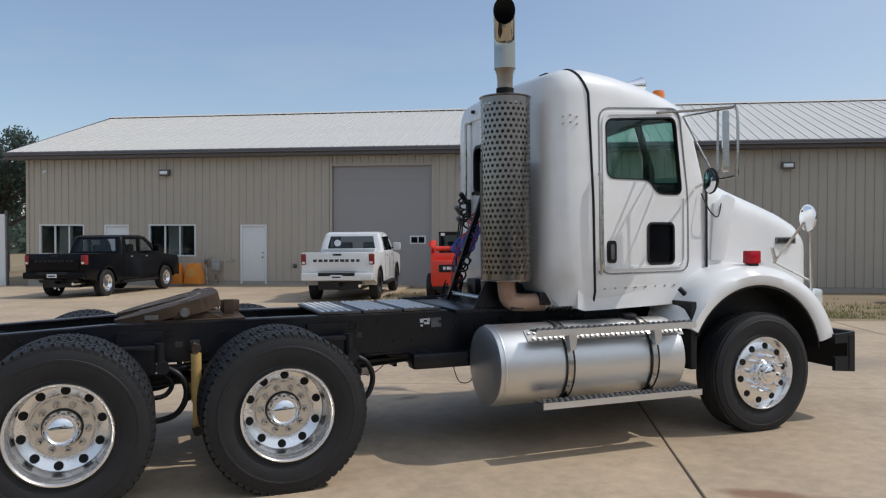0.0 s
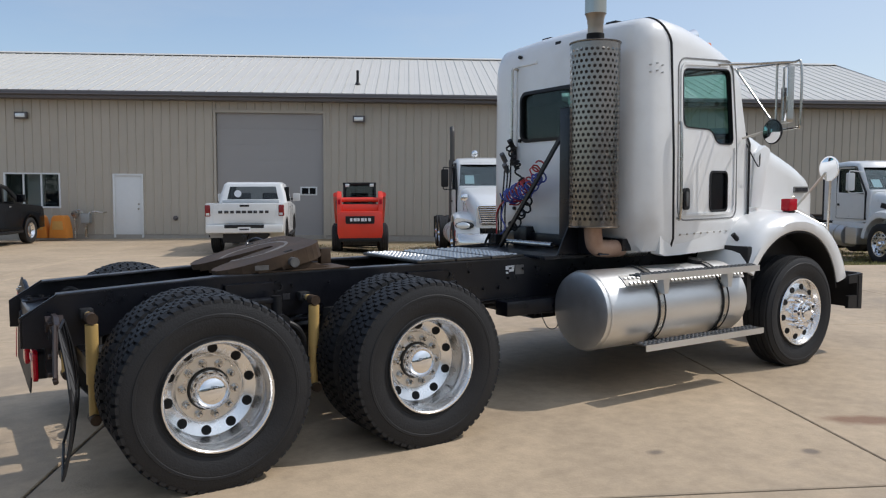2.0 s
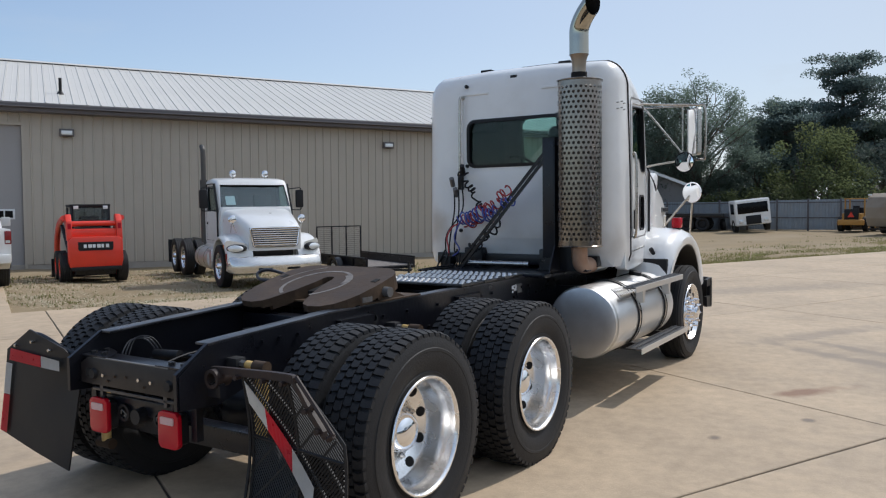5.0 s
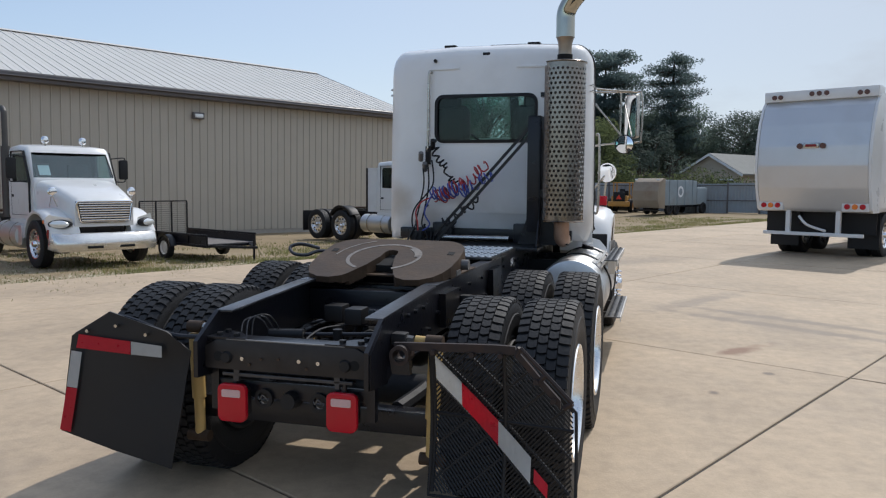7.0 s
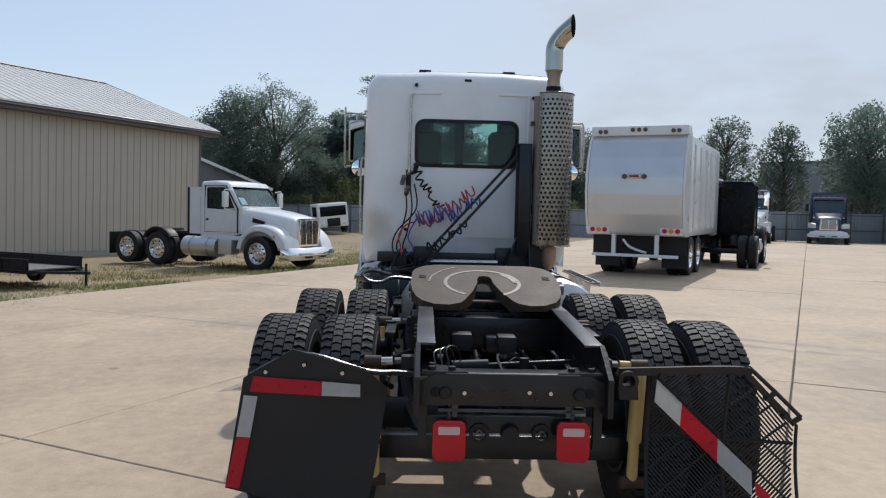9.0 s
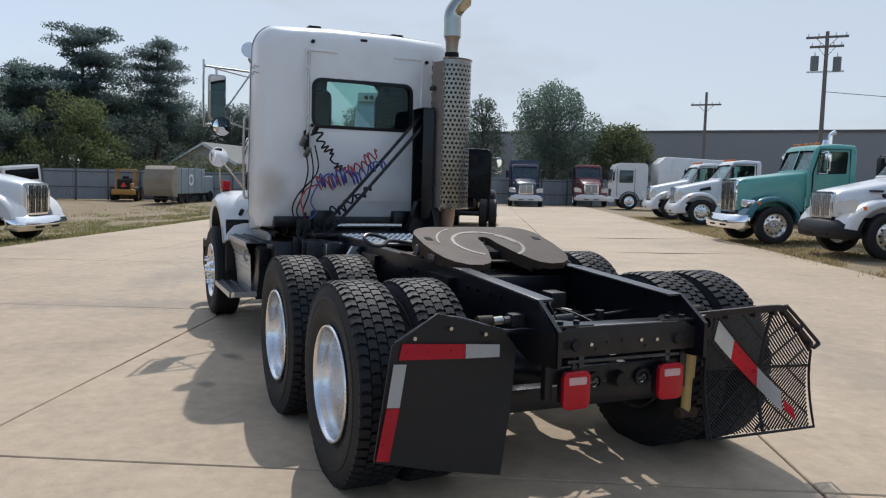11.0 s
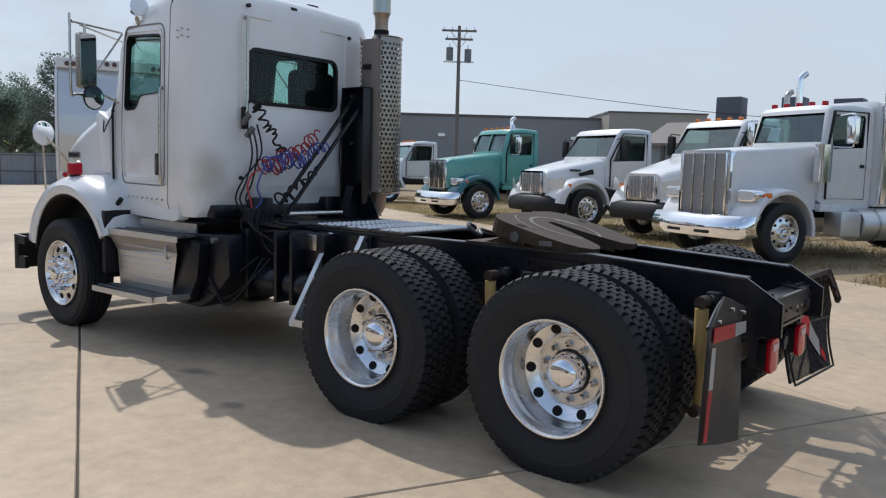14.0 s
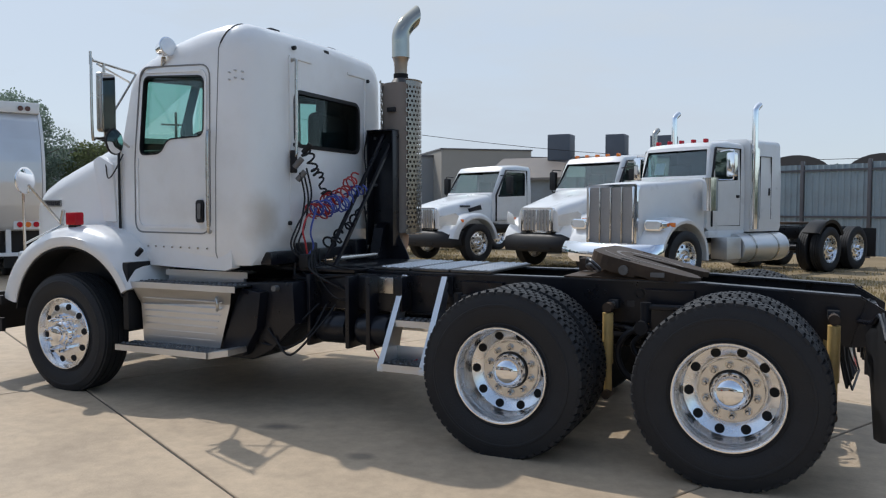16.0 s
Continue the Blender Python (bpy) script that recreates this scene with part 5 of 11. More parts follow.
        part("fifth_wheel_stand", prism([(0.44, 1.058), (1.06, 1.058), (0.92, 1.10), (0.82, 1.15), (0.67, 1.15), (0.55, 1.10)], s * 0.36 - 0.05, s * 0.36 + 0.05), GREASE, T)
        part("pivot_pin", rod((0.737, s * 0.28, 1.125), (0.737, s * 0.495, 1.125), 0.033), STEEL_DULL, fw)
        part("skirt_patch", box(0.47, 0.56, min(s * 0.482, s * 0.488), max(s * 0.482, s * 0.488), 1.085, 1.115), STEEL_DULL, fw)
    part("slide_plate", box(0.50, 1.16, -0.44, 0.44, 1.0585, 1.070, 0.004), GREASE, T)
    part("release_handle", tube(bend([(1.02, 0.22, 1.10), (1.0, 0.42, 1.14), (0.93, 0.60, 1.165), (0.86, 0.68, 1.14), (0.83, 0.76, 1.15), (0.86, 0.80, 1.19), (0.91, 0.74, 1.21), (0.95, 0.62, 1.18)]), 0.012), FLANGE, fw, "dark steel release handle with a loop")
    part("lock_jaw", box(-0.16, 0.04, -0.07, 0.07, -0.075, -0.03, 0.008, m=tilt), SOOT_AND_HOLES, fw)
    part("grease_block", box(1.02, 1.16, -0.05, 0.05, 1.08, 1.17, 0.01), GREASE, T)
    part("grease_block", box(1.02, 1.10, -0.26, -0.20, 1.08, 1.19, 0.01), GREASE, T)
    # deck plates
    for k, (a, b) in enumerate(((1.70, 2.03), (2.045, 2.36), (2.375, 2.69))):
        deck = part("deck_plate", box(a, b, -0.44, 0.44, 1.062, 1.082, 0.004), DIAMOND, T, "worn tread-plate deck")
        bm = bmesh.new()
        for i in range(int((b - a - 0.02) / 0.052)):
            for j in range(16):
                x, y = a + 0.036 + 0.052 * i, -0.405 + 0.054 * j + (0.014 if i % 2 else -0.006)
                merge(lathe([(0.017, 0.0), (0.0165, 0.004), (0.013, 0.009), (0.0105, 0.009), (0.009, 0.002)], 10), bm, Matrix.Translation((x, y, 1.082)) @ Matrix.Rotation(radians(90), 4, "X"))
        part("tread_pattern", bm, TANK_ALU, deck, smooth=0)
    # cab
    xs = [3.385, 3.395, 3.42, 3.47, 3.55, 3.64, 3.72, 3.86, 4.0, 4.3, 4.6, 4.80, 4.86, 4.93, 5.02]
    cab = part("cab", loft([cab_section(x) for x in xs]), WHITE, T, "white cab with a raised extended rear")
    xi = [3.43, 3.47, 3.55, 3.72, 3.86, 4.0, 4.3, 4.6, 4.80, 4.86, 4.96]
    hollow = loft([cab_section(x, 0.042, 1.20) for x in xi])
    cutters = [hollow]
    win_r = round_rect(0.98, 0.435, 0.075, 5, 0.0, 2.262)
    cutters.append(prism(win_r, 3.2, 3.55, None, "yz"))
    door_win = rounded([(3.895, 2.10), (3.885, 2.565), (4.655, 2.632), (4.728, 1.985), (4.44, 1.985), (4.35, 2.098)], 0.075)
    cutters.append(prism(door_win, -1.3, -0.6))
    cutters.append(prism(door_win, 0.6, 1.3))
    peep = [(a, b) for a, b in round_rect(0.295, 0.335, 0.045, 4, 4.475, 1.575)]
    cutters.append(prism(peep, -1.3, -0.6))
    for s in (-1, 1):
        pane = [(s * 0.05, 2.14), (s * 0.70, 2.10), (s * 0.66, 2.58), (s * 0.60, 2.64), (s * 0.05, 2.68)]
        cutters.append(prism(pane, 4.70, 5.3, None, "yz"))
    solid_cut(cab, cutters)

    def side_panel(outline, depth, proud, s, bm=None, steps=1):
        """An outline in x and z laid on the sloping cab side."""
        own = bmesh.new()
        fr = [own.verts.new((x, s * (cab_half_width(x) * (1 - 0.022 * max(0, (z - 1.5) / 1.3)) + proud), z)) for x, z in outline]
        bk = [own.verts.new((x, s * (cab_half_width(x) * (1 - 0.022 * max(0, (z - 1.5) / 1.3)) + proud - depth), z)) for x, z in outline]
        own.faces.new(fr)
        own.faces.new(bk[::-1])
        k = len(outline)
        for i in range(k):
            own.faces.new((fr[i], bk[i], bk[(i + 1) % k], fr[(i + 1) % k]))
        return merge(own, bm)

    def side_strip(line, width, depth, proud, s, closed=True):
        bm = bmesh.new()
        k = len(line)
        for i in range(k if closed else k - 1):
            (x0, z0), (x1, z1) = line[i], line[(i + 1) % k]
            d = Vector((x1 - x0, z1 - z0))
            if d.length < 1e-6:
                continue
            n = Vector((-d.y, d.x)).normalized() * width / 2
            e = d.normalized() * width * 0.25
            side_panel([(x0 + n.x - e.x, z0 + n.y - e.y), (x1 + n.x + e.x, z1 + n.y + e.y), (x1 - n.x + e.x, z1 - n.y + e.y), (x0 - n.x - e.x, z0 - n.y - e.y)], depth, proud, s, bm)
        return bm

    part("rear_window", prism(round_rect(0.98, 0.435, 0.075, 5, 0.0, 2.262), 3.405, 3.41, None, "yz"), GLASS_REAR, cab, "wide dark-tinted rear window")
    ring_o, ring_i = round_rect(1.012, 0.467, 0.09, 5, 0, 2.262), round_rect(0.95, 0.405, 0.062, 5, 0, 2.262)
    bm = loft([[(3.378, y, z) for y, z in ring_o], [(3.374, y, z) for y, z in ring_i], [(3.40, y, z) for y, z in ring_i], [(3.40, y, z) for y, z in ring_o], [(3.378, y, z) for y, z in ring_o]], caps=False)
    part("window_seal", bm, BLACK_PLASTIC, cab, "black rubber window seal")
    # flat rear panel with its raised frame
    part("rear_panel", prism(round_rect(1.16, 0.62, 0.03, 3, -0.02, 1.66), 3.378, 3.388, None, "yz"), WHITE, cab)
    for y in (-0.60, 0.56):
        part("panel_rib", box(3.374, 3.39, y - 0.012, y + 0.012, 1.98, 2.74, 0.004), WHITE, cab)
    for a, b in ((-0.60, -0.30), (0.26, 0.56)):
        part("panel_rib", box(3.374, 3.39, a, b, 2.73, 2.755, 0.004), WHITE, cab)
    for y, z in ((0.0, 2.872),):
        part("marker_lamp", box(3.40, 3.45, y - 0.035, y + 0.035, z - 0.018, z + 0.018, 0.006), BLACK_PLASTIC, cab)
    for y, z in ((0.50, 2.82), (0.50, 2.05), (-0.64, 2.72), (0.58, 1.42), (-0.60, 1.5)):
        part("grommet", rod((3.365, y, z), (3.40, y, z), 0.017), BLACK_PLASTIC, cab)
    for s in (-1, 1):
        # seam strap over the roof
        strap = []
        seam_x = (3.755, 3.755, 3.75, 3.715, 3.70, 3.685, 3.67, 3.655, 3.64, 3.625, 3.615, 3.61, 3.60)
        for k, x in enumerate(seam_x):
            half = cab_section(x)
            p = half[k]
            strap.append((x, s * p[1], p[2]))
        strap.append((3.60, 0, cab_top(3.60) + 0.022))
        part("seam_strip", tube(strap if s < 0 else strap[4:], 0.0115 if s < 0 else 0.007, 8), BLACK_PLASTIC, cab, "black rubber seam strip")
        if s > 0:
            part("seam_gap", tube(strap[:5], 0.0045, 6), DOOR_GAP, cab)
        places = [Matrix.Translation((3.50 + 0.055 * i, s * (cab_half_width(3.50 + 0.055 * i) - 0.013), 2.565 - 0.055 * j + (0.012 if i == 1 else 0))) for i in range(3) for j in range(2)]
        repeat("rivet", rod((0, -0.015, 0), (0, 0.015, 0), 0.007, seg=8), material("grey_rivet", (0.5, 0.5, 0.5), 0.5) if s < 0 else bpy.data.materials["grey_rivet"], cab, places)
        # door
        door_line = rounded([(3.815, 1.34), (3.815, 2.645), (4.705, 2.712), (4.80, 1.98), (4.80, 1.34)], 0.11)
        dr = part("door", side_strip(door_line, 0.012, 0.02, 0.004, s), DOOR_GAP, cab, "white cab door with a notched window")
        part("door_window", side_panel(door_win, 0.006, -0.03, s), GLASS_CAB, dr, "green-tinted door window")
        part("window_trim", side_strip(door_win, 0.010, 0.03, 0.006, s), BLACK_PLASTIC, dr)
        part("door_rib", side_strip(rounded([(3.86, 1.40), (3.855, 2.605), (4.62, 2.665)], 0.09, closed=False), 0.022, 0.02, 0.010, s, False), WHITE, dr)
        part("door_rib", side_strip(rounded([(3.86, 1.40), (3.86, 1.385), (4.75, 1.385), (4.755, 1.95)], 0.09, closed=False), 0.022, 0.02, 0.010, s, False), WHITE, dr)
        part("grab_rail", tube(bend([(3.80, s * 1.015, 1.36), (3.795, s * 1.055, 1.42), (3.79, s * 1.055, 2.06), (3.795, s * 1.02, 2.12)]), 0.012), STEEL, cab, "stainless grab rail")
        part("door_handle", side_panel([(x, z) for x, z in round_rect(0.088, 0.178, 0.03, 4, 3.925, 1.515)], 0.03, 0.020, s), BLACK_PLASTIC, dr, "black door handle")
        part("handle_grip", side_panel([(x, z) for x, z in round_rect(0.036, 0.12, 0.014, 4, 3.918, 1.515)], 0.02, 0.032, s), STEEL_DULL, dr)
        if s < 0:
            part("lower_window", side_panel(peep, 0.006, -0.012, s), BLACK_GLOSS, dr, "small dark lower door window")
            part("window_trim", side_strip(peep, 0.018, 0.03, 0.008, s), BLACK_PLASTIC, dr)
        # sill skirt below the door
        part("cab_skirt", side_panel([(3.60, 1.08), (3.60, 1.22), (3.86, 1.225), (4.36, 1.23), (4.86, 1.24), (5.0, 1.24), (4.86, 1.07), (4.36, 1.065), (3.86, 1.06), (3.66, 1.06)], 0.09, 0.004, s), WHITE, cab)
        repeat("skirt_screw", rod((0, -0.01, 0), (0, 0.01, 0), 0.008, seg=8), STEEL, cab, [Matrix.Translation((3.85 + 0.11 * k, s * cab_half_width(3.85 + 0.11 * k), 1.225)) for k in range(9)])
    # windscreen
    for s in (-1, 1):
        own = bmesh.new()
        vs = [own.verts.new(p) for p in ((4.985, s * 0.04, 2.12), (4.985, s * 0.72, 2.08), (4.86, s * 0.67, 2.60), (4.85, s * 0.60, 2.66), (4.85, s * 0.04, 2.69))]
        own.faces.new(vs)
        bmesh.ops.solidify(own, geom=own.faces[:], thickness=0.005)
        part("windscreen_pane", own, GLASS_CAB, cab)
    # inside
    inside = part("interior_floor", box(3.47, 4.9, -0.78, 0.78, 1.16, 1.20), SEAT, cab, "dark cab interior")
    part("dashboard", box(4.55, 4.92, -0.72, 0.72, 1.75, 2.04, 0.06), SEAT, cab)
    part("rear_lining", box(3.43, 3.44, -0.86, 0.86, 1.25, 2.0), SEAT, cab)
    for s in (-1, 1):
        part("lining", box(3.5, 4.6, min(s * 0.76, s * 0.77), max(s * 0.76, s * 0.77), 1.2, 1.95), SEAT, cab)
        seat = part("seat_back", box(3.62, 3.80, s * 0.48 - 0.25, s * 0.48 + 0.25, 1.65, 2.42, 0.09, seg=3), SEAT, cab, "dark high-backed seat")
        part("headrest", box(3.62, 3.76, s * 0.48 - 0.16, s * 0.48 + 0.16, 2.38, 2.56, 0.06, seg=3), SEAT, seat)
        part("cushion", box(3.70, 4.20, s * 0.48 - 0.26, s * 0.48 + 0.26, 1.55, 1.70, 0.06, seg=3), SEAT, seat)
    part("steering_wheel", lathe([(0.20 + 0.016 * math.cos(a), 0.016 * math.sin(a)) for a in [2 * math.pi * k / 8 for k in range(8)]], 32, closed=True, m=Matrix.Translation((4.42, 0.46, 2.02)) @ Matrix.Rotation(radians(60), 4, "Y") @ Matrix.Rotation(radians(90), 4, "X")), BLACK_PLASTIC, cab)
    # hood
    hood_x = [5.02, 5.2, 5.5, 5.8, 6.05, 6.25, 6.34, 6.37]
    hw = [0.775, 0.745, 0.70, 0.66, 0.625, 0.59, 0.56, 0.53]
    ht = [2.165, 2.11, 2.015, 1.925, 1.845, 1.765, 1.70, 1.64]
    secs = []
    for x, w, t in zip(hood_x, hw, ht):
        half = [(w, 0.98), (w, 1.30), (w, t - 0.22)]
        for k in range(1, 8):
            a = radians(90 * k / 8)
            half.append((w - 0.20 + 0.20 * math.cos(a), t - 0.20 + 0.20 * math.sin(a)))
        half.append(((w - 0.2) * 0.4, t + 0.012))
        secs.append([(x, y, z) for y, z in half] + [(x, -y, z) for y, z in half[::-1]])
    hood = part("hood", loft(secs), WHITE, T, "sloping white hood with flared fenders")
    for s in (-1, 1):
        part("hood_seam", tube([(5.02, s * 0.783, 1.2), (5.02, s * 0.783, 2.0), (5.03, s * 0.74, 2.10), (5.03, s * 0.60, 2.17)], 0.011, 6), BLACK_PLASTIC, hood)
        # air intake blister behind the fender
        part("intake", prism([(5.06, 1.42), (5.22, 1.42), (5.34, 1.96), (5.26, 2.0), (5.10, 1.92)], s * 0.66, s * 0.785, bevel=0.02), WHITE, hood)
        badge = part("side_badge", prism(round_rect(0.235, 0.062, 0.008, 2, 6.03, 1.585), s * 0.615, s * 0.655), material("badge_grey", (0.30, 0.30, 0.29), 0.35, 0.6) if s < 0 else bpy.data.materials["badge_grey"], hood, "grey metal side badge")
        bm = bmesh.new()
        for k in range(8):
            box(5.93 + 0.026 * k, 5.945 + 0.026 * k, min(s * 0.65, s * 0.662), max(s * 0.65, s * 0.662), 1.565, 1.605, bm=bm)
        part("badge_lettering", bm, DARK_BAR, badge)
        # fender: swept round the wheel
        rings = []
        for a in range(14, 153, 6):
            t = radians(a)
            ro = 0.868 + 0.13 * max(0.0, math.cos(t)) ** 2 - 0.05 * max(0.0, -math.cos(t)) ** 1.5 + 0.05 * math.exp(-((a - 126) / 17) ** 2)
            ri = 0.70 + 0.05 * max(0.0, math.cos(t)) ** 2
            yo = 1.135 - 0.05 * max(0.0, math.cos(t)) ** 2
            prof = [(ri, 0.60), (ri, yo - 0.012), (ri + 0.02, yo), (ri + 0.08, yo), (ro - 0.085, yo - 0.012), (ro - 0.04, yo - 0.045), (ro - 0.006, yo - 0.115), (ro + 0.004, yo - 0.20), (ro + 0.014, 0.60)]
            rings.append([(5.27 + r * math.cos(t), s * y, 0.52 + r * math.sin(t)) for r, y in prof])
        fender = part("fender", loft(rings), WHITE, hood, "flared white front fender")
        liner = []
        for a in range(10, 156, 6):
            t = radians(a)
            r = 0.694 + 0.05 * max(0.0, math.cos(t)) ** 2
            yo = 1.118 - 0.05 * max(0.0, math.cos(t)) ** 2
            liner.append([(5.27 + q * math.cos(t), s * y, 0.52 + q * math.sin(t)) for q, y in ((r, 0.52), (r, yo), (r - 0.012, yo), (r - 0.012, 0.52))])
        part("fender_liner", loft(liner), BLACK_PLASTIC, fender, "black wheel-arch liner")
        part("marker_light", box(5.255, 5.375, s * 1.0 - 0.045, s * 1.0 + 0.045, 1.395, 1.505, 0.012), RED_LENS, hood, "red fender marker light")
        part("marker_base", box(5.27, 5.36, s * 1.0 - 0.03, s * 1.0 + 0.03, 1.37, 1.40), BLACK_PLASTIC, hood)
        # hood latch strap and inner skirt
        part("latch", tube(bend([(4.62, s * 0.93, 1.20), (4.68, s * 0.95, 1.13), (4.74, s * 0.96, 1.05)]), 0.022), BLACK_PLASTIC, hood)
        part("splash_apron", box(4.60, 4.66, min(s * 0.55, s * 1.10), max(s * 0.55, s * 1.10), 0.55, 1.10, 0.01), BLACK_PLASTIC, T)
        part("inner_fender", prism([(STEER_X + 0.69 * math.cos(math.pi * k / 24), 0.52 + 0.69 * math.sin(math.pi * k / 24)) for k in range(25)], min(s * 0.795, s * 0.805), max(s * 0.795, s * 0.805)), BLACK_PLASTIC, T)
        part("inner_apron", box(4.7, 6.2, min(s * 0.50, s * 0.52), max(s * 0.50, s * 0.52), 0.75, 1.35), BLACK_PLASTIC, T)
        # head lamp and hood mirror
        lamp = part("headlight", box(6.20, 6.30, s * 0.72 - 0.11, s * 0.72 + 0.11, 0.98, 1.14, 0.03), CLEAR_LENS, hood)
        bm = tube([(5.86, s * 0.68, 1.38), (5.93, s * 0.965, 1.745)], 0.012)
        tube([(6.05, s * 0.93, 1.14), (5.98, s * 0.985, 1.70)], 0.012, bm=bm)
        tube([(6.04, s * 0.935, 1.22), (5.86, s * 0.70, 1.38)], 0.010, bm=bm)
        tube([(5.80, s * 0.72, 1.52), (5.86, s * 0.70, 1.40)], 0.016, bm=bm)
        arm = part("hood_mirror_arm", bm, STEEL, hood, "stainless tripod arm")
        mm = Matrix.Translation((5.94, s * 0.995, 1.785)) @ Matrix.Rotation(radians(s * 14), 4, "Z") @ Matrix.Rotation(radians(90), 4, "Z")
        part("hood_mirror", lathe([(0, -0.06), (0.072, -0.048), (0.114, -0.012), (0.12, 0.0), (0.118, 0.007), (0, 0.007)], 28, m=mm), CHROME, hood, "round chrome hood mirror")
        part("mirror_glass", lathe([(0, 0.020), (0.06, 0.016), (0.106, 0.0085), (0.106, 0.006), (0, 0.006)], 28, m=mm), MIRROR, hood)
        # side mirror with its frame
        ym, xm = (-1.33, 4.77) if s < 0 else (1.185, 4.715)
        turn = Matrix.Translation((xm, ym, 0)) @ Matrix.Rotation(radians(13 if s > 0 else -40), 4, "Z") @ Matrix.Translation((-4.77, -ym, 0))
        mir = part("side_mirror", prism(round_rect(0.18, 0.47, 0.025, 3, ym, 2.375), 4.735, 4.785, None, "yz", m=turn, bevel=0.008), STEEL, T, "tall side mirror in a tube frame")
        part("mirror_glass", prism(round_rect(0.155, 0.44, 0.02, 3, ym, 2.375), 4.730, 4.736, None, "yz", m=turn), MIRROR, mir)
        if s > 0:
            bm = tube(bend([(4.80, 0.80, 2.675), (4.74, 1.19, 2.69), (4.715, 1.29, 2.69), (4.71, 1.315, 2.66), (4.71, 1.315, 2.12), (4.715, 1.28, 2.09), (4.72, 1.19, 2.10)]), 0.011)
            tube([(4.94, 0.72, 2.62), (4.775, 1.20, 2.685)], 0.009, bm=bm)
            tube([(4.715, 1.315, 2.66), (4.715, 1.315, 2.76)], 0.011, bm=bm)
            tube([(4.72, 1.185, 2.60), (4.72, 1.185, 2.69)], 0.011, bm=bm)
            tube([(4.72, 1.185, 2.10), (4.72, 1.185, 2.16)], 0.011, bm=bm)
            tube([(4.76, 0.82, 2.66), (4.79, 1.13, 2.19)], 0.009, bm=bm)
            tube(bend([(4.72, 1.16, 2.10), (4.79, 1.02, 2.12), (4.88, 0.80, 2.06)]), 0.011, bm=bm)
        else:
            bm = tube(bend([(4.42, s * 0.86, 2.655), (4.64, s * 1.08, 2.650), (4.78, s * 1.34, 2.640), (4.785, s * 1.425, 2.60), (4.785, s * 1.425, 2.15), (4.79, s * 1.38, 2.10), (4.80, s * 1.1, 2.085), (4.90, s * 0.80, 2.05)]), 0.011)
            tube([(4.79, s * 1.20, 2.645), (4.79, s * 1.20, 2.10)], 0.010, bm=bm)
            tube([(4.76, s * 0.80, 2.650), (4.80, s * 1.35, 2.640)], 0.009, bm=bm)
            tube([(4.75, s * 0.82, 2.645), (4.70, s * 1.24, 2.14)], 0.009, bm=bm)
        part("mirror_frame", bm, STEEL, mir)
        cm = Matrix.Translation((4.67, s * (1.255 if s < 0 else 1.14), 2.07)) @ Matrix.Rotation(radians(90 + s * 10), 4, "Z")
        part("convex_mirror", lathe([(0, -0.045), (0.06, -0.04), (0.10, -0.012), (0.105, 0), (0.10, 0.006), (0, 0.006)], 28, m=cm), BLACK_PLASTIC, mir)
        part("convex_glass", lathe([(0, 0.022), (0.05, 0.018), (0.094, 0.007), (0.094, 0.005), (0, 0.005)], 28, m=cm), MIRROR, mir)
        part("convex_stem", tube([(4.72, s * (1.255 if s < 0 else 1.14), 2.07), (4.80, s * 1.20, 2.10)], 0.012), BLACK_PLASTIC, mir)
        part("cable", tube(bend([(4.95, s * 0.80, 2.0), (4.99, s * 0.86, 1.85), (5.10, s * 0.83, 1.80), (5.18, s * 0.78, 1.92)]), 0.006, 5), BLACK_PLASTIC, T)
    # grille and bumper
    part("grille", prism(round_rect(0.86, 0.72, 0.06, 4, 0, 1.28), 6.36, 6.40, None, "yz"), CHROME, hood)
    bm = loft([[(6.28, -1.13, z) for z in (0.44, 0.75)] + [(6.34, -1.13, z) for z in (0.75, 0.44)],
               [(6.36, -1.06, z) for z in (0.42, 0.77)] + [(6.42, -1.06, z) for z in (0.77, 0.42)],
               [(6.44, 0, z) for z in (0.42, 0.77)] + [(6.50, 0, z) for z in (0.77, 0.42)],
               [(6.36, 1.06, z) for z in (0.42, 0.77)] + [(6.42, 1.06, z) for z in (0.77, 0.42)],
               [(6.28, 1.13, z) for z in (0.44, 0.75)] + [(6.34, 1.13, z) for z in (0.75, 0.44)]])
    bumper = part("bumper", bm, BLACK_PLASTIC, T, "black steel front bumper")
    for s in (-1, 1):
        part("bumper_end", prism([(6.12, 0.44), (6.35, 0.42), (6.35, 0.77), (6.12, 0.76), (6.12, 0.68), (6.26, 0.68), (6.26, 0.56), (6.12, 0.56)], s * 1.09, s * 1.125), BLACK_PLASTIC, bumper)
    part("front_axle", rod((STEER_X, -0.95, 0.46), (STEER_X, 0.95, 0.46), 0.06), BLACK_FRAME, T)
    part("engine_block", box(4.95, 6.1, -0.38, 0.38, 0.70, 1.5, 0.05), BLACK_FRAME, T)
    part("transmission", rod((4.2, 0, 0.80), (5.0, 0, 0.85), 0.22, seg=16), BLACK_FRAME, T)
    # roof fittings
    for s in (-1, 1):
        part("roof_vent", box(3.62, 3.76, s * 0.42 - 0.06, s * 0.42 + 0.06, 2.985, 3.01, 0.008), BLACK_PLASTIC, cab)
    part("roof_beacon", lathe([(0.055, 0), (0.055, 0.06), (0.045, 0.085), (0, 0.09)], 18, m=Matrix.Translation((4.735, -0.50, 2.835)) @ Matrix.Rotation(radians(90), 4, "X")), AMBER_LENS, cab, "amber roof beacon")
    part("beacon_base", rod((4.735, -0.50, 2.74), (4.735, -0.50, 2.84), 0.06), BLACK_PLASTIC, cab)
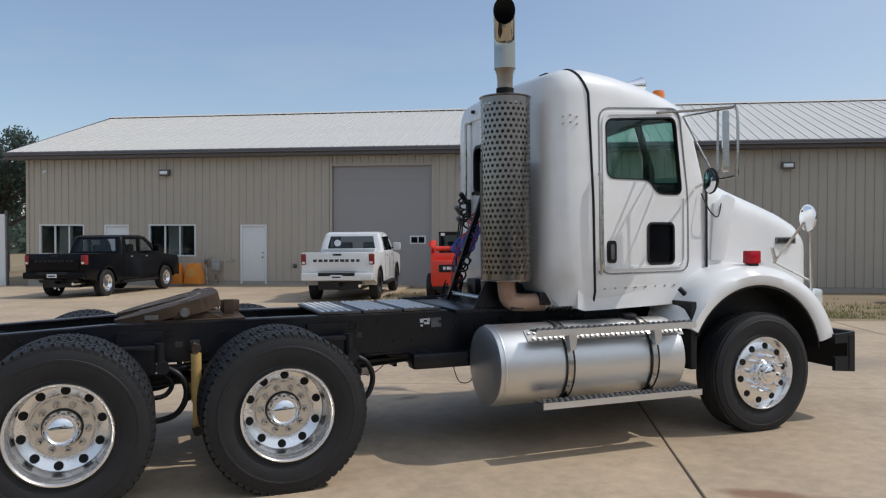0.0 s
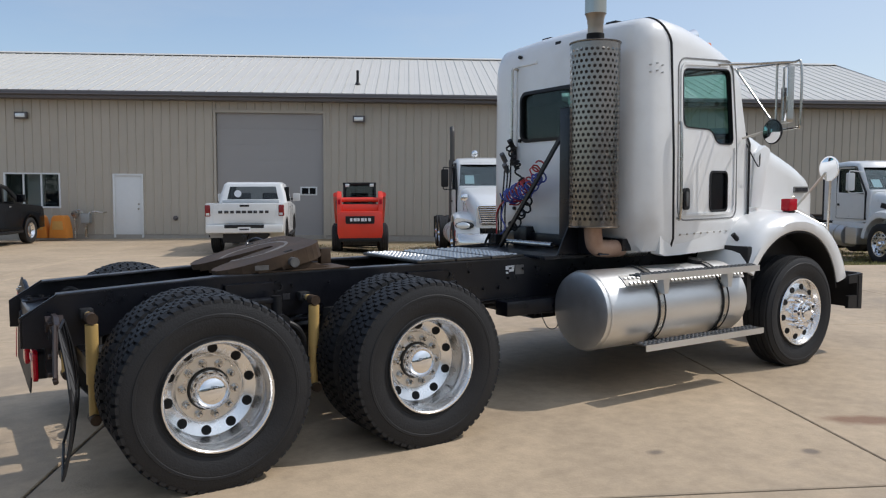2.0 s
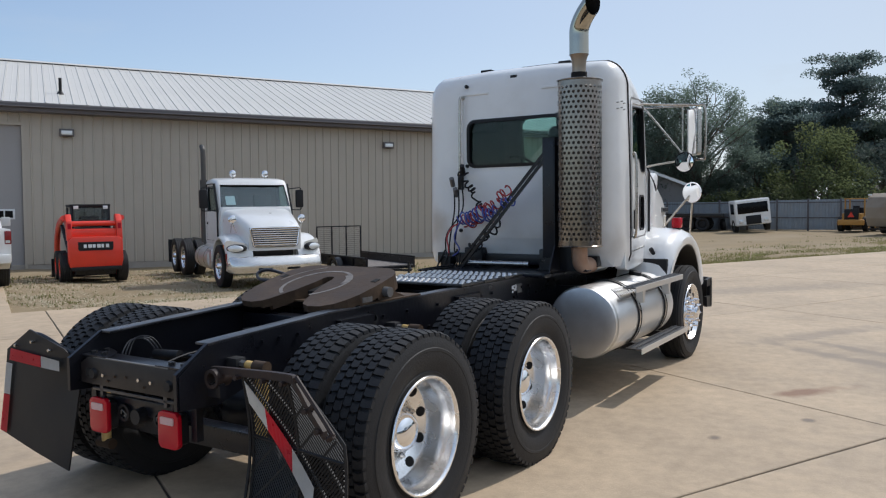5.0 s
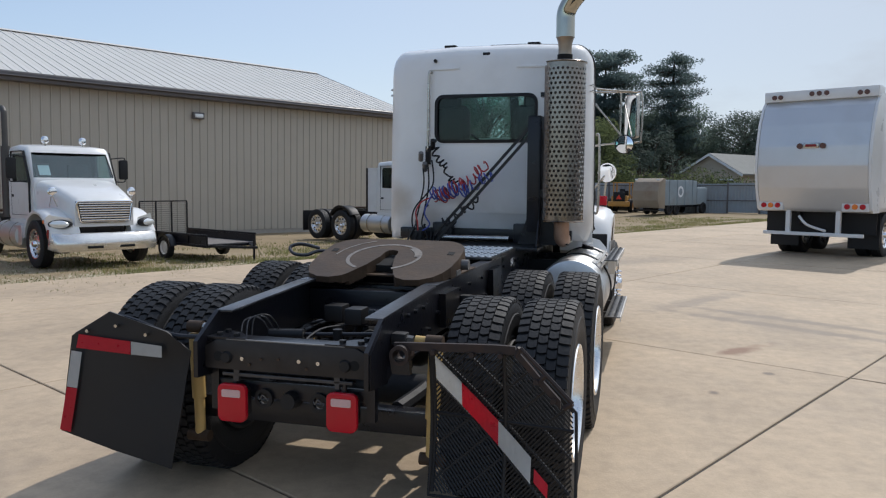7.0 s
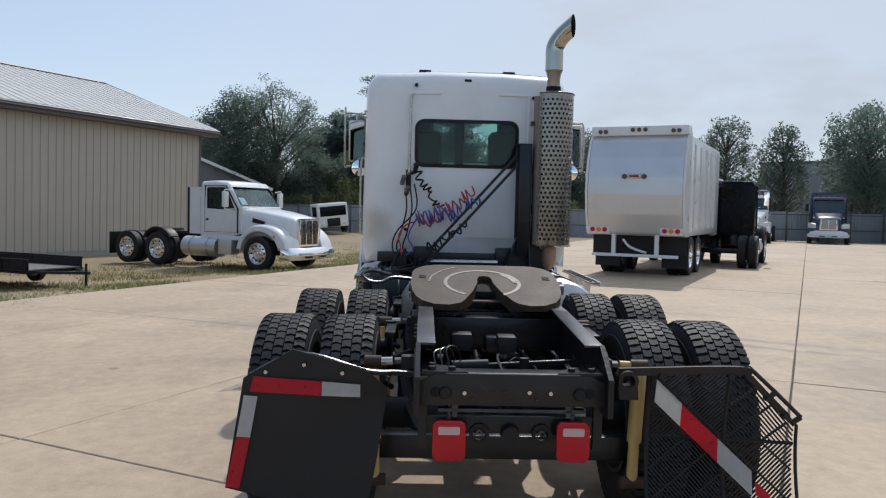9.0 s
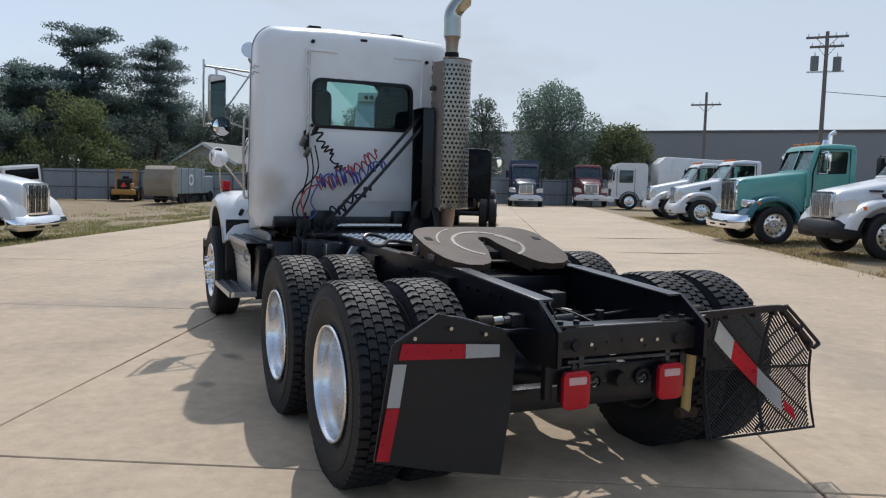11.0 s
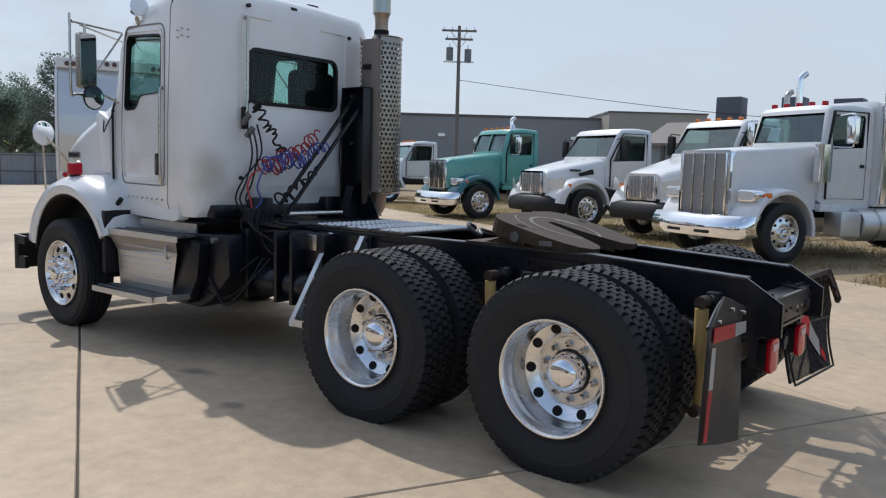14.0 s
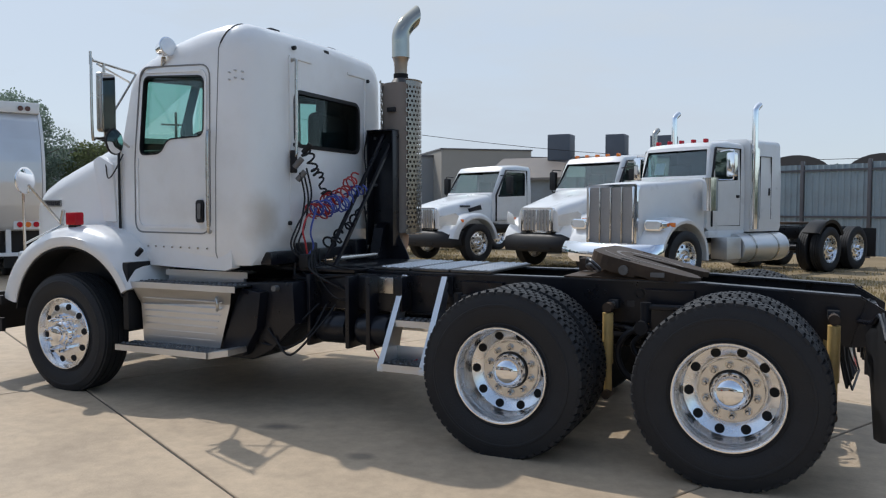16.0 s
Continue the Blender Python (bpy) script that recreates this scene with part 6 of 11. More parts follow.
    horn = part("work_lamp", rod((4.40, 0.90, 2.82), (4.30, 0.92, 2.832), 0.05, 0.080, seg=22), CHROME, cab, "chrome roof work lamp")
    part("lamp_lens", rod((4.305, 0.919, 2.831), (4.29, 0.922, 2.833), 0.073, 0.07, seg=22), CLEAR_LENS, horn)
    part("lamp_post", tube(bend([(4.36, 0.91, 2.75), (4.42, 0.86, 2.70), (4.50, 0.80, 2.68)]), 0.018), STEEL, horn)
    hn = part("roof_horn", tube([(4.36, -0.50, 2.945), (4.44, -0.50, 2.950), (4.52, -0.50, 2.955), (4.555, -0.50, 2.957)], 0.03, 18, radii=[0.020, 0.034, 0.058, 0.072]), CHROME, cab, "chrome roof horn")
    # black disc paints the shade inside the horn
    part("horn_mouth", rod((4.553, -0.50, 2.957), (4.560, -0.50, 2.957), 0.066, seg=18), SOOT_AND_HOLES, hn)
    part("horn_post", rod((4.46, -0.50, 2.80), (4.46, -0.50, 2.93), 0.018), STEEL, cab)
    for y in (-0.30, 0.0, 0.30):
        part("clearance_light", box(4.70, 4.79, y - 0.04, y + 0.04, 2.80, 2.845, 0.012), AMBER_LENS, cab)
    # exhaust stack
    MX, MY = 3.103, -0.785
    # core coloured dark, so the shade behind the guard's holes is painted in
    ex = part("muffler", rod((MX, MY, 1.31), (MX, MY, 2.66), 0.150, seg=32), material("shade_dark_muffler_steel", (0.075, 0.06, 0.05), 0.7, 0.0, vary=0.2, scale=4), T, "exhaust muffler behind a perforated guard")
    guard = bmesh.new()
    R, z0, z1 = 0.192, 1.305, 2.715
    nz, na = 33, 22
    a0, a1 = radians(-228), radians(48)
    dz, da = (z1 - z0) / nz, (a1 - a0) / na

    def gp(a, z, r):
        return (MX + r * math.cos(a), MY + r * math.sin(a), z)
    shell = loft([[(MX + r * math.cos(radians(a)), MY + r * math.sin(radians(a)), z) for a, r in [(42 + 8 * k, 0.176) for k in range(13)] + [(138 - 8 * k, 0.168) for k in range(13)]] for z in (1.31, 2.69)])
    # added lighter sheet that shows the muffler's body on its open side
    part("inner_shield", shell, material("brown_muffler_side", (0.235, 0.195, 0.165), 0.6, 0.1, vary=0.12, scale=4, dirt=(0.17, 0.13, 0.10), dirt_amount=0.4, dirt_scale=3), ex, "plain brown open side of the muffler")
    # each cell is a plate with a round hole
    for i in range(nz):
        for j in range(na):
            off = 0.5 * da if i % 2 else 0.0
            ca, cz = a0 + (j + 0.5) * da + off, z0 + (i + 0.5) * dz
            if i in (0, nz - 1) or (i % 2 and j == na - 1):
                vs = [guard.verts.new(gp(ca + sx * da / 2, cz + sz * dz / 2, R)) for sx, sz in ((-1, -1), (1, -1), (1, 1), (-1, 1))]
                guard.faces.new(vs)
                continue
            outer, inner_ = [], []
            for k in range(8):
                t = radians(45 * k)
                sx, sz = math.cos(t), math.sin(t)
                q = max(abs(sx), abs(sz))
                outer.append(guard.verts.new(gp(ca + sx / q * da / 2, cz + sz / q * dz / 2, R)))
                inner_.append(guard.verts.new(gp(ca + sx * da * 0.31, cz + sz * dz * 0.31, R)))
            for k in range(8):
                guard.faces.new((outer[k], outer[(k + 1) % 8], inner_[(k + 1) % 8], inner_[k]))
    bmesh.ops.remove_doubles(guard, verts=guard.verts[:], dist=0.0006)
    plate = part("heat_guard", guard, GUARD, T, "perforated stainless heat guard", smooth=180)
    plate.data.normals_split_custom_set_from_vertices([Vector((v.co.x - MX, v.co.y - MY, 0)).normalized() for v in plate.data.vertices])
    for z in (1.305, 2.715):
        ring = bmesh.new()
        pts = [gp(a0 + (a1 - a0) * k / 40, z, R + 0.003) for k in range(41)]
        tube(pts, 0.007, 6, ring)
        part("guard_rim", ring, GUARD, ex)
    part("muffler_cap", rod((MX, MY, 2.66), (MX, MY, 2.76), 0.125, 0.06, seg=24), DARK_STACK, ex)
    stack = part("stack_pipe", tube([(MX, MY, 2.72), (MX, MY, 2.79), (MX, MY, 2.86), (MX, MY, 2.875), (MX, MY, 2.89), (MX, MY, 2.955)], 0.06, 24, radii=[0.062, 0.060, 0.060, 0.064, 0.063, 0.083]), HEATED, ex, "heat-stained lower stack")
    part("stack_clamp", rod((MX, MY, 2.735), (MX, MY, 2.79), 0.068, seg=24), SOOT_AND_HOLES, stack)
    tip = bend([(MX, MY, 2.94), (MX, MY, 3.05), (MX, MY, 3.13), (MX - 0.008, MY - 0.016, 3.19), (MX - 0.033, MY - 0.068, 3.265), (MX - 0.075, MY - 0.155, 3.345)], 5)
    for nm, r, mat, label in (("stack_elbow", 0.083, STACK_CHROME, "curved chrome stack tip"), ("stack_bore", 0.078, SOOT_AND_HOLES, "")):
        own = tube(tip, r, 28, caps=False)
        end, face = Vector(tip[-1]), Vector((-0.435, -0.90, 0))
        run = (end - Vector(tip[-2])).normalized()
        for v in own.verts:
            off = v.co - end
            last_ring = abs(off.dot(run)) < 0.004 and off.length < r * 1.1
            if last_ring or off.dot(face) > 0:
                v.co -= run * (off.dot(face) / run.dot(face))
        part(nm, own, mat, stack, label)
    part("exhaust_elbow", tube(bend([(MX, MY, 1.36), (MX, MY, 1.24), (MX + 0.03, MY, 1.15), (MX + 0.13, MY, 1.125), (3.45, -0.76, 1.12)]), 0.07, 20), RUST, ex, "rusty brown exhaust elbow")
    part("flex_pipe", tube([(3.42 + 0.02 * k, -0.76, 1.12) for k in range(14)], 0.07, 20, radii=[0.078 if k % 2 else 0.07 for k in range(14)]), STEEL, ex)
    # bracket behind the cab
    stand = part("stack_bracket", prism([(2.90, 1.05), (3.36, 1.05), (3.35, 1.13), (3.295, 1.32), (3.295, 2.25), (3.02, 2.25), (3.02, 1.30), (2.93, 1.13)], -0.592, -0.578, bevel=0.004), BLACK_FRAME, T, "broad black upright stack bracket")
    for x0, x1 in ((3.02, 3.032), (3.283, 3.295)):
        part("bracket_flange", box(x0, x1, -0.59, -0.475, 1.20, 2.25, 0.003), BLACK_FRAME, stand)
    part("bracket_cap", box(3.02, 3.295, -0.592, -0.475, 2.238, 2.25, 0.003), BLACK_FRAME, stand)
    part("bracket_web", prism([(-0.85, 1.08), (-0.38, 1.08), (-0.475, 1.36), (-0.60, 1.42)], 3.12, 3.22, None, "yz"), BLACK_FRAME, stand)
    repeat("bracket_bolt", rod((0, -0.012, 0), (0, 0.02, 0), 0.013, seg=6), STEEL_DULL, stand, [Matrix.Translation((x, -0.57, z)) for x in (3.06, 3.25) for z in (1.38, 1.75, 2.18)])
    part("bracket_wire", tube(bend([(3.30, -0.50, 2.22), (3.33, -0.50, 2.05), (3.31, -0.49, 1.85), (3.34, -0.50, 1.65), (3.31, -0.49, 1.40), (3.30, -0.48, 1.16)]), 0.007, 6), BLACK_PLASTIC, stand)
    part("guard_bracket", box(3.06, 3.14, -0.70, -0.58, 1.52, 1.58), BLACK_FRAME, stand)
    part("guard_bracket", box(3.06, 3.14, -0.70, -0.58, 2.42, 2.46), BLACK_FRAME, stand)
    for k, (dx, dz) in enumerate(((0.0, 0.0), (-0.06, -0.095))):
        part("brace", box(-0.012, 0.012, -0.013, 0.013, 0, 1.42, m=Matrix.Translation((3.13 + dx, 0.43, 1.14 + dz)) @ (Vector((0.0, -0.955, 1.075))).to_track_quat("Z", "Y").to_matrix().to_4x4()), BLACK_FRAME, stand, "long diagonal brace")
    part("base_plate", box(2.75, 3.5, -0.62, 0.62, 1.045, 1.075, 0.005), BLACK_FRAME, T)
    for s in (-1, 1):
        part("cab_mount", box(3.30, 3.42, s * 0.40 - 0.10, s * 0.40 + 0.10, 1.05, 1.26, 0.02), BLACK_FRAME, T)
    part("cab_beam", box(3.36, 3.46, -0.85, 0.85, 1.10, 1.20, 0.01), BLACK_FRAME, T)
    # air and electric lines
    part("grab_bar", tube(bend([(3.385, 0.54, 2.71), (3.33, 0.545, 2.71), (3.325, 0.55, 2.6), (3.325, 0.555, 2.05), (3.33, 0.56, 1.96), (3.38, 0.56, 1.95)]), 0.013), STEEL, cab, "stainless grab bar")
    glad = part("hose_holder", box(3.33, 3.37, 0.535, 0.585, 1.82, 2.0, 0.008), BLACK_PLASTIC, T, "black hose holder with couplings")
    for k, (y, z) in enumerate(((0.50, 2.02), (0.62, 1.90), (0.58, 1.80))):
        part("glad_hand", rod((3.30, y, z - 0.04), (3.24, y - 0.02, z + 0.03), 0.024, seg=12), STEEL_DULL if k else BLACK_PLASTIC, glad)

    def coil(a, b, radius, turns_, sag):
        a, b = Vector(a), Vector(b)
        d = b - a
        u = d.orthogonal().normalized()
        w = d.normalized().cross(u)
        pts = []
        n = turns_ * 12
        for k in range(n + 1):
            t = k / n
            c = a + d * t + Vector((0, 0, -sag * math.sin(math.pi * t)))
            ang = 2 * math.pi * turns_ * (t + 0.018 * math.sin(23 * t) + 0.012 * math.sin(41 * t + sag * 90))
            c = c + Vector((0.012 * math.sin(19 * t), 0.010 * math.sin(31 * t + 1), 0.020 * math.sin(14 * t + sag * 60)))
            rr = radius * (0.88 + 0.22 * math.sin(5 * t + turns_) + 0.16 * math.sin(37 * t + 2))
            pts.append(c + u * rr * math.cos(ang) + w * rr * math.sin(ang))
        return pts
    part("coiled_hose", tube(coil((3.24, 0.47, 1.50), (3.16, -0.08, 1.80), 0.064, 13, 0.03), 0.0075, 6), RED_HOSE, T, "coiled red air hose")
    part("coiled_hose", tube(coil((3.20, 0.46, 1.55), (3.14, -0.14, 1.72), 0.064, 13, 0.05), 0.0075, 6), BLUE_HOSE, T, "coiled blue air hose")
    part("coiled_cable", tube(coil((3.27, 0.50, 1.98), (3.22, 0.24, 1.62), 0.035, 8, 0.0), 0.009, 6), BLACK_PLASTIC, T, "coiled black electric cable")
    part("coiled_cable", tube(coil((3.16, 0.38, 1.24), (3.10, -0.04, 1.52), 0.04, 7, 0.02), 0.009, 6), BLACK_PLASTIC, T)
    for k, (y, z, yb) in enumerate(((0.54, 1.82, 0.50), (0.59, 1.82, 0.56), (0.50, 1.86, 0.60))):
        bm = tube(bend([(3.27, y, z), (3.24, y - 0.02, 1.62), (3.25, yb + 0.06, 1.40), (3.28, yb + 0.10, 1.24), (3.20, yb + 0.02, 1.12), (3.0, 0.45, 1.0)]), 0.0075, 6)
        part("air_line", bm, BLACK_PLASTIC, T)
    part("air_line", tube(bend([(3.24, 0.48, 1.50), (3.22, 0.58, 1.46), (3.21, 0.64, 1.36), (3.20, 0.62, 1.26), (3.19, 0.61, 1.17)]), 0.0075, 6), RED_HOSE, T)
    part("air_line", tube(bend([(3.17, 0.59, 1.09), (3.14, 0.60, 0.98), (3.08, 0.56, 0.88), (2.96, 0.46, 0.82)]), 0.006, 6), RED_HOSE, T)
    part("air_line", tube(bend([(3.20, 0.46, 1.55), (3.20, 0.55, 1.36), (3.21, 0.50, 1.24), (3.20, 0.58, 1.17)]), 0.0075, 6), BLUE_HOSE, T)
    rng = random.Random(31)
    for k in range(12):
        y0, y1 = rng.uniform(0.42, 0.66), rng.uniform(0.44, 0.62)
        xa, xb = rng.uniform(3.1, 3.3), rng.uniform(2.55, 2.95)
        z0, z1 = rng.uniform(1.08, 1.24), rng.uniform(0.78, 1.02)
        part("air_line", tube(bend([(xa, y0, z0), (xa - 0.05, y0 + rng.uniform(0.0, 0.08), (z0 + z1) / 2 + rng.uniform(-0.08, 0.05)), (xb + 0.15, y1 + 0.05, z1 + rng.uniform(-0.05, 0.05)), (xb, y1 - 0.04, z1)]), rng.choice((0.006, 0.008, 0.011)), 6), BLACK_PLASTIC, T)
    part("air_line", tube(bend([(3.10, 0.50, 1.10), (2.92, 0.60, 1.085), (2.74, 0.64, 1.075), (2.66, 0.58, 1.08), (2.78, 0.50, 1.085), (3.0, 0.48, 1.08)]), 0.009, 6), BLACK_PLASTIC, T, "loose loop of black air line")
    part("cab_pivot", rod((3.10, -0.30, 1.13), (3.10, 0.36, 1.13), 0.022, seg=12), NUT_STEEL, T, "bright steel cross tube")
    part("valve_block", box(3.14, 3.23, 0.56, 0.68, 1.07, 1.18, 0.015), BLACK_PLASTIC, T)
    # fuel tank, right side
    tank = bmesh.new()
    tx0, tx1, ty, tz, tr = 2.86, 4.46, -0.91, 0.672, 0.305
    lathe([(0, tx0 - 0.013), (tr * 0.5, tx0 - 0.011), (tr * 0.88, tx0 - 0.006), (tr * 0.965, tx0), (tr, tx0 + 0.03), (tr, tx1 - 0.03), (tr * 0.965, tx1), (tr * 0.8, tx1 + 0.015), (0, tx1 + 0.03)], 56, tank, m=Matrix.Translation((0, ty, tz)) @ Matrix.Rotation(radians(-90), 4, "Z"))
    tk = part("fuel_tank", tank, TANK_ALU, T, "round brushed aluminium fuel tank", smooth=50)
    part("tank_weld", lathe([(tr + 0.003, -0.006), (tr + 0.005, 0), (tr + 0.003, 0.006)], 56, m=Matrix.Translation((tx0 + 0.035, ty, tz)) @ Matrix.Rotation(radians(-90), 4, "Z")), TANK_ALU, tk)
    for x in (3.42, 4.17):
        band = part("tank_strap", lathe([(tr + 0.002, -0.028), (tr + 0.010, -0.028), (tr + 0.010, 0.028), (tr + 0.002, 0.028)], 56, closed=True, m=Matrix.Translation((x, ty, tz)) @ Matrix.Rotation(radians(-90), 4, "Z")), STEEL, tk, "steel tank strap")
        for d in (-0.03, 0.03):
            part("strap_edge", lathe([(tr + 0.004, -0.006), (tr + 0.013, -0.006), (tr + 0.013, 0.006), (tr + 0.004, 0.006)], 56, closed=True, m=Matrix.Translation((x + d, ty, tz)) @ Matrix.Rotation(radians(-90), 4, "Z")), RUBBER, band)
        part("step_bracket", prism([(x - 0.04, 0.94), (x + 0.04, 0.94), (x + 0.02, 0.80), (x - 0.02, 0.80)], -1.255, -1.19), TANK_ALU, tk)
        part("step_bracket", prism([(-1.24, 0.44), (-1.15, 0.44), (-1.02, 0.44), (-0.90, 0.56), (-0.84, 0.38), (-1.24, 0.38)], x - 0.02, x + 0.02, None, "yz"), BLACK_FRAME, tk)
    part("fuel_cap", rod((4.12, -0.93, 0.97), (4.12, -0.94, 1.01), 0.06, seg=20), BLACK_PLASTIC, tk, "dark filler cap")
    part("tank_bracket", box(3.40, 3.44, -0.90, -0.43, 0.42, 0.92), BLACK_FRAME, T)
    part("tank_bracket", box(4.15, 4.19, -0.90, -0.43, 0.42, 0.92), BLACK_FRAME, T)

    def step_board(name, x0, x1, y0, y1, z, parent, mat=DIAMOND, lip=0.045):
        b = part(name, box(x0, x1, y0, y1, z - 0.012, z, 0.003), mat, parent, "serrated aluminium step")
        part("step_lip", box(x0, x1, y0 - 0.006 if y0 < 0 else y1, y0 if y0 < 0 else y1 + 0.006, z - lip, z + 0.002), TANK_ALU, b)
        holes = bmesh.new()
        teeth = bmesh.new()
        nx = int((x1 - x0) / 0.048)
        for i in range(nx):
            for j in range(2):
                x, y = x0 + 0.03 + 0.048 * i + 0.024 * (j % 2), y0 + (y1 - y0) * (0.30 + 0.42 * j)
                lathe([(0.010, 0), (0.017, 0), (0.0125, 0.010), (0.010, 0.010)], 8, teeth, closed=True, m=Matrix.Translation((x, y, z)) @ Matrix.Rotation(radians(90), 4, "X"))
                # black disc in place of a cut hole's shade
                rod((x, y, z - 0.001), (x, y, z + 0.0015), 0.0105, seg=8, bm=holes)
        tagged(part("step_teeth", teeth, STEEL_DULL, b), kind="stuff")
        tagged(part("step_holes", holes, SOOT_AND_HOLES, b), kind="stuff")
        return b
    step_board("tank_step", 3.10, 4.50, -1.285, -1.175, 0.962, tk)
    step_board("tank_step", 3.13, 4.52, -1.325, -1.185, 0.442, tk)
    # perforated plate between the step and the tank
    bm = bmesh.new()
    for i in range(30):
        for j in range(2):
            x = 3.13 + 0.045 * i + 0.022 * j
            a = radians(52 - 9 * j)
            c = Vector((x, ty - (tr + 0.014) * math.cos(a), tz + (tr + 0.014) * math.sin(a)))
            bmesh.ops.create_cone(bm, cap_ends=True, segments=8, radius1=0.013, radius2=0.011, depth=0.008, matrix=Matrix.Translation(c) @ (Vector((0, -math.cos(a), math.sin(a)))).to_track_quat("Z", "Y").to_matrix().to_4x4())
    grip = part("grip_plate", loft([[(x, ty - (tr + q) * math.cos(radians(a)), tz + (tr + q) * math.sin(radians(a))) for a, q in ((36, 0.002), (42, 0.008), (48, 0.008), (54, 0.008), (60, 0.008), (60, 0.002))] for x in (3.10, 4.48)]), GRIP_ALU, tk)
    part("grip_dimples", bm, TANK_ALU, grip)
    # left steps and battery box
    part("battery_box", prism([(4.62, 0.92), (3.14, 0.98), (3.12, 0.66), (3.34, 0.45), (3.52, 0.36), (4.62, 0.36)], 0.46, 0.88, bevel=0.012), BLACK_FRAME, T, "black step box")
    own = bmesh.new()
    f = [own.verts.new(p) for p in ((4.58, 1.075, 0.90), (3.56, 1.075, 0.93), (3.62, 1.02, 0.80), (3.75, 0.99, 0.45), (4.55, 0.99, 0.45), (4.54, 1.02, 0.76))]
    own.faces.new(f)
    bmesh.ops.solidify(own, geom=own.faces[:], thickness=0.02)
    fc = part("step_face", own, TANK_ALU, T, "embossed aluminium step face", smooth=0)
    bm = bmesh.new()
    for i in range(7):
        z = 0.50 + 0.052 * i
        box(3.80 - 0.02 * i, 4.50, 0.985 + 0.006 * i * 0.9, 0.998 + 0.008 * i, z, z + 0.009, 0.003, bm)
    part("face_ribs", bm, TANK_ALU, fc)
    part("face_handle", tube(bend([(3.74, 1.03, 0.86), (3.72, 1.06, 0.84), (3.71, 1.06, 0.78), (3.74, 1.03, 0.75)]), 0.012), STEEL, fc)
    step_board("cab_step", 3.52, 4.60, 0.86, 1.08, 0.945, T)
    part("upper_riser", box(3.62, 4.40, 0.82, 0.86, 0.94, 1.02, 0.01), TANK_ALU, T)
    step_board("upper_step", 3.58, 4.42, 0.74, 0.86, 1.035, T)
    step_board("cab_step", 3.70, 4.64, 0.98, 1.20, 0.450, T)
    part("step_end", prism([(3.70, 0.45), (3.50, 0.485), (3.50, 0.44), (3.70, 0.40)], 0.98, 1.19), TANK_ALU, T)
    part("step_hanger", prism([(3.545, 0.925), (3.61, 0.80), (3.745, 0.45), (3.54, 0.40), (3.40, 0.62), (3.36, 0.90)], 0.884, 0.985, bevel=0.01), BLACK_FRAME, T)
    for k, (xa, xb, drop) in enumerate(((3.36, 2.98, 0.05), (3.30, 2.90, 0.10), (3.42, 3.05, 0.02))):
        part("cable_loom", tube(bend([(xa, 0.90, 0.62 - 0.06 * k), (xa - 0.12, 0.86, 0.52 - drop), (xb + 0.08, 0.78, 0.58 + 0.05 * k), (xb, 0.66, 0.80)]), 0.009, 8), BLACK_PLASTIC, T, "black cable loom under the cab")
    part("vent_cap", rod((3.28, 0.88, 0.93), (3.28, 0.93, 0.93), 0.022, seg=12), STEEL_DULL, T)
    # catwalk ladder, left side
    lad = part("ladder", prism([(0.435, 1.03), (0.50, 1.03), (0.885, 0.40), (0.885, 0.372), (0.66, 0.372), (0.435, 0.94)], 2.372, 2.384, None, "yz"), TANK_ALU, T, "aluminium frame-mounted step ladder")
    part("ladder_side", prism([(0.435, 1.03), (0.50, 1.03), (0.885, 0.40), (0.885, 0.372), (0.66, 0.372), (0.435, 0.94)], 2.040, 2.052, None, "yz"), TANK_ALU, lad)
    for x in (2.378, 2.046):
        part("side_flange", prism([(0.50, 1.03), (0.508, 1.035), (0.893, 0.405), (0.893, 0.372), (0.885, 0.372), (0.885, 0.40)], x - 0.022, x + 0.022, None, "yz"), TANK_ALU, lad)
        repeat("ladder_bolt", rod((-0.012, 0, 0), (0.012, 0, 0), 0.011, seg=8), BLACK_PLASTIC, lad, [Matrix.Translation((x, 0.465, z)) for z in (1.0, 0.93)])
    step_board("ladder_step", 2.05, 2.376, 0.50, 0.695, 0.715, lad)
    step_board("ladder_step", 2.05, 2.376, 0.64, 0.885, 0.425, lad, lip=0.05)
    part("kick_plate", box(2.052, 2.374, 0.635, 0.645, 0.40, 0.52, 0.002), TANK_ALU, lad)
    part("ladder_bracket", box(2.0, 2.40, 0.431, 0.46, 0.90, 1.03), BLACK_FRAME, T)
    for x0, x1, y, z in ((2.44, 2.70, 0.60, 0.62), (2.80, 3.06, 0.60, 0.62), (2.3, 3.2, -0.2, 0.80)):
        part("air_tank", lathe([(0, x0 - 0.03), (0.07, x0 - 0.022), (0.112, x0), (0.125, x0 + 0.035), (0.125, x1 - 0.035), (0.112, x1), (0.07, x1 + 0.022), (0, x1 + 0.03)], 24, m=Matrix.Translation((0, y, z)) @ Matrix.Rotation(radians(-90), 4, "Z")), BLACK_FRAME, T, "black air tank with domed ends")
    for x in (2.57, 2.75, 3.10):
        part("tank_hanger", box(x - 0.018, x + 0.018, 0.43, 0.735, 0.48, 1.03, 0.008), BLACK_FRAME, T)
    part("chassis_box", box(2.35, 3.35, 0.44, 0.60, 0.76, 1.03, 0.02), BLACK_FRAME, T)
    part("chassis_box", box(2.40, 3.06, -0.60, -0.44, 0.62, 0.74, 0.02), BLACK_FRAME, T)
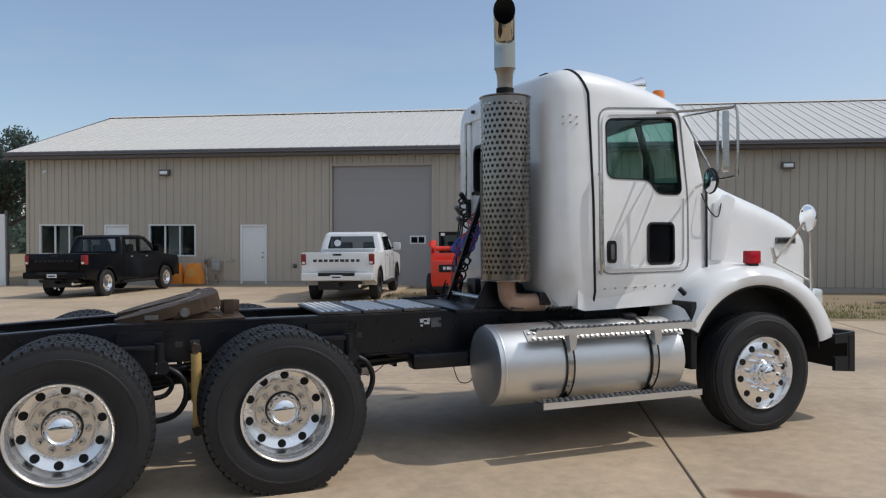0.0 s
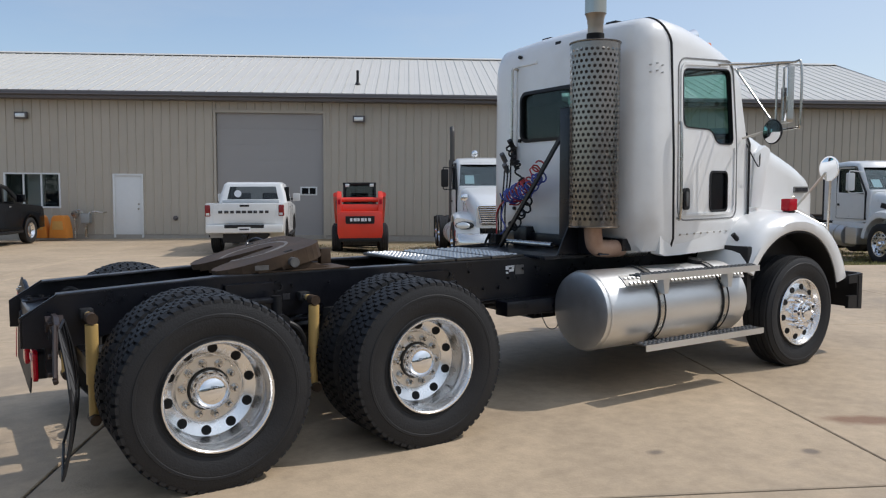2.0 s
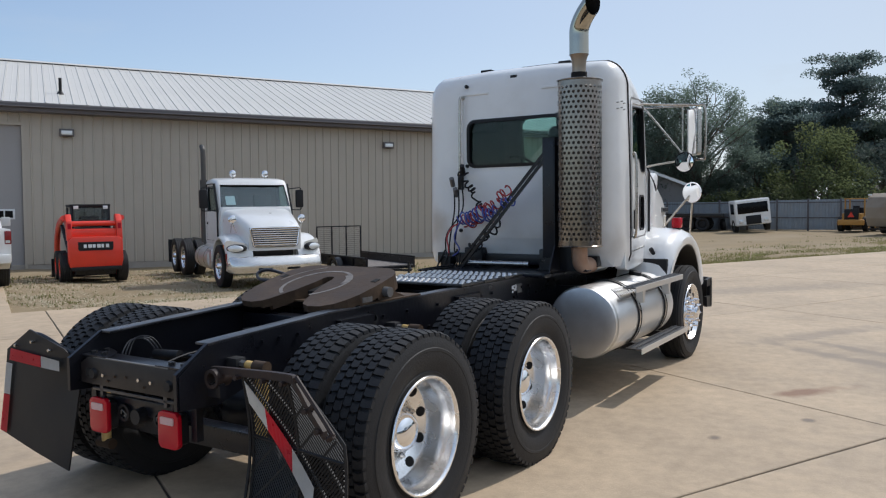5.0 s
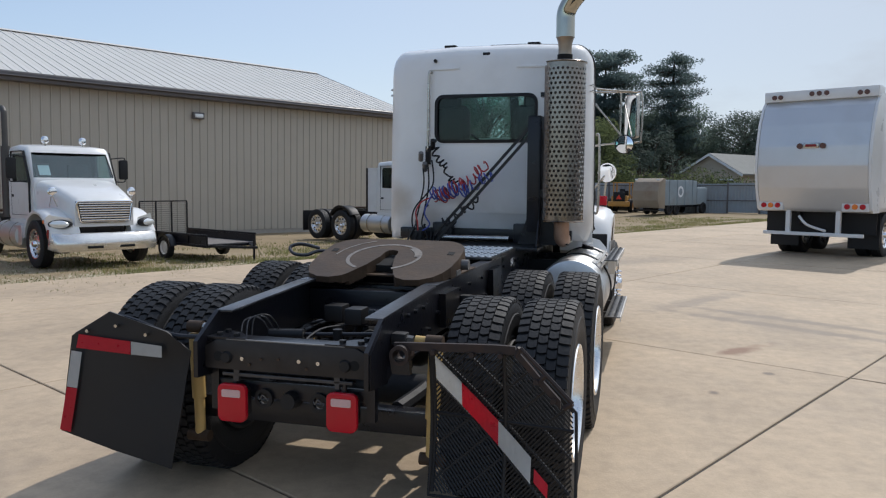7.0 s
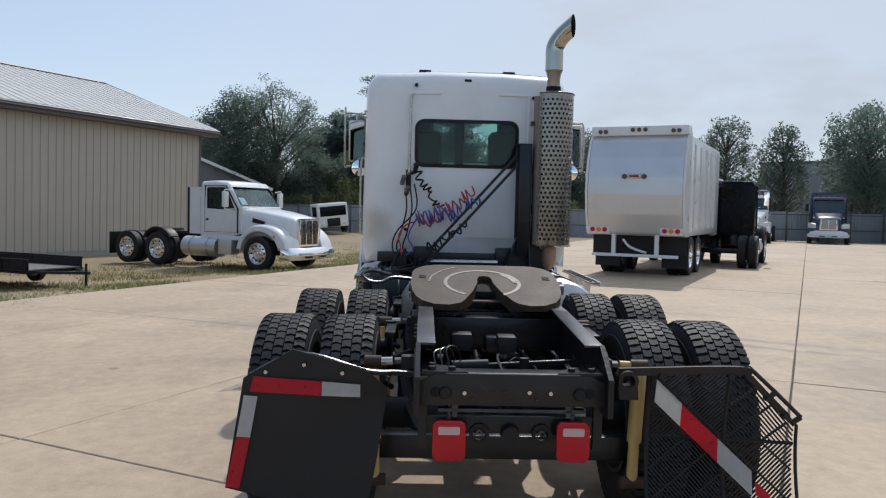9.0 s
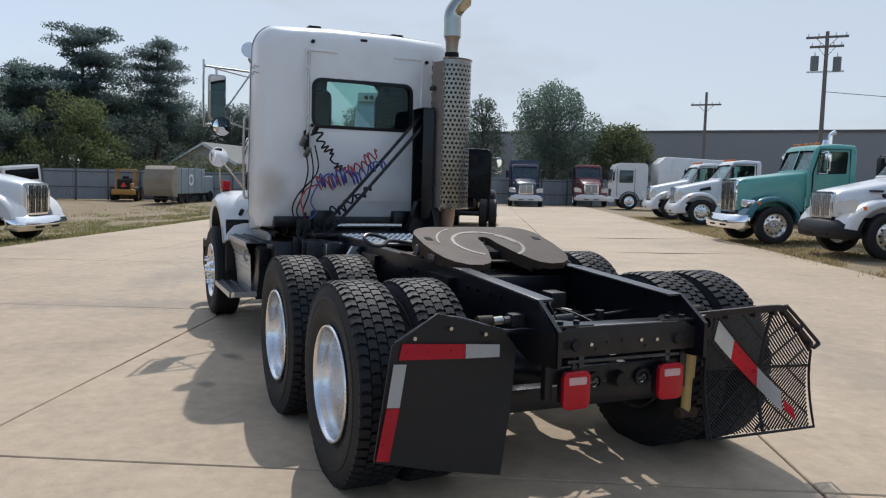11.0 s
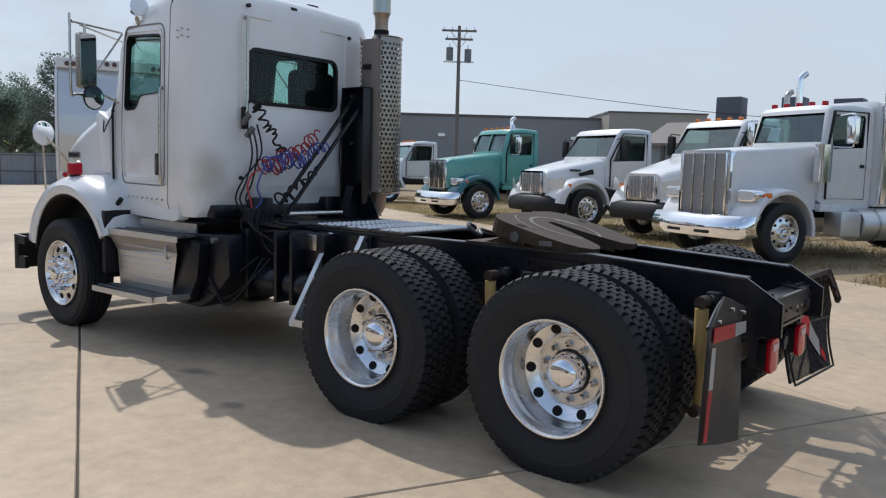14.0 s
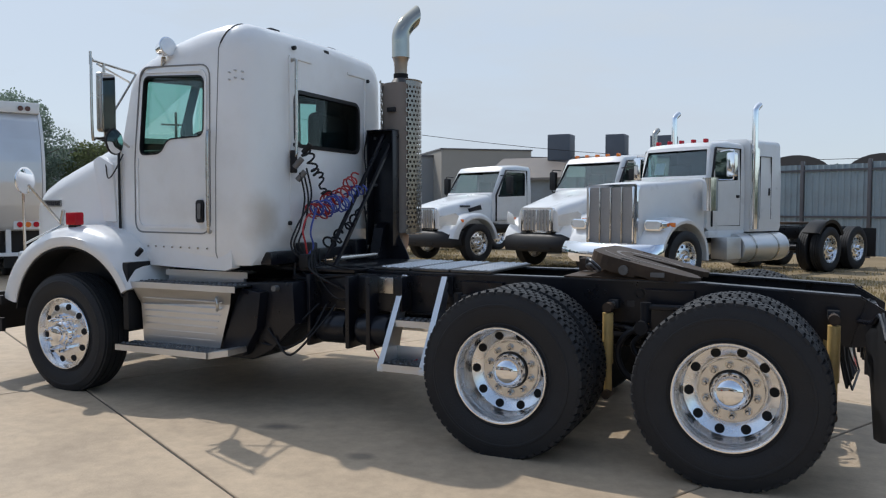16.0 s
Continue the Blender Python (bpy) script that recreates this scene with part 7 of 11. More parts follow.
    for s, x in ((-1, 2.60), (1, 2.46)):
        plate = part("data_plate", box(x + 0.005, x + 0.09, min(s * 0.4315, s * 0.4345), max(s * 0.4315, s * 0.4345), 0.925, 1.0), STEEL_DULL, T, "grey data sticker")
        bits = bmesh.new()
        for dx, dz, w, h in ((-0.09, 0.965, 0.03, 0.03), (-0.055, 0.95, 0.045, 0.02), (-0.07, 0.985, 0.06, 0.012), (-0.085, 0.935, 0.02, 0.015), (-0.03, 0.972, 0.025, 0.028)):
            box(x + dx, x + dx + w, min(s * 0.4315, s * 0.4345), max(s * 0.4315, s * 0.4345), dz, dz + h, bm=bits)
        part("sticker_scraps", bits, PAPER, plate, "torn white sticker scraps")
    part("sidebox", box(2.42, 2.56, 0.60, 0.615, 0.90, 1.02, 0.004), STEEL, T)
    part("dangling_wire", tube(bend([(2.55, 0.68, 0.48), (2.46, 0.70, 0.40), (2.30, 0.70, 0.38), (2.18, 0.68, 0.44)]), 0.005, 5), RED_HOSE, T)
    part("dangling_wire", tube(bend([(2.9, -0.62, 0.65), (2.85, -0.66, 0.52), (2.75, -0.66, 0.52), (2.72, -0.60, 0.65)]), 0.004, 5), BLACK_PLASTIC, T)
    # mud flaps
    def flap(points, name, mat, label):
        own = bmesh.new()
        own.faces.new([own.verts.new(p) for p in points])
        bmesh.ops.poke(own, faces=own.faces[:])
        bmesh.ops.subdivide_edges(own, edges=own.edges[:], cuts=2, use_grid_fill=True)
        bmesh.ops.smooth_vert(own, verts=[v for v in own.verts if not v.is_boundary], factor=0.5, use_axis_x=True, use_axis_y=True, use_axis_z=True)
        bmesh.ops.solidify(own, geom=own.faces[:], thickness=0.010)
        return part(name, own, mat, T, label, smooth=60)
    lf = flap([(-0.70, 0.56, 0.80), (-0.745, 0.66, 0.90), (-0.75, 0.985, 0.985), (-0.765, 1.20, 0.855), (-0.775, 1.275, 0.36), (-0.76, 0.97, 0.28), (-0.75, 0.65, 0.215), (-0.73, 0.60, 0.5)], "mud_flap", FLAP, "black rubber mud flap with reflective tape")

    def on_flap(pts, mat, parent, n=0.0):
        own = bmesh.new()
        own.faces.new([own.verts.new((x - 0.012, y, z)) for x, y, z in pts])
        bmesh.ops.solidify(own, geom=own.faces[:], thickness=0.002)
        part("reflective_tape", own, mat, parent, smooth=0)
    on_flap([(-0.757, 1.155, 0.865), (-0.753, 0.855, 0.845), (-0.754, 0.855, 0.78), (-0.760, 1.17, 0.795)], RED_TAPE, lf)
    on_flap([(-0.753, 0.852, 0.845), (-0.749, 0.68, 0.832), (-0.750, 0.68, 0.775), (-0.754, 0.852, 0.78)], WHITE_TAPE, lf)
    on_flap([(-0.765, 1.195, 0.78), (-0.762, 1.135, 0.775), (-0.768, 1.165, 0.59), (-0.771, 1.225, 0.595)], WHITE_TAPE, lf)
    on_flap([(-0.771, 1.225, 0.592), (-0.768, 1.165, 0.588), (-0.772, 1.21, 0.36), (-0.777, 1.27, 0.37)], RED_TAPE, lf)
    for y, z in ((0.93, 0.92), (0.76, 0.885), (1.10, 0.885)):
        part("flap_bolt", rod((-0.778, y, z), (-0.755, y, z), 0.009, seg=8), STEEL, lf)
    part("flap_hanger", tube(bend([(-0.66, 0.43, 0.86), (-0.67, 0.52, 0.87), (-0.72, 0.66, 0.885), (-0.735, 0.95, 0.96), (-0.75, 1.18, 0.86)]), 0.013), BLACK_FRAME, T, "dark steel mud-flap hanger")
    arm = [(-0.70, -0.50, 0.900), (-0.705, -0.66, 0.908), (-0.735, -1.02, 0.925), (-0.745, -1.075, 0.905), (-0.765, -1.18, 0.80), (-0.775, -1.265, 0.715)]
    hang = part("flap_hanger", loft([[(x - 0.012, y, z - 0.022), (x + 0.012, y, z - 0.022), (x + 0.012, y, z + 0.014), (x - 0.012, y, z + 0.014)] for x, y, z in bend(arm, 5)]), HANGER_BROWN, T, "rusty brown flat-bar flap hanger with a ring end")
    part("hanger_ring", lathe([(0.030, -0.045), (0.046, -0.045), (0.046, 0.045), (0.030, 0.045)], 24, closed=True, m=Matrix.Translation((-0.70, -0.535, 0.862)) @ Matrix.Rotation(radians(90), 4, "Z")), HANGER_BROWN, hang)
    slot = tube([(-0.752, -1.085, 0.935), (-0.768, -1.20, 0.83), (-0.782, -1.315, 0.72)], 0.010, 6)
    for a, b in (((-0.752, -1.085, 0.935), (-0.745, -1.07, 0.90)), ((-0.768, -1.20, 0.83), (-0.766, -1.17, 0.80)), ((-0.782, -1.315, 0.72), (-0.776, -1.28, 0.695))):
        tube([a, b], 0.013, 6, slot)
    part("hanger_end", slot, HANGER_BROWN, hang, "slotted outer edge of the hanger")
    repeat("hanger_bolt", rod((-0.028, 0, 0), (0.012, 0, 0), 0.012, seg=8), HANGER_BROWN, hang, [Matrix.Translation(p) for p in ((-0.715, -0.69, 0.885), (-0.725, -0.87, 0.89), (-0.735, -1.0, 0.895), (-0.765, -1.16, 0.80), (-0.775, -1.235, 0.725))])
    part("bracket_plate", prism([(-0.49, 0.84), (-0.58, 0.84), (-0.585, 0.775), (-0.50, 0.775)], -0.735, -0.70, None, "yz"), BLACK_FRAME, T)
    # the open-weave flap: a rim and rows of slats
    q = [Vector(p) for p in ((-0.665, -0.655, 0.895), (-0.735, -1.08, 0.91), (-0.775, -1.325, 0.665), (-0.785, -1.335, 0.24), (-0.70, -0.66, 0.215))]
    rimline = [a.lerp(b, k / 6) for a, b in zip(q, q[1:] + q[:1]) for k in range(6)]
    meshf = part("mesh_mud_flap", tube([*rimline, q[0]], 0.008, 6), FLAP, T, "open slatted black mud flap with reflective tape")
    U = (q[1] - q[0]).normalized()
    poly = [((p - q[0]).dot(U), p.z) for p in q]

    def inside(a, b):
        ok = False
        k = len(poly)
        for i in range(k):
            (x0, z0), (x1, z1) = poly[i], poly[(i + 1) % k]
            if (z0 > b) != (z1 > b) and a < (x1 - x0) * (b - z0) / (z1 - z0) + x0:
                ok = not ok
        return ok
    slats = bmesh.new()
    mid_a, mid_z = 0.36, 0.58
    for right, upper, slope in ((True, True, -1.1), (True, False, 1.1), (False, True, 1.1), (False, False, -1.1)):
        for i in range(-60, 120):
            run = []
            for k in range(0, 141):
                a = 0.006 * k
                b = 0.0225 * i + slope * a
                keep = a > 0.012 and inside(a, b) and (a >= mid_a) == right and (b >= mid_z) == upper
                if keep:
                    run.append((a, b))
                if run and (not keep or k == 140):
                    if len(run) > 1:
                        p0, p1 = q[0] + U * run[0][0], q[0] + U * run[-1][0]
                        p0.z, p1.z = run[0][1], run[-1][1]
                        tube([p0.lerp(p1, j / 4) for j in range(5)], 0.0046, 4, slats)
                    run = []
    part("slats", slats, FLAP, meshf, "slanting rubber slats")
    bars = bmesh.new()
    for a in (0.012, mid_a):
        zs = [0.01 * k for k in range(20, 95) if inside(a, 0.01 * k)]
        if zs:
            p = q[0] + U * a
            tube([(p.x, p.y, zs[0] + (zs[-1] - zs[0]) * j / 8) for j in range(9)], 0.010, 6, bars)
    p0, p1 = q[0] + U * 0.012, q[0] + U * 0.67
    p0.z = p1.z = mid_z
    tube([p0.lerp(p1, j / 6) for j in range(7)], 0.009, 6, bars)
    for right, upper, slope in ((True, True, 0.9), (True, False, -0.9), (False, True, -0.9), (False, False, 0.9)):
        for i in range(-9, 14):
            run = [(0.012 * k, mid_z + 0.15 * i + slope * (0.012 * k - mid_a)) for k in range(0, 60)]
            run = [(a, b) for a, b in run if inside(a, b) and (a >= mid_a) == right and (b >= mid_z) == upper]
            if len(run) > 2:
                p0, p1 = q[0] + U * run[0][0], q[0] + U * run[-1][0]
                p0.z, p1.z = run[0][1], run[-1][1]
                tube([p0.lerp(p1, j / 5) for j in range(6)], 0.0065, 4, bars)
    part("flap_weave", bars, FLAP, meshf)

    def tape(a0, b0, a1, b1, wd, mat):
        own = bmesh.new()
        rows = []
        for k in range(7):
            a, b = a0 + (a1 - a0) * k / 6, b0 + (b1 - b0) * k / 6
            v = q[0] + U * a + Vector((-0.018, 0, 0))
            rows.append([own.verts.new((v.x, v.y, b + wd)), own.verts.new((v.x, v.y, b - wd))])
        for r0, r1 in zip(rows, rows[1:]):
            own.faces.new((r0[0], r1[0], r1[1], r0[1]))
        bmesh.ops.solidify(own, geom=own.faces[:], thickness=0.002)
        part("reflective_tape", own, mat, meshf, smooth=0)
    tape(0.03, 0.805, 0.155, 0.69, 0.056, WHITE_TAPE)
    tape(0.155, 0.69, 0.33, 0.53, 0.056, RED_TAPE)
    tape(0.33, 0.53, 0.485, 0.387, 0.056, WHITE_TAPE)
    tape(0.50, 0.37, 0.565, 0.312, 0.030, RED_TAPE)
    # the flap hangs bowed towards the wheel
    for ob in (meshf, *meshf.children):
        for v in ob.data.vertices:
            v.co.x += 0.06 * math.sin(math.pi * min(1, max(0, (v.co.z - 0.18) / 0.72)))
    return T


tractor = build_tractor()


# ---- other vehicles ----
BG = {}


def bg_wheel(parent, x, y, z, R=0.51, rim_mat=None, dual=False, width=0.27, holes=10, hub=True, label=""):
    key = (R, width)
    if key not in BG:
        h, ri = width / 2, R * 0.60
        prof = [(ri - 0.01, -h * 0.6), (ri + 0.02, -h * 0.86), (ri + 0.08, -h), (R - 0.06, -h * 0.98), (R - 0.012, -h * 0.86)]
        for k in range(4):
            a = -0.8 + 0.4 * k
            prof += [(R, a * h), (R, (a + 0.32) * h), (R - 0.014, (a + 0.34) * h), (R - 0.014, (a + 0.38) * h)]
        prof += [(R, 0.8 * h), (R - 0.012, h * 0.86), (R - 0.06, h * 0.98), (ri + 0.08, h), (ri + 0.02, h * 0.86), (ri - 0.01, h * 0.6)]
        t = finish("tyre", lathe(prof, 40), RUBBER)
        r = finish("wheel", lathe([(ri + 0.012, -h * 0.86), (ri - 0.006, -h * 0.84), (ri - 0.03, -h * 0.4), (ri * 0.78, -h * 0.52), (ri * 0.50, -h * 0.60), (ri * 0.46, -h * 0.5), (0, -h * 0.5), (0, h * 0.2), (ri - 0.02, h * 0.2), (ri, h * 0.8)], 36), ALU)
        # black disc for the shade of an opening not cut in the rim
        hd = finish("hand_hole", lathe([(0, -0.006), (R * 0.052, -0.006), (R * 0.052, 0), (0, 0)], 10), SOOT_AND_HOLES)
        hb = finish("hub_cap", lathe([(0, -0.10), (0.05, -0.095), (0.075, -0.06), (0.085, 0.0), (0, 0.0)], 18), CHROME)
        BG[key] = (t, r, hd, hb)
        for o in BG[key]:
            scene.collection.objects.unlink(o)
    t, r, hd, hb = BG[key]
    m = Matrix.Translation((x, y, z)) @ Matrix.Rotation(math.pi if y > 0 else 0, 4, "Z")
    if rim_mat is not None and rim_mat is not ALU:
        k2 = (key, rim_mat.name)
        if k2 not in BG:
            me = r.data.copy()
            me.materials.clear()
            me.materials.append(rim_mat)
            BG[k2] = me
        w = new("wheel", BG[k2])
        w.parent = parent
        w.matrix_basis = m
    else:
        w = share("wheel", r, parent, m)
    share("tyre", t, w, Matrix.Identity(4))
    ri, h = R * 0.60, width / 2
    for k in range(holes):
        a = 2 * math.pi * k / holes
        share("hand_hole", hd, w, Matrix.Translation((ri * 0.74 * math.cos(a), -h * 0.52 - 0.004, ri * 0.74 * math.sin(a))))
    if hub:
        share("hub_cap", hb, w, Matrix.Translation((0, -h * 0.5, 0)))
    if dual:
        w2 = share("wheel", r, parent, m @ Matrix.Translation((0, width * 1.18, 0)))
        share("tyre", t, w2, Matrix.Identity(4))
    return w


def arch(cx, cz, ri, ro, y0, y1, a0, a1, front=0.0):
    """A fender swept round a wheel, from y0 inside to y1 outside."""
    s = 1 if y1 > 0 else -1
    rings = []
    for k in range(15):
        t = radians(a0 + (a1 - a0) * k / 14)
        o = ro + front * max(0.0, math.cos(t)) ** 2
        i = ri + 0.5 * front * max(0.0, math.cos(t)) ** 2
        Y = abs(y1)
        prof = [(i, abs(y0)), (i, Y - 0.01), (i + 0.015, Y), (i + 0.06, Y), (o - 0.06, Y - 0.015), (o - 0.015, Y - 0.07), (o, Y - 0.16), (o + 0.01, abs(y0))]
        rings.append([(cx + r * math.cos(t), s * y, cz + r * math.sin(t)) for r, y in prof])
    return loft(rings)


def conv_truck(name, m, label, P, category="semi truck", group=""):
    """A conventional lorry: x forward from the front axle, y to its left, z up from the ground."""
    T = thing(name, m, label, category, group)
    paint, gx, cx, rx = P["paint"], P["grille_x"], P["cowl_x"], P["cab_rear"]
    cw, roof, floor = P.get("cab_w", 0.98), P["roof"], P.get("floor", 0.95)
    fw, hr, hf, wf = P.get("fender_w", 1.16), P["hood_rear"], P["hood_front"], P["hood_w"]
    R = P.get("R", 0.51)
    for s in (-1, 1):
        bg_wheel(T, 0, s * 1.03, R - 0.01, R, P.get("rim", ALU))
    for x in P["axles"]:
        for s in (-1, 1):
            bg_wheel(T, x, s * 1.06, R - 0.01, R, P.get("rim", ALU), dual=True)
        part("axle", rod((x, -0.9, R), (x, 0.9, R), 0.08), BLACK_FRAME, T)
    for s in (-1, 1):
        part("frame_rail", box(P["frame_end"], gx - 0.1, s * 0.43 - 0.04, s * 0.43 + 0.04, 0.72, 1.0, 0.01), BLACK_FRAME, T)
    part("front_axle", rod((0, -0.95, R - 0.05), (0, 0.95, R - 0.05), 0.06), BLACK_FRAME, T)
    part("engine_bay", box(cx, gx - 0.12, -0.42, 0.42, 0.62, 1.3, 0.03), BLACK_FRAME, T)
    # hood
    xs = [cx, cx + 0.35 * (gx - cx), cx + 0.7 * (gx - cx), gx - 0.10, gx]
    secs = []
    for i, x in enumerate(xs):
        t = (x - cx) / (gx - cx)
        w = P.get("hood_wr", cw - 0.04) * (1 - t) + wf * t
        top = hr * (1 - t ** P.get("hood_pow", 1.0)) + hf * t ** P.get("hood_pow", 1.0)
        if i == len(xs) - 1:
            w, top = w - 0.03, top - 0.05
        r = P.get("hood_round", 0.16)
        half = [(w, 0.88), (w, 1.2), (w, top - r * 1.05)]
        for k in range(1, 6):
            a = radians(90 * k / 6)
            half.append((w - r + r * math.cos(a), top - r + r * math.sin(a)))
        half.append(((w - r) * 0.4, top + 0.02))
        secs.append([(x, y, z) for y, z in half] + [(x, -y, z) for y, z in half[::-1]])
    hood = part("hood", loft(secs), paint, T)
    for s in (-1, 1):
        part("fender", arch(0, R, R + 0.13, R + P.get("fender_h", 0.30), s * 0.55, s * fw, P.get("fa0", 8), P.get("fa1", 172), P.get("fender_front", 0.1)), P.get("fender_paint", paint), hood)
        part("wheel_well", box(-0.62, 0.62, min(s * 0.42, s * 0.46), max(s * 0.42, s * 0.46), 0.5, 1.25), BLACK_PLASTIC, T)
    # grille
    gw, g0, g1 = P["grille"]
    if P.get("grille_style", "v") == "v":
        sur = part("grille", prism(round_rect(2 * gw, g1 - g0, 0.06, 4, 0, (g0 + g1) / 2), gx - 0.04, gx + 0.045, None, "yz"), CHROME, hood, "chrome grille shell")
        part("grille_back", prism(round_rect(2 * gw - 0.12, g1 - g0 - 0.12, 0.03, 3, 0, (g0 + g1) / 2), gx + 0.04, gx + 0.05, None, "yz"), P.get("grille_fill", BLACK_PLASTIC), sur)
        n = P.get("bars", 11)
        for k in range(n):
            y = -gw + 0.08 + (2 * gw - 0.16) * k / (n - 1)
            wide = 0.014 if (k % 4 == 0 or n < 8) else 0.007
            part("grille_bar", box(gx + 0.045, gx + 0.065, y - wide, y + wide, g0 + 0.05, g1 - 0.05, 0.002), CHROME if k % 4 == 0 else STEEL, sur)
    else:
        out = [(-gw, g1), (gw, g1), (gw * 0.88, g0), (-gw * 0.88, g0)]
        sur = part("grille", prism(out, gx - 0.05, gx + 0.03, None, "yz"), BLACK_PLASTIC, hood, "slatted grille")
        part("grille_surround", tube([(gx + 0.03, y, z) for y, z in rounded(out, 0.05)] + [(gx + 0.03, *rounded(out, 0.05)[0])], 0.022, 8), CHROME, sur, "chrome grille surround")
        n = P.get("bars", 9)
        for k in range(n):
            z = g0 + 0.04 + (g1 - g0 - 0.08) * k / (n - 1)
            w = gw * (0.88 + 0.12 * (z - g0) / (g1 - g0)) - 0.03
            part("grille_bar", box(gx + 0.03, gx + 0.05, -w, w, z - 0.012, z + 0.012, 0.003), CHROME, sur)
    if P.get("side_vent"):
        for s in (-1, 1):
            x0 = cx + 0.30
            w = P.get("hood_wr", cw - 0.04) * 0.75 + wf * 0.25
            part("hood_vent", prism([(x0, hr - 0.40), (x0 + 0.42, hr - 0.46), (x0 + 0.46, hr - 0.38), (x0 + 0.05, hr - 0.27)], s * (w - 0.16), s * (w + 0.02)), BLACK_PLASTIC, hood, "black hood-side vent")
    # bumper
    bx, b0, b1 = P["bumper"]
    rows = []
    for y, back, low in ((-fw, 0.40, 0.05), (-fw + 0.03, 0.26, 0.02), (-fw + 0.12, 0.11, 0.0), (-0.4, 0.03, 0.0), (0.0, 0.02, 0.0), (0.4, 0.03, 0.0), (fw - 0.12, 0.11, 0.0), (fw - 0.03, 0.26, 0.02), (fw, 0.40, 0.05)):
        front = [(bx - back - 0.075 * (2 * k / 6 - 0.8) ** 2, y, b0 + low + (b1 - b0 - low) * k / 6) for k in range(7)]
        rows.append(front + [(x - 0.05, y, z) for x, y, z in front[::-1]])
    bm = loft(rows)
    bump = part("bumper", bm, P.get("bumper_mat", CHROME), T, smooth=60)
    for s in (-1, 1):
        # black bar paints the shade of an uncut slot
        part("bumper_slot", box(bx - 0.09, bx - 0.028, s * 0.34 - 0.16, s * 0.34 + 0.16, b0 + 0.06, b0 + 0.11), SOOT_AND_HOLES, bump)
    # headlights
    for s in (-1, 1):
        if P.get("lamps", "pod") == "pod":
            y = s * (wf + 0.26)
            lamp = part("headlight", prism(round_rect(0.40, 0.20, 0.07, 4, y, P.get("lamp_z", 1.12)), gx - 0.28, gx - 0.05, None, "yz", bevel=0.015), CHROME, hood, "chrome headlight pod")
            part("lens", prism(round_rect(0.32, 0.14, 0.05, 4, y, P.get("lamp_z", 1.12)), gx - 0.05, gx - 0.035, None, "yz"), CLEAR_LENS, lamp)
        else:
            z = P.get("lamp_z", 1.0)
            own = bmesh.new()
            lx = P.get("lamp_x", gx - 0.16)
            k = P.get("lamp_size", 1.0)
            pts = [(lx + 0.05, s * (wf + 0.02), z - 0.10 * k), (lx + 0.08, s * (wf + 0.04), z + 0.08 * k), (lx - 0.12, s * (fw - 0.05), z + 0.16 * k), (lx - 0.20, s * (fw + 0.005), z + 0.10 * k), (lx - 0.12, s * (fw - 0.02), z - 0.07 * k)]
            own.faces.new([own.verts.new(p) for p in pts])
            bmesh.ops.solidify(own, geom=own.faces[:], thickness=0.05)
            lamp = part("headlight", own, CLEAR_LENS, hood)
        part("turn_lamp", box(gx - 0.36, gx - 0.30, s * (fw - 0.04) - 0.05, s * (fw - 0.04) + 0.05, P.get("lamp_z", 1.0) - 0.03, P.get("lamp_z", 1.0) + 0.05, 0.01), AMBER_LENS, hood)
    for s in (-1, 1) if P.get("eye_lamps") else ():
        eye = Matrix.Translation((0.79, s * 0.90, 0.95)) @ Matrix.Rotation(radians(-90 + s * 30), 4, "Z")
        bowl = part("headlight_bowl", lathe([(0, 0.15), (0.10, 0.14), (0.15, 0.10), (0.165, 0.0), (0.15, -0.02), (0, -0.02)], 24, m=eye @ Matrix.Diagonal((1.45, 1, 0.62, 1))), BLACK_PLASTIC, hood, "black headlight surround")
        part("headlight", lathe([(0, 0.175), (0.06, 0.17), (0.11, 0.155), (0.13, 0.12), (0, 0.11)], 24, m=eye @ Matrix.Diagonal((1.45, 1, 0.62, 1))), CLEAR_LENS, bowl, "oval clear headlight")
        part("corner_marker", box(0.72, 0.80, min(s * 1.05, s * 1.155), max(s * 1.05, s * 1.155), 0.66, 0.84, 0.02), DIM_LENS, hood)
        at = Matrix.Translation((0.30, s * 0.86, 1.62)) @ Matrix.Rotation(radians(90), 4, "Z")
        hm = part("hood_mirror", lathe([(0, -0.05), (0.08, -0.035), (0.10, 0.0), (0, 0.005)], 20, m=at), CHROME, hood, "round hood mirror")
        part("mirror_stalk", tube([(0.30, s * 0.86, 1.54), (0.34, s * 0.78, 1.30)], 0.012), STEEL, hm)
        part("mirror_stalk", tube([(0.30, s * 0.88, 1.54), (0.12, s * 0.86, 1.30)], 0.012), STEEL, hm)
    # cab
    wt, wx = roof - 0.12, P.get("screen_lean", 0.32)
    stations = [(rx, floor + 0.04, roof - 0.10, cw - 0.05), (rx + 0.05, floor, roof - 0.02, cw), (rx + 0.5 * (cx - wx - rx), floor, roof + 0.01, cw), (cx - wx - 0.04, floor, roof - 0.04, cw - 0.02), (cx - wx + 0.05, floor, wt, cw - 0.03), (cx, floor + 0.1, hr + 0.02, cw - 0.04)]

    def sect(x, z0, z1, w, ins=0.0):
        w, z0, z1 = w - ins, z0 + ins, z1 - ins
        r = 0.13
        half = [(w * 0.97, z0), (w, z0 + 0.1), (w, z0 + (z1 - z0) * 0.55), (w * 0.965, z1 - r)]
        for k in range(1, 5):
            a = radians(90 * k / 5)
            half.append((w * 0.965 - r + r * math.cos(a), z1 - r + r * math.sin(a)))
        half.append(((w - r) * 0.5, z1 + 0.012))
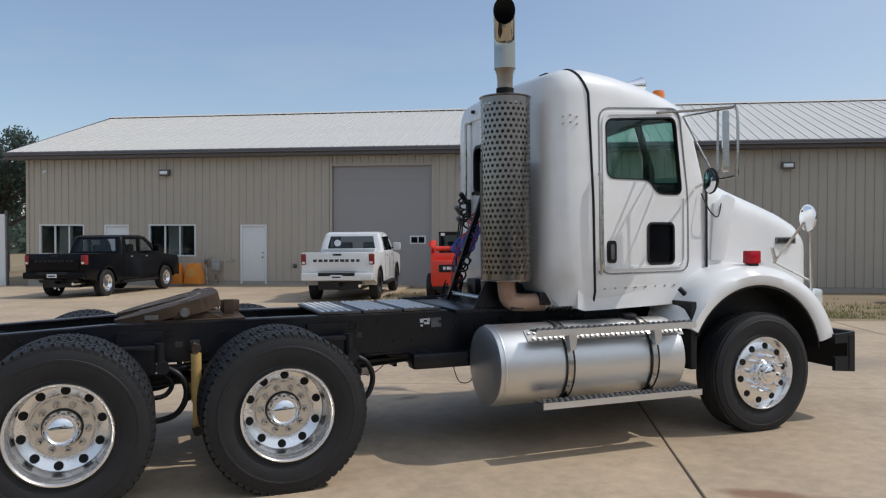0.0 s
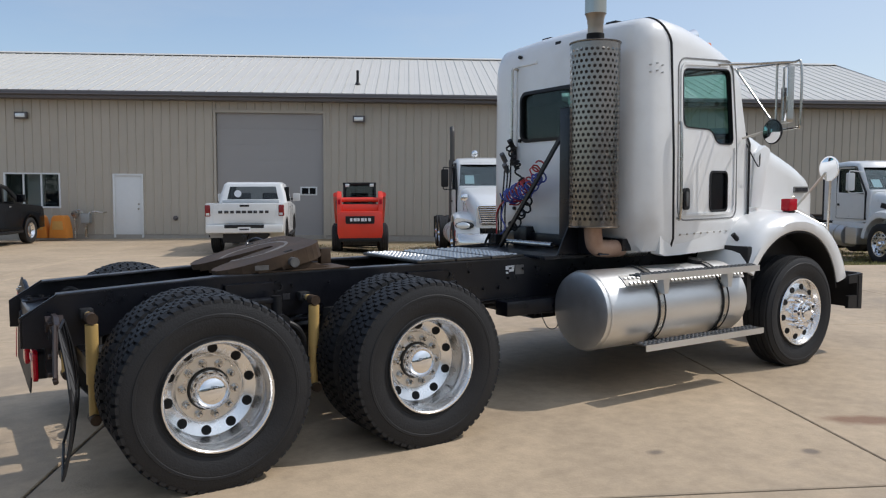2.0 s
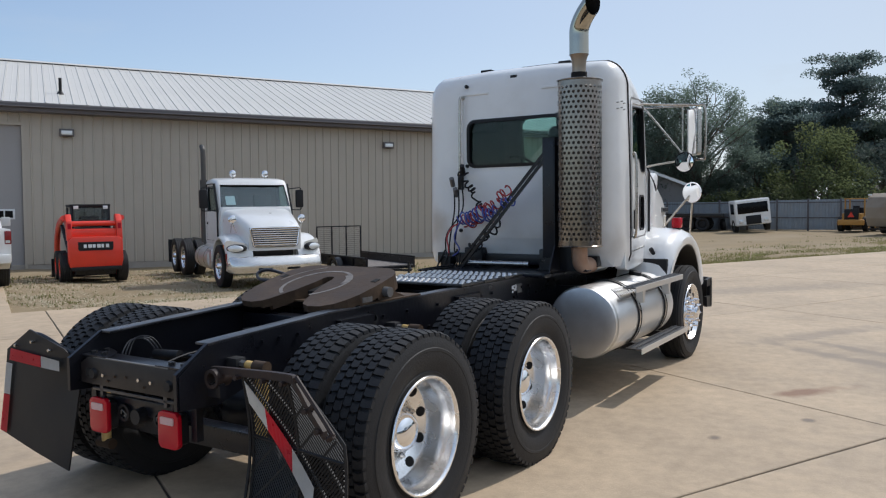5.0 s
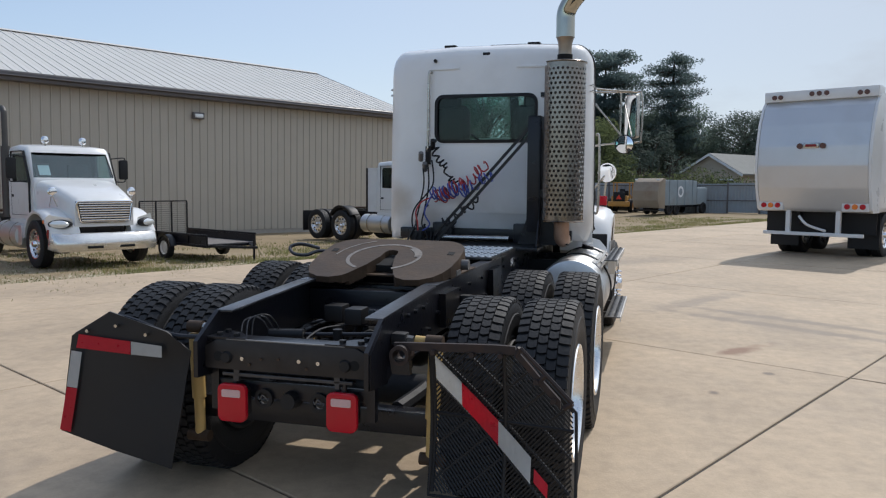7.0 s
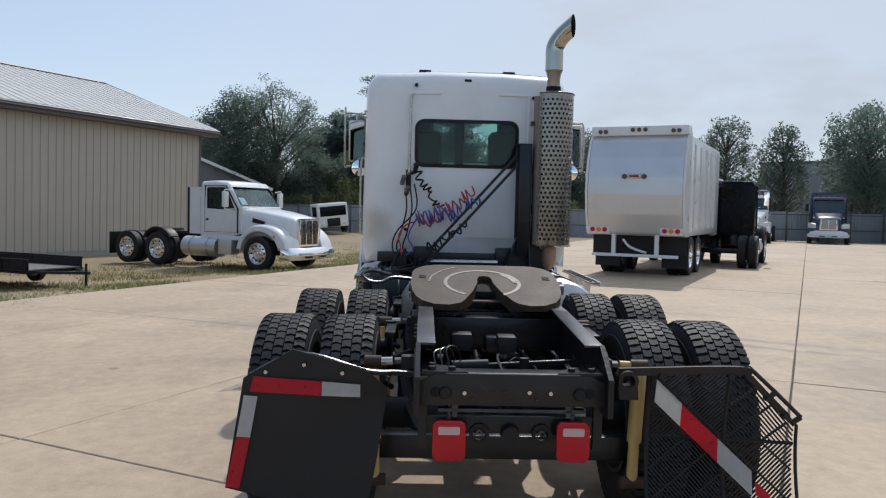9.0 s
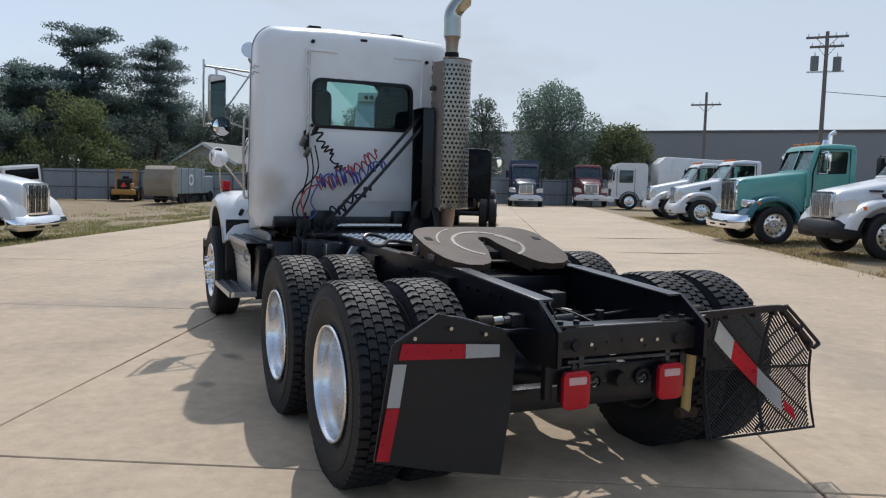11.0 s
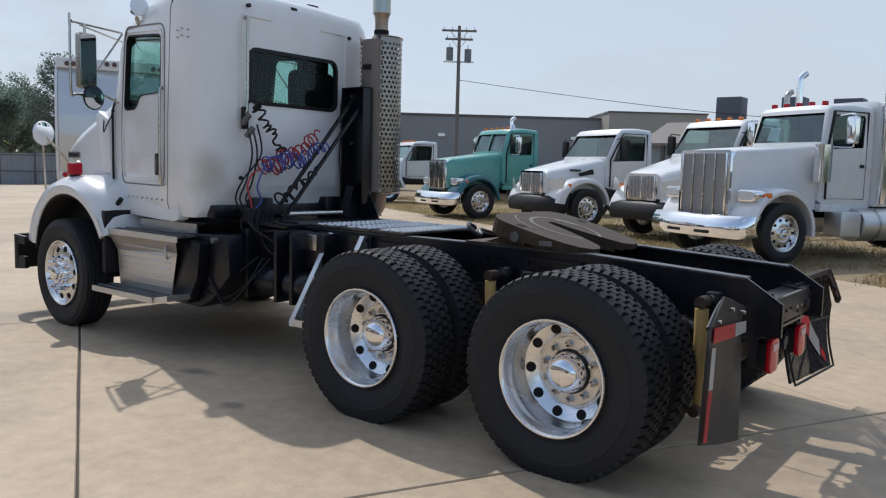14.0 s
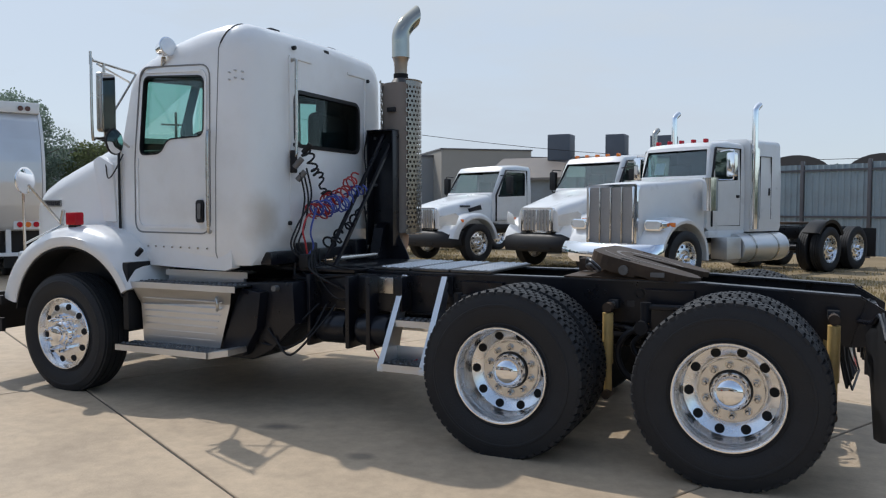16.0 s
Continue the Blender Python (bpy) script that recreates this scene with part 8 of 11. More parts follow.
        return [(x, y, z) for y, z in half] + [(x, -y, z) for y, z in half[::-1]]
    cab = part("cab", loft([sect(*q) for q in stations]), paint, T)
    inner = [(rx + 0.05, floor, roof, cw), (rx + 0.5 * (cx - wx - rx), floor, roof + 0.01, cw), (cx - wx - 0.06, floor, roof - 0.04, cw - 0.02), (cx - wx + 0.03, floor, wt, cw - 0.03), (cx - 0.06, floor + 0.1, hr + 0.02, cw - 0.04)]
    bt = hr - 0.02
    side = [(rx + 0.30, bt), (rx + 0.26, roof - 0.26), (rx + 0.30, roof - 0.20), (cx - wx - 0.10, roof - 0.20), (cx - wx - 0.02, roof - 0.26), (cx - 0.24, bt - 0.04)]
    cuts = [loft([sect(*q, ins=0.045) for q in inner]), prism(side, -1.5, -0.5), prism(side, 0.5, 1.5)]
    panes = []
    for s in ((-1, 1) if P.get("split", True) else (0,)):
        e = cw - 0.09
        if s:
            pane = [(s * 0.025, hr + 0.07), (s * e, hr + 0.05), (s * (e - 0.06), wt - 0.07), (s * 0.025, wt - 0.05)]
        else:
            pane = [(-e, hr + 0.06), (e, hr + 0.06), (e - 0.06, wt - 0.06), (-e + 0.06, wt - 0.06)]
        panes.append(pane)
        cuts.append(prism(pane, cx - wx - 0.12, cx + 0.3, None, "yz"))
    solid_cut(cab, cuts)
    for pane in panes:
        own = bmesh.new()
        own.faces.new([own.verts.new((cx - 0.03 - (wx - 0.02) * (z - hr) / (wt - hr), y, z)) for y, z in pane])
        bmesh.ops.solidify(own, geom=own.faces[:], thickness=0.006)
        part("windscreen_pane", own, GLASS_SCREEN, cab, "tinted windscreen")
    if not P.get("sleeper"):
        part("rear_window", prism(round_rect(1.0, 0.42, 0.06, 3, 0, roof - 0.42), rx - 0.012, rx + 0.004, None, "yz"), BLACK_GLOSS, cab, "dark rear window")
    if P.get("sheet"):
        part("window_sheet", prism(round_rect(0.24, 0.26, 0.01, 2, -cw + 0.38, hr + 0.24), cx - 0.22, cx - 0.215, None, "yz", m=Matrix.Translation((cx - 0.2, 0, hr + 0.2)) @ Matrix.Rotation(-math.atan2(wx, wt - hr), 4, "Y") @ Matrix.Translation((-cx + 0.2, 0, -hr - 0.2))), PAPER, cab, "paper sheet behind the windscreen")
    part("dashboard", box(cx - 0.55, cx - 0.12, -cw + 0.16, cw - 0.16, hr - 0.35, hr - 0.02, 0.04), SEAT, cab)
    part("interior_floor", box(rx + 0.1, cx - 0.1, -cw + 0.1, cw - 0.1, floor + 0.05, floor + 0.10), SEAT, cab)
    for s in (-1, 1):
        door = part("door", prism([(rx + 0.20, floor + 0.12), (rx + 0.20, roof - 0.14), (cx - wx - 0.04, roof - 0.14), (cx - 0.12, bt), (cx - 0.12, floor + 0.12), (cx - 0.14, floor + 0.12), (cx - 0.14, bt), (cx - wx - 0.05, roof - 0.155), (rx + 0.215, roof - 0.155), (rx + 0.215, floor + 0.135), (cx - 0.12, floor + 0.135)], s * (cw - 0.05), s * (cw + 0.002)), BLACK_PLASTIC, cab)
        part("door_window", prism(side, s * (cw - 0.05), s * (cw - 0.044)), GLASS_CAB, door)
        part("door_handle", box(rx + 0.26, rx + 0.36, min(s * cw, s * (cw + 0.02)), max(s * cw, s * (cw + 0.02)), bt - 0.36, bt - 0.30, 0.006), BLACK_PLASTIC, door)
        part("sill", box(rx + 0.05, cx, min(s * (cw - 0.1), s * (cw + 0.005)), max(s * (cw - 0.1), s * (cw + 0.005)), floor - 0.10, floor + 0.03, 0.01), P.get("sill", paint), cab)
        part("seat", box(rx + 0.30, rx + 0.44, s * 0.45 - 0.24, s * 0.45 + 0.24, floor + 0.5, roof - 0.42, 0.05), SEAT, cab)
        # mirrors
        my = s * (cw + 0.27)
        mz0, mz1 = bt + 0.05, bt + 0.52
        mir = part("side_mirror", prism(round_rect(0.19, mz1 - mz0, 0.04, 3, my, (mz0 + mz1) / 2), cx - 0.40, cx - 0.30, None, "yz", bevel=0.01), P.get("mirror", CHROME), T)
        part("mirror_glass", prism(round_rect(0.16, mz1 - mz0 - 0.05, 0.03, 3, my, (mz0 + mz1) / 2), cx - 0.406, cx - 0.40, None, "yz"), MIRROR, mir)
        bm = tube(bend([(cx - 0.30, s * (cw - 0.03), mz1 + 0.02), (cx - 0.34, my, mz1 + 0.05), (cx - 0.34, my + s * 0.04, mz1)]), 0.014)
        part("mirror_arm", bm, P.get("mirror", CHROME), mir)
        part("mirror_arm", tube(bend([(cx - 0.22, s * (cw - 0.03), mz0 - 0.05), (cx - 0.34, my, mz0 - 0.06), (cx - 0.34, my + s * 0.04, mz0)]), 0.014), P.get("mirror", CHROME), mir)
        # steps and tanks
        tank = P.get("tank")
        if tank:
            a, b = tank
            bm = rod((a, s * 0.88, 0.62), (b, s * 0.88, 0.62), 0.30, seg=28)
            tk = part("fuel_tank", bm, TANK_ALU, T, "polished aluminium fuel tank")
            for x in (a * 0.75 + b * 0.25, a * 0.25 + b * 0.75):
                part("strap", lathe([(0.302, -0.025), (0.31, -0.025), (0.31, 0.025), (0.302, 0.025)], 28, closed=True, m=Matrix.Translation((x, s * 0.88, 0.62)) @ Matrix.Rotation(radians(90), 4, "Z")), STEEL, tk)
            part("cab_step", box(cx - 0.75, cx - 0.25, min(s * 0.75, s * 1.12), max(s * 0.75, s * 1.12), 0.42, 0.86, 0.02), TANK_ALU, T)
    n = P.get("roof_lights", 5)
    for k in range(n):
        y = -cw * 0.66 + 2 * cw * 0.66 * k / max(1, n - 1)
        x = cx - wx - 0.10
        part("roof_light", box(x - 0.05, x + 0.05, y - 0.035, y + 0.035, roof - 0.04, roof + 0.045, 0.015), P.get("lamp_mat", AMBER_LENS), cab)
    for (x, y) in P.get("beacons", ()):
        if P.get("round_beacons"):
            part("roof_lamp", lathe([(0, -0.05), (0.055, -0.045), (0.085, -0.01), (0.09, 0.02), (0, 0.03)], 20, m=Matrix.Translation((x, y, roof + 0.12)) @ Matrix.Rotation(radians(90), 4, "Z")), CHROME, cab, "round chrome roof lamp")
            part("lamp_post", rod((x, y, roof - 0.01), (x, y, roof + 0.06), 0.02), STEEL, cab)
        else:
            part("roof_horn", rod((x, y, roof), (x, y, roof + 0.14), 0.09, 0.06, seg=16), CHROME, cab)
    if P.get("extender"):
        for s in (-1, 1):
            part("side_extender", loft([[(rx - 0.42, s * (cw - 0.02), z), (rx + 0.02, s * (cw - 0.01), z), (rx + 0.02, s * (cw - 0.06), z), (rx - 0.42, s * (cw - 0.07), z)] for z in (floor + 0.05, roof - 0.20)]), paint, cab, "white side extender")
            part("extender_trim", box(rx - 0.52, rx - 0.42, min(s * (cw - 0.08), s * (cw - 0.02)), max(s * (cw - 0.08), s * (cw - 0.02)), floor + 0.05, roof - 0.20, 0.01), BLACK_PLASTIC, cab)
    # sleeper
    if P.get("sleeper"):
        sl, st = P["sleeper"]
        b = part("sleeper", loft([sect(rx - sl, floor, st - 0.08, cw + 0.04), sect(rx - sl + 0.06, floor, st, cw + 0.09), sect(rx - 0.02, floor, st, cw + 0.09), sect(rx, floor, st - 0.05, cw + 0.06)]), paint, T, "box sleeper behind the cab")
        for s in (-1, 1):
            part("sleeper_door", prism([(rx - sl * 0.65, floor + 0.25), (rx - sl * 0.65, st - 0.35), (rx - sl * 0.30, st - 0.35), (rx - sl * 0.30, floor + 0.25), (rx - sl * 0.31, floor + 0.25), (rx - sl * 0.31, st - 0.36), (rx - sl * 0.64, st - 0.36), (rx - sl * 0.64, floor + 0.25)], s * (cw + 0.06), s * (cw + 0.094)), BLACK_PLASTIC, b)
            part("sleeper_latch", box(rx - sl * 0.60, rx - sl * 0.56, min(s * (cw + 0.09), s * (cw + 0.105)), max(s * (cw + 0.09), s * (cw + 0.105)), floor + 0.75, floor + 0.9), BLACK_PLASTIC, b)
    for x, y, top in P.get("stacks", ()):
        ex = part("exhaust_pipe", rod((x, y, 1.0), (x, y, top - 0.9), 0.10, seg=20), P.get("stack_mat", CHROME), T, "tall exhaust stack")
        part("stack_tip", tube(bend([(x, y, top - 0.9), (x, y, top - 0.2), (x - 0.03, y, top - 0.08), (x - 0.14, y, top)]), 0.065, 16, caps=False), P.get("stack_mat", CHROME), ex)
    for y, x, z, r in P.get("cleaners", ()):
        part("air_cleaner", rod((x, y, z - 0.32), (x, y, z + 0.32), r, seg=24), CHROME, T, "chrome air cleaner canister")
    if P.get("fifth", True):
        part("fifth_wheel", rod((sum(P["axles"]) / len(P["axles"]), 0, 1.04), (sum(P["axles"]) / len(P["axles"]), 0, 1.10), 0.45, seg=24), GREASE, T)
    for s in (-1, 1):
        part("mud_flap", box(P["frame_end"] - 0.02, P["frame_end"], min(s * 0.62, s * 1.2), max(s * 0.62, s * 1.2), 0.25, 0.95), FLAP, T)
        if P.get("quarter"):
            part("quarter_fender", arch(P["axles"][0], R, R + 0.10, R + 0.14, s * 0.8, s * 1.2, 35, 150), BLACK_PLASTIC, T)
    for (x, s, w, h, z) in P.get("bars_side", ()):
        bm = bmesh.new()
        for k in range(int(w / 0.05)):
            box(x - 0.05 * k - 0.034, x - 0.05 * k, min(s * (wf + 0.06), s * (wf + 0.22)), max(s * (wf + 0.06), s * (wf + 0.22)), z, z + h, bm=bm)
        part("lettering", bm, DARK_BAR, hood)
    return T


def at_ground(x, y, az):
    """A place on the ground, turned by az."""
    return Matrix.Translation((x, y, ground_z(x, y))) @ Matrix.Rotation(radians(az), 4, "Z")


def build_parked():
    # white aero day cab facing the lot, by the building
    conv_truck("semi_truck", at_ground(10.6, 10.65, -118), "white rounded day-cab semi truck on gravel beside the steel building", dict(
        paint=WHITE_CLEAN, grille_x=0.86, cowl_x=-0.62, cab_rear=-2.05, roof=2.66, cab_w=0.98, hood_rear=1.86, hood_front=1.48, hood_w=0.66, hood_wr=0.88, hood_pow=1.5, hood_round=0.2,
        grille=(0.60, 0.98, 1.42), grille_style="h", bars=8, eye_lamps=True, bumper=(1.22, 0.38, 0.76), bumper_mat=material("dull_chrome_bumper", (0.78, 0.76, 0.73), 0.20, 0.75), lamps="flush", lamp_z=0.98, lamp_x=0.84, fender_w=1.14, fender_h=0.24, fender_front=0.22,
        axles=(-4.1, -5.4), frame_end=-6.2, roof_lights=0, beacons=((-1.25, 0.42), (-1.25, -0.42)), stacks=((-2.35, -0.92, 3.55),), stack_mat=DARK_STACK, round_beacons=True, sheet=True, tank=(-2.5, -1.1), split=False, screen_lean=0.42, mirror=BLACK_PLASTIC))
    # white aero tractor
    conv_truck("semi_truck", at_ground(19.43, 4.65, -118), "white aerodynamic day-cab semi truck on dry grass", dict(
        paint=WHITE_CLEAN, grille_x=0.95, cowl_x=-0.75, cab_rear=-2.35, roof=2.62, cab_w=1.0, hood_rear=1.80, hood_front=1.53, hood_w=0.66, hood_wr=0.90, hood_pow=1.4, hood_round=0.22,
        grille=(0.50, 0.72, 1.54), bars=13, bumper=(1.30, 0.34, 0.70), bumper_mat=CHROME, side_vent=True, sheet=True, lamps="flush", lamp_z=1.0, fender_w=1.16, fender_h=0.33, fender_front=0.26,
        axles=(-3.95, -5.27), frame_end=-6.0, roof_lights=0, extender=True, tank=(-2.95, -1.6), split=False, screen_lean=0.55, mirror=WHITE_CLEAN, quarter=True))
    # the row across the lot
    conv_truck("semi_truck", at_ground(2.68, -9.72, 62.8), "white long-nose sleeper semi truck with chrome grille and twin stacks", dict(
        paint=WHITE_CLEAN, grille_x=0.72, cowl_x=-1.12, cab_rear=-2.42, roof=2.78, cab_w=0.86, hood_rear=2.02, hood_front=1.88, hood_w=0.64, hood_wr=0.76, hood_round=0.10, sheet=True,
        grille=(0.61, 0.70, 1.88), bars=5, grille_fill=material("grey_grille_mesh", (0.24, 0.24, 0.245), 0.45, 0.5, vary=0.15, scale=30), bumper=(1.12, 0.40, 0.78), lamps="pod", lamp_z=1.12, fender_w=1.16, fender_h=0.24, fender_front=0.04, fa0=14, fa1=186,
        axles=(-5.4, -6.72), frame_end=-7.6, roof_lights=5, lamp_mat=RED_LENS, stacks=((-2.52, 0.98, 3.55), (-2.52, -0.98, 3.55)), tank=(-3.6, -1.9), sleeper=(1.25, 2.86), split=False, screen_lean=0.2, cleaners=((0.96, -1.0, 1.70, 0.15), (-0.96, -1.0, 1.70, 0.15)), mirror=CHROME, quarter=True))
    inter = dict(
        paint=WHITE_CLEAN, grille_x=0.92, cowl_x=-0.70, cab_rear=-2.25, roof=2.60, cab_w=0.98, hood_rear=1.78, hood_front=1.44, hood_w=0.66, hood_wr=0.88, hood_round=0.20,
        grille=(0.50, 0.84, 1.43), bars=9, grille_fill=material("silver_grille_mesh", (0.34, 0.34, 0.345), 0.4, 0.6, vary=0.2, scale=40), bumper=(1.10, 0.40, 0.82), bumper_mat=BLACK_PLASTIC, lamps="flush", lamp_z=1.08, lamp_x=0.93, lamp_size=1.3, fender_w=1.15, fender_h=0.28, fender_front=0.20,
        axles=(-5.2,), frame_end=-6.4, roof_lights=0, split=False, screen_lean=0.48, mirror=BLACK_PLASTIC, sill=BLACK_PLASTIC, fifth=False, side_vent=True, bars_side=((0.30, 1, 0.30, 0.05, 1.44),))
    conv_truck("truck", at_ground(8.5, -13.6, 67), "white medium-duty truck with black bumper on dry grass", inter, "truck", "trucks in the sales row")
    second = dict(inter)
    second.update(roof=2.72, roof_lights=5, hood_rear=1.86, lamp_z=1.14, bars_side=(), tank=(-2.6, -1.3), stacks=((-2.5, 0.85, 3.4),), stack_mat=STEEL)
    conv_truck("truck", at_ground(5.0, -12.6, 66), "white heavy truck with bright grille parked between two others", second, "truck", "trucks in the sales row")
    conv_truck("semi_truck", at_ground(12.7, -14.7, 69), "teal green day-cab semi truck with chrome bumper", dict(
        paint=GREEN_PAINT, fender_paint=DARK_TEAL, grille_x=0.80, cowl_x=-0.95, cab_rear=-2.30, roof=2.74, cab_w=0.92, hood_rear=1.96, hood_front=1.72, hood_w=0.56, hood_wr=0.76, hood_round=0.12,
        grille=(0.50, 0.82, 1.72), bars=13, bumper=(1.15, 0.38, 0.76), lamps="pod", lamp_z=1.08, fender_w=1.15, fender_h=0.28, fender_front=0.06, fa0=12, fa1=178,
        axles=(-4.6, -5.95), frame_end=-7.0, roof_lights=5, beacons=((-1.7, 0.3),), stacks=((-2.5, -0.9, 3.2),), tank=(-2.6, -1.4), screen_lean=0.26, mirror=CHROME), "semi truck", "")
    # white trucks further down the row
    small = dict(inter)
    small.update(grille_x=0.85, bumper_mat=WHITE_CLEAN, bumper=(1.1, 0.42, 0.80), roof=2.56, bars_side=(), roof_lights=5, R=0.50)
    conv_truck("truck", at_ground(20.9, -19.8, 62), "white truck with amber roof lights in the sales row", small, "truck", "trucks in the sales row")
    conv_truck("truck", at_ground(25.2, -22.0, 62), "white truck with a long white hood in the sales row", small, "truck", "trucks in the sales row")
    far = dict(inter)
    for i, (x, y, pm, lab) in enumerate(((42.6, -19.6, WHITE_CLEAN, "white semi truck at the far end of the lot"), (43.0, -24.6, NAVY, "dark blue semi truck at the far end of the lot"), (42.0, -29.2, MAROON, "maroon semi truck at the far end of the lot"))):
        f2 = dict(far)
        f2.update(paint=pm, fifth=True, roof=2.9, axles=(-4.5, -5.8), grille=(0.50, 0.85, 1.55), hood_front=1.6, hood_rear=1.95, roof_lights=5, bumper_mat=WHITE_CLEAN if i else BLACK_PLASTIC, bars_side=(), sleeper=(1.4, 3.2) if i == 1 else None)
        conv_truck("semi_truck", at_ground(x, y, 153), lab, f2, "semi truck", "far trucks facing the lot")


def build_pickup(x, y, az, paint, label, dark):
    """x forward from the rear axle."""
    T = thing("pickup_truck", at_ground(x, y, az), label, "pickup truck")
    R = 0.42
    for wx in (0.0, 3.72):
        for s in (-1, 1):
            bg_wheel(T, wx, s * 0.86, R - 0.005, R, CHROME if dark else BLACK_PLASTIC, width=0.28, holes=6, hub=False)

    def arch_pts(cx, r=0.50, n=10):
        return [(cx - r * math.cos(math.pi * k / n), 0.42 + r * math.sin(math.pi * k / n)) for k in range(n + 1)]
    low = [(-1.18, 0.62)] + [(-0.60, 0.50)] + arch_pts(0.0) + [(0.62, 0.46), (3.10, 0.46)] + arch_pts(3.72) + [(4.32, 0.50), (4.62, 0.52), (4.70, 0.80), (4.66, 1.10), (4.55, 1.20), (3.05, 1.32), (1.05, 1.34), (-1.18, 1.36)]
    body = part("body", prism(low, -0.99, 0.99, bevel=0.03), paint, T)
    solid_cut(body, [box(-1.10, 0.78, -0.84, 0.84, 0.86, 1.6)])
    part("underbody", box(-0.9, 4.3, -0.6, 0.6, 0.32, 0.62), BLACK_FRAME, T)

    secs = []
    for x0, x1, w, z in ((0.86, 3.22, 0.955, 1.30), (0.95, 2.95, 0.90, 1.62), (1.05, 2.60, 0.815, 1.87), (1.20, 2.40, 0.74, 1.93)):
        pts = []
        for px, py in round_rect(x1 - x0, 2 * w, 0.09, 3, (x0 + x1) / 2, 0):
            pts.append((px, py, z))
        secs.append(pts)
    cab = part("cab_roof", loft(secs), paint, T)
    inner = []
    for x0, x1, w, z in ((0.92, 3.16, 0.90, 1.25), (1.01, 2.89, 0.85, 1.60), (1.10, 2.54, 0.77, 1.85)):
        inner.append([(px, py, z) for px, py in round_rect(x1 - x0, 2 * w, 0.07, 3, (x0 + x1) / 2, 0)])
    side = [(1.16, 1.37), (1.26, 1.78), (2.46, 1.78), (2.92, 1.37)]
    cuts = [loft(inner), prism(side, -1.2, 1.2), prism([(-0.72, 1.40), (0.72, 1.40), (0.64, 1.80), (-0.64, 1.80)], 0.6, 1.3, None, "yz"), prism([(-0.80, 1.38), (0.80, 1.38), (0.66, 1.82), (-0.66, 1.82)], 2.35, 3.4, None, "yz")]
    solid_cut(cab, cuts)
    for s in (-1, 1):
        own = bmesh.new()
        own.faces.new([own.verts.new((px, s * (0.945 - (pz - 1.3) * 0.24), pz)) for px, pz in side])
        bmesh.ops.solidify(own, geom=own.faces[:], thickness=0.006)
        part("side_window", own, GLASS_DARK, cab)
        part("window_pillar", prism([(1.96, 1.36), (2.04, 1.36), (2.00, 1.79), (1.92, 1.79)], s * 0.84, s * 0.955), BLACK_PLASTIC, cab)
        part("side_mirror", box(2.70, 2.86, s * 1.13 - 0.11, s * 1.13 + 0.11, 1.36, 1.60, 0.03), paint, T)
        part("mirror_arm", box(2.74, 2.82, min(s * 0.95, s * 1.06), max(s * 0.95, s * 1.06), 1.40, 1.45), BLACK_PLASTIC, T)
        part("door_handle", box(1.30, 1.46, min(s * 0.985, s * 1.012), max(s * 0.985, s * 1.012), 1.20, 1.24, 0.006), CHROME, T)
        part("door_handle", box(2.25, 2.41, min(s * 0.985, s * 1.012), max(s * 0.985, s * 1.012), 1.20, 1.24, 0.006), CHROME, T)
        for a in (1.10, 2.02, 3.02):
            part("door_gap", box(a, a + 0.012, min(s * 0.985, s * 0.993), max(s * 0.985, s * 0.993), 0.55, 1.32), BLACK_PLASTIC, T)
        part("rocker_step", box(0.80, 3.0, s * 1.0 - 0.07, s * 1.0 + 0.07, 0.38, 0.45, 0.02), BLACK_PLASTIC, T)
        tl = part("tail_light", box(-1.205, -1.02, min(s * 0.86, s * 1.0), max(s * 0.86, s * 1.0), 1.02, 1.32, 0.03), DIM_LENS, T)
        part("reverse_lamp", box(-1.212, -1.2, min(s * 0.88, s * 0.97), max(s * 0.88, s * 0.97), 1.05, 1.11), CLEAR_LENS, tl)
        part("headlight", box(4.55, 4.68, min(s * 0.62, s * 0.96), max(s * 0.62, s * 0.96), 0.95, 1.10, 0.03), CLEAR_LENS, T)
        part("arch_trim", arch(0, 0.42, 0.49, 0.545, s * 0.93, s * 1.012, 4, 176), BLACK_PLASTIC if not dark else paint, T)
        part("arch_trim", arch(3.72, 0.42, 0.49, 0.545, s * 0.93, s * 1.012, 4, 176), BLACK_PLASTIC if not dark else paint, T)
    own = bmesh.new()
    own.faces.new([own.verts.new((0.90 + (pz - 1.3) * 0.26, py, pz)) for py, pz in ((-0.72, 1.40), (0.72, 1.40), (0.64, 1.80), (-0.64, 1.80))])
    bmesh.ops.solidify(own, geom=own.faces[:], thickness=0.006)
    rw = part("rear_window", own, GLASS_DARK, cab, "dark rear window")
    if not dark:
        part("round_sticker", rod((0.93, 0.42, 1.60), (0.945, 0.42, 1.60), 0.10, seg=24), PAPER, rw)
        part("tool_box", box(0.42, 0.80, -0.78, 0.78, 1.10, 1.44, 0.02), WHITE_CLEAN, T, "white bed tool box")
    for s in (-1, 1):
        part("seat", box(1.95, 2.10, s * 0.42 - 0.25, s * 0.42 + 0.25, 1.0, 1.62, 0.05), SEAT, cab)
    gate = part("tailgate", box(-1.205, -1.13, -0.80, 0.80, 0.84, 1.355, 0.02), paint, T)
    part("gate_handle", box(-1.215, -1.20, -0.12, 0.12, 1.27, 1.32, 0.006), BLACK_PLASTIC, gate)
    yy = 0.66
    for w in (0.10, 0.11, 0.10, 0.12, 0.11, 0.12, 0.09, 0.10, 0.09):
        part("letter_bar", box(-1.212, -1.20, yy - w, yy, 1.10, 1.17, 0.003), DARK_BAR if not dark else BLACK_PLASTIC, gate)
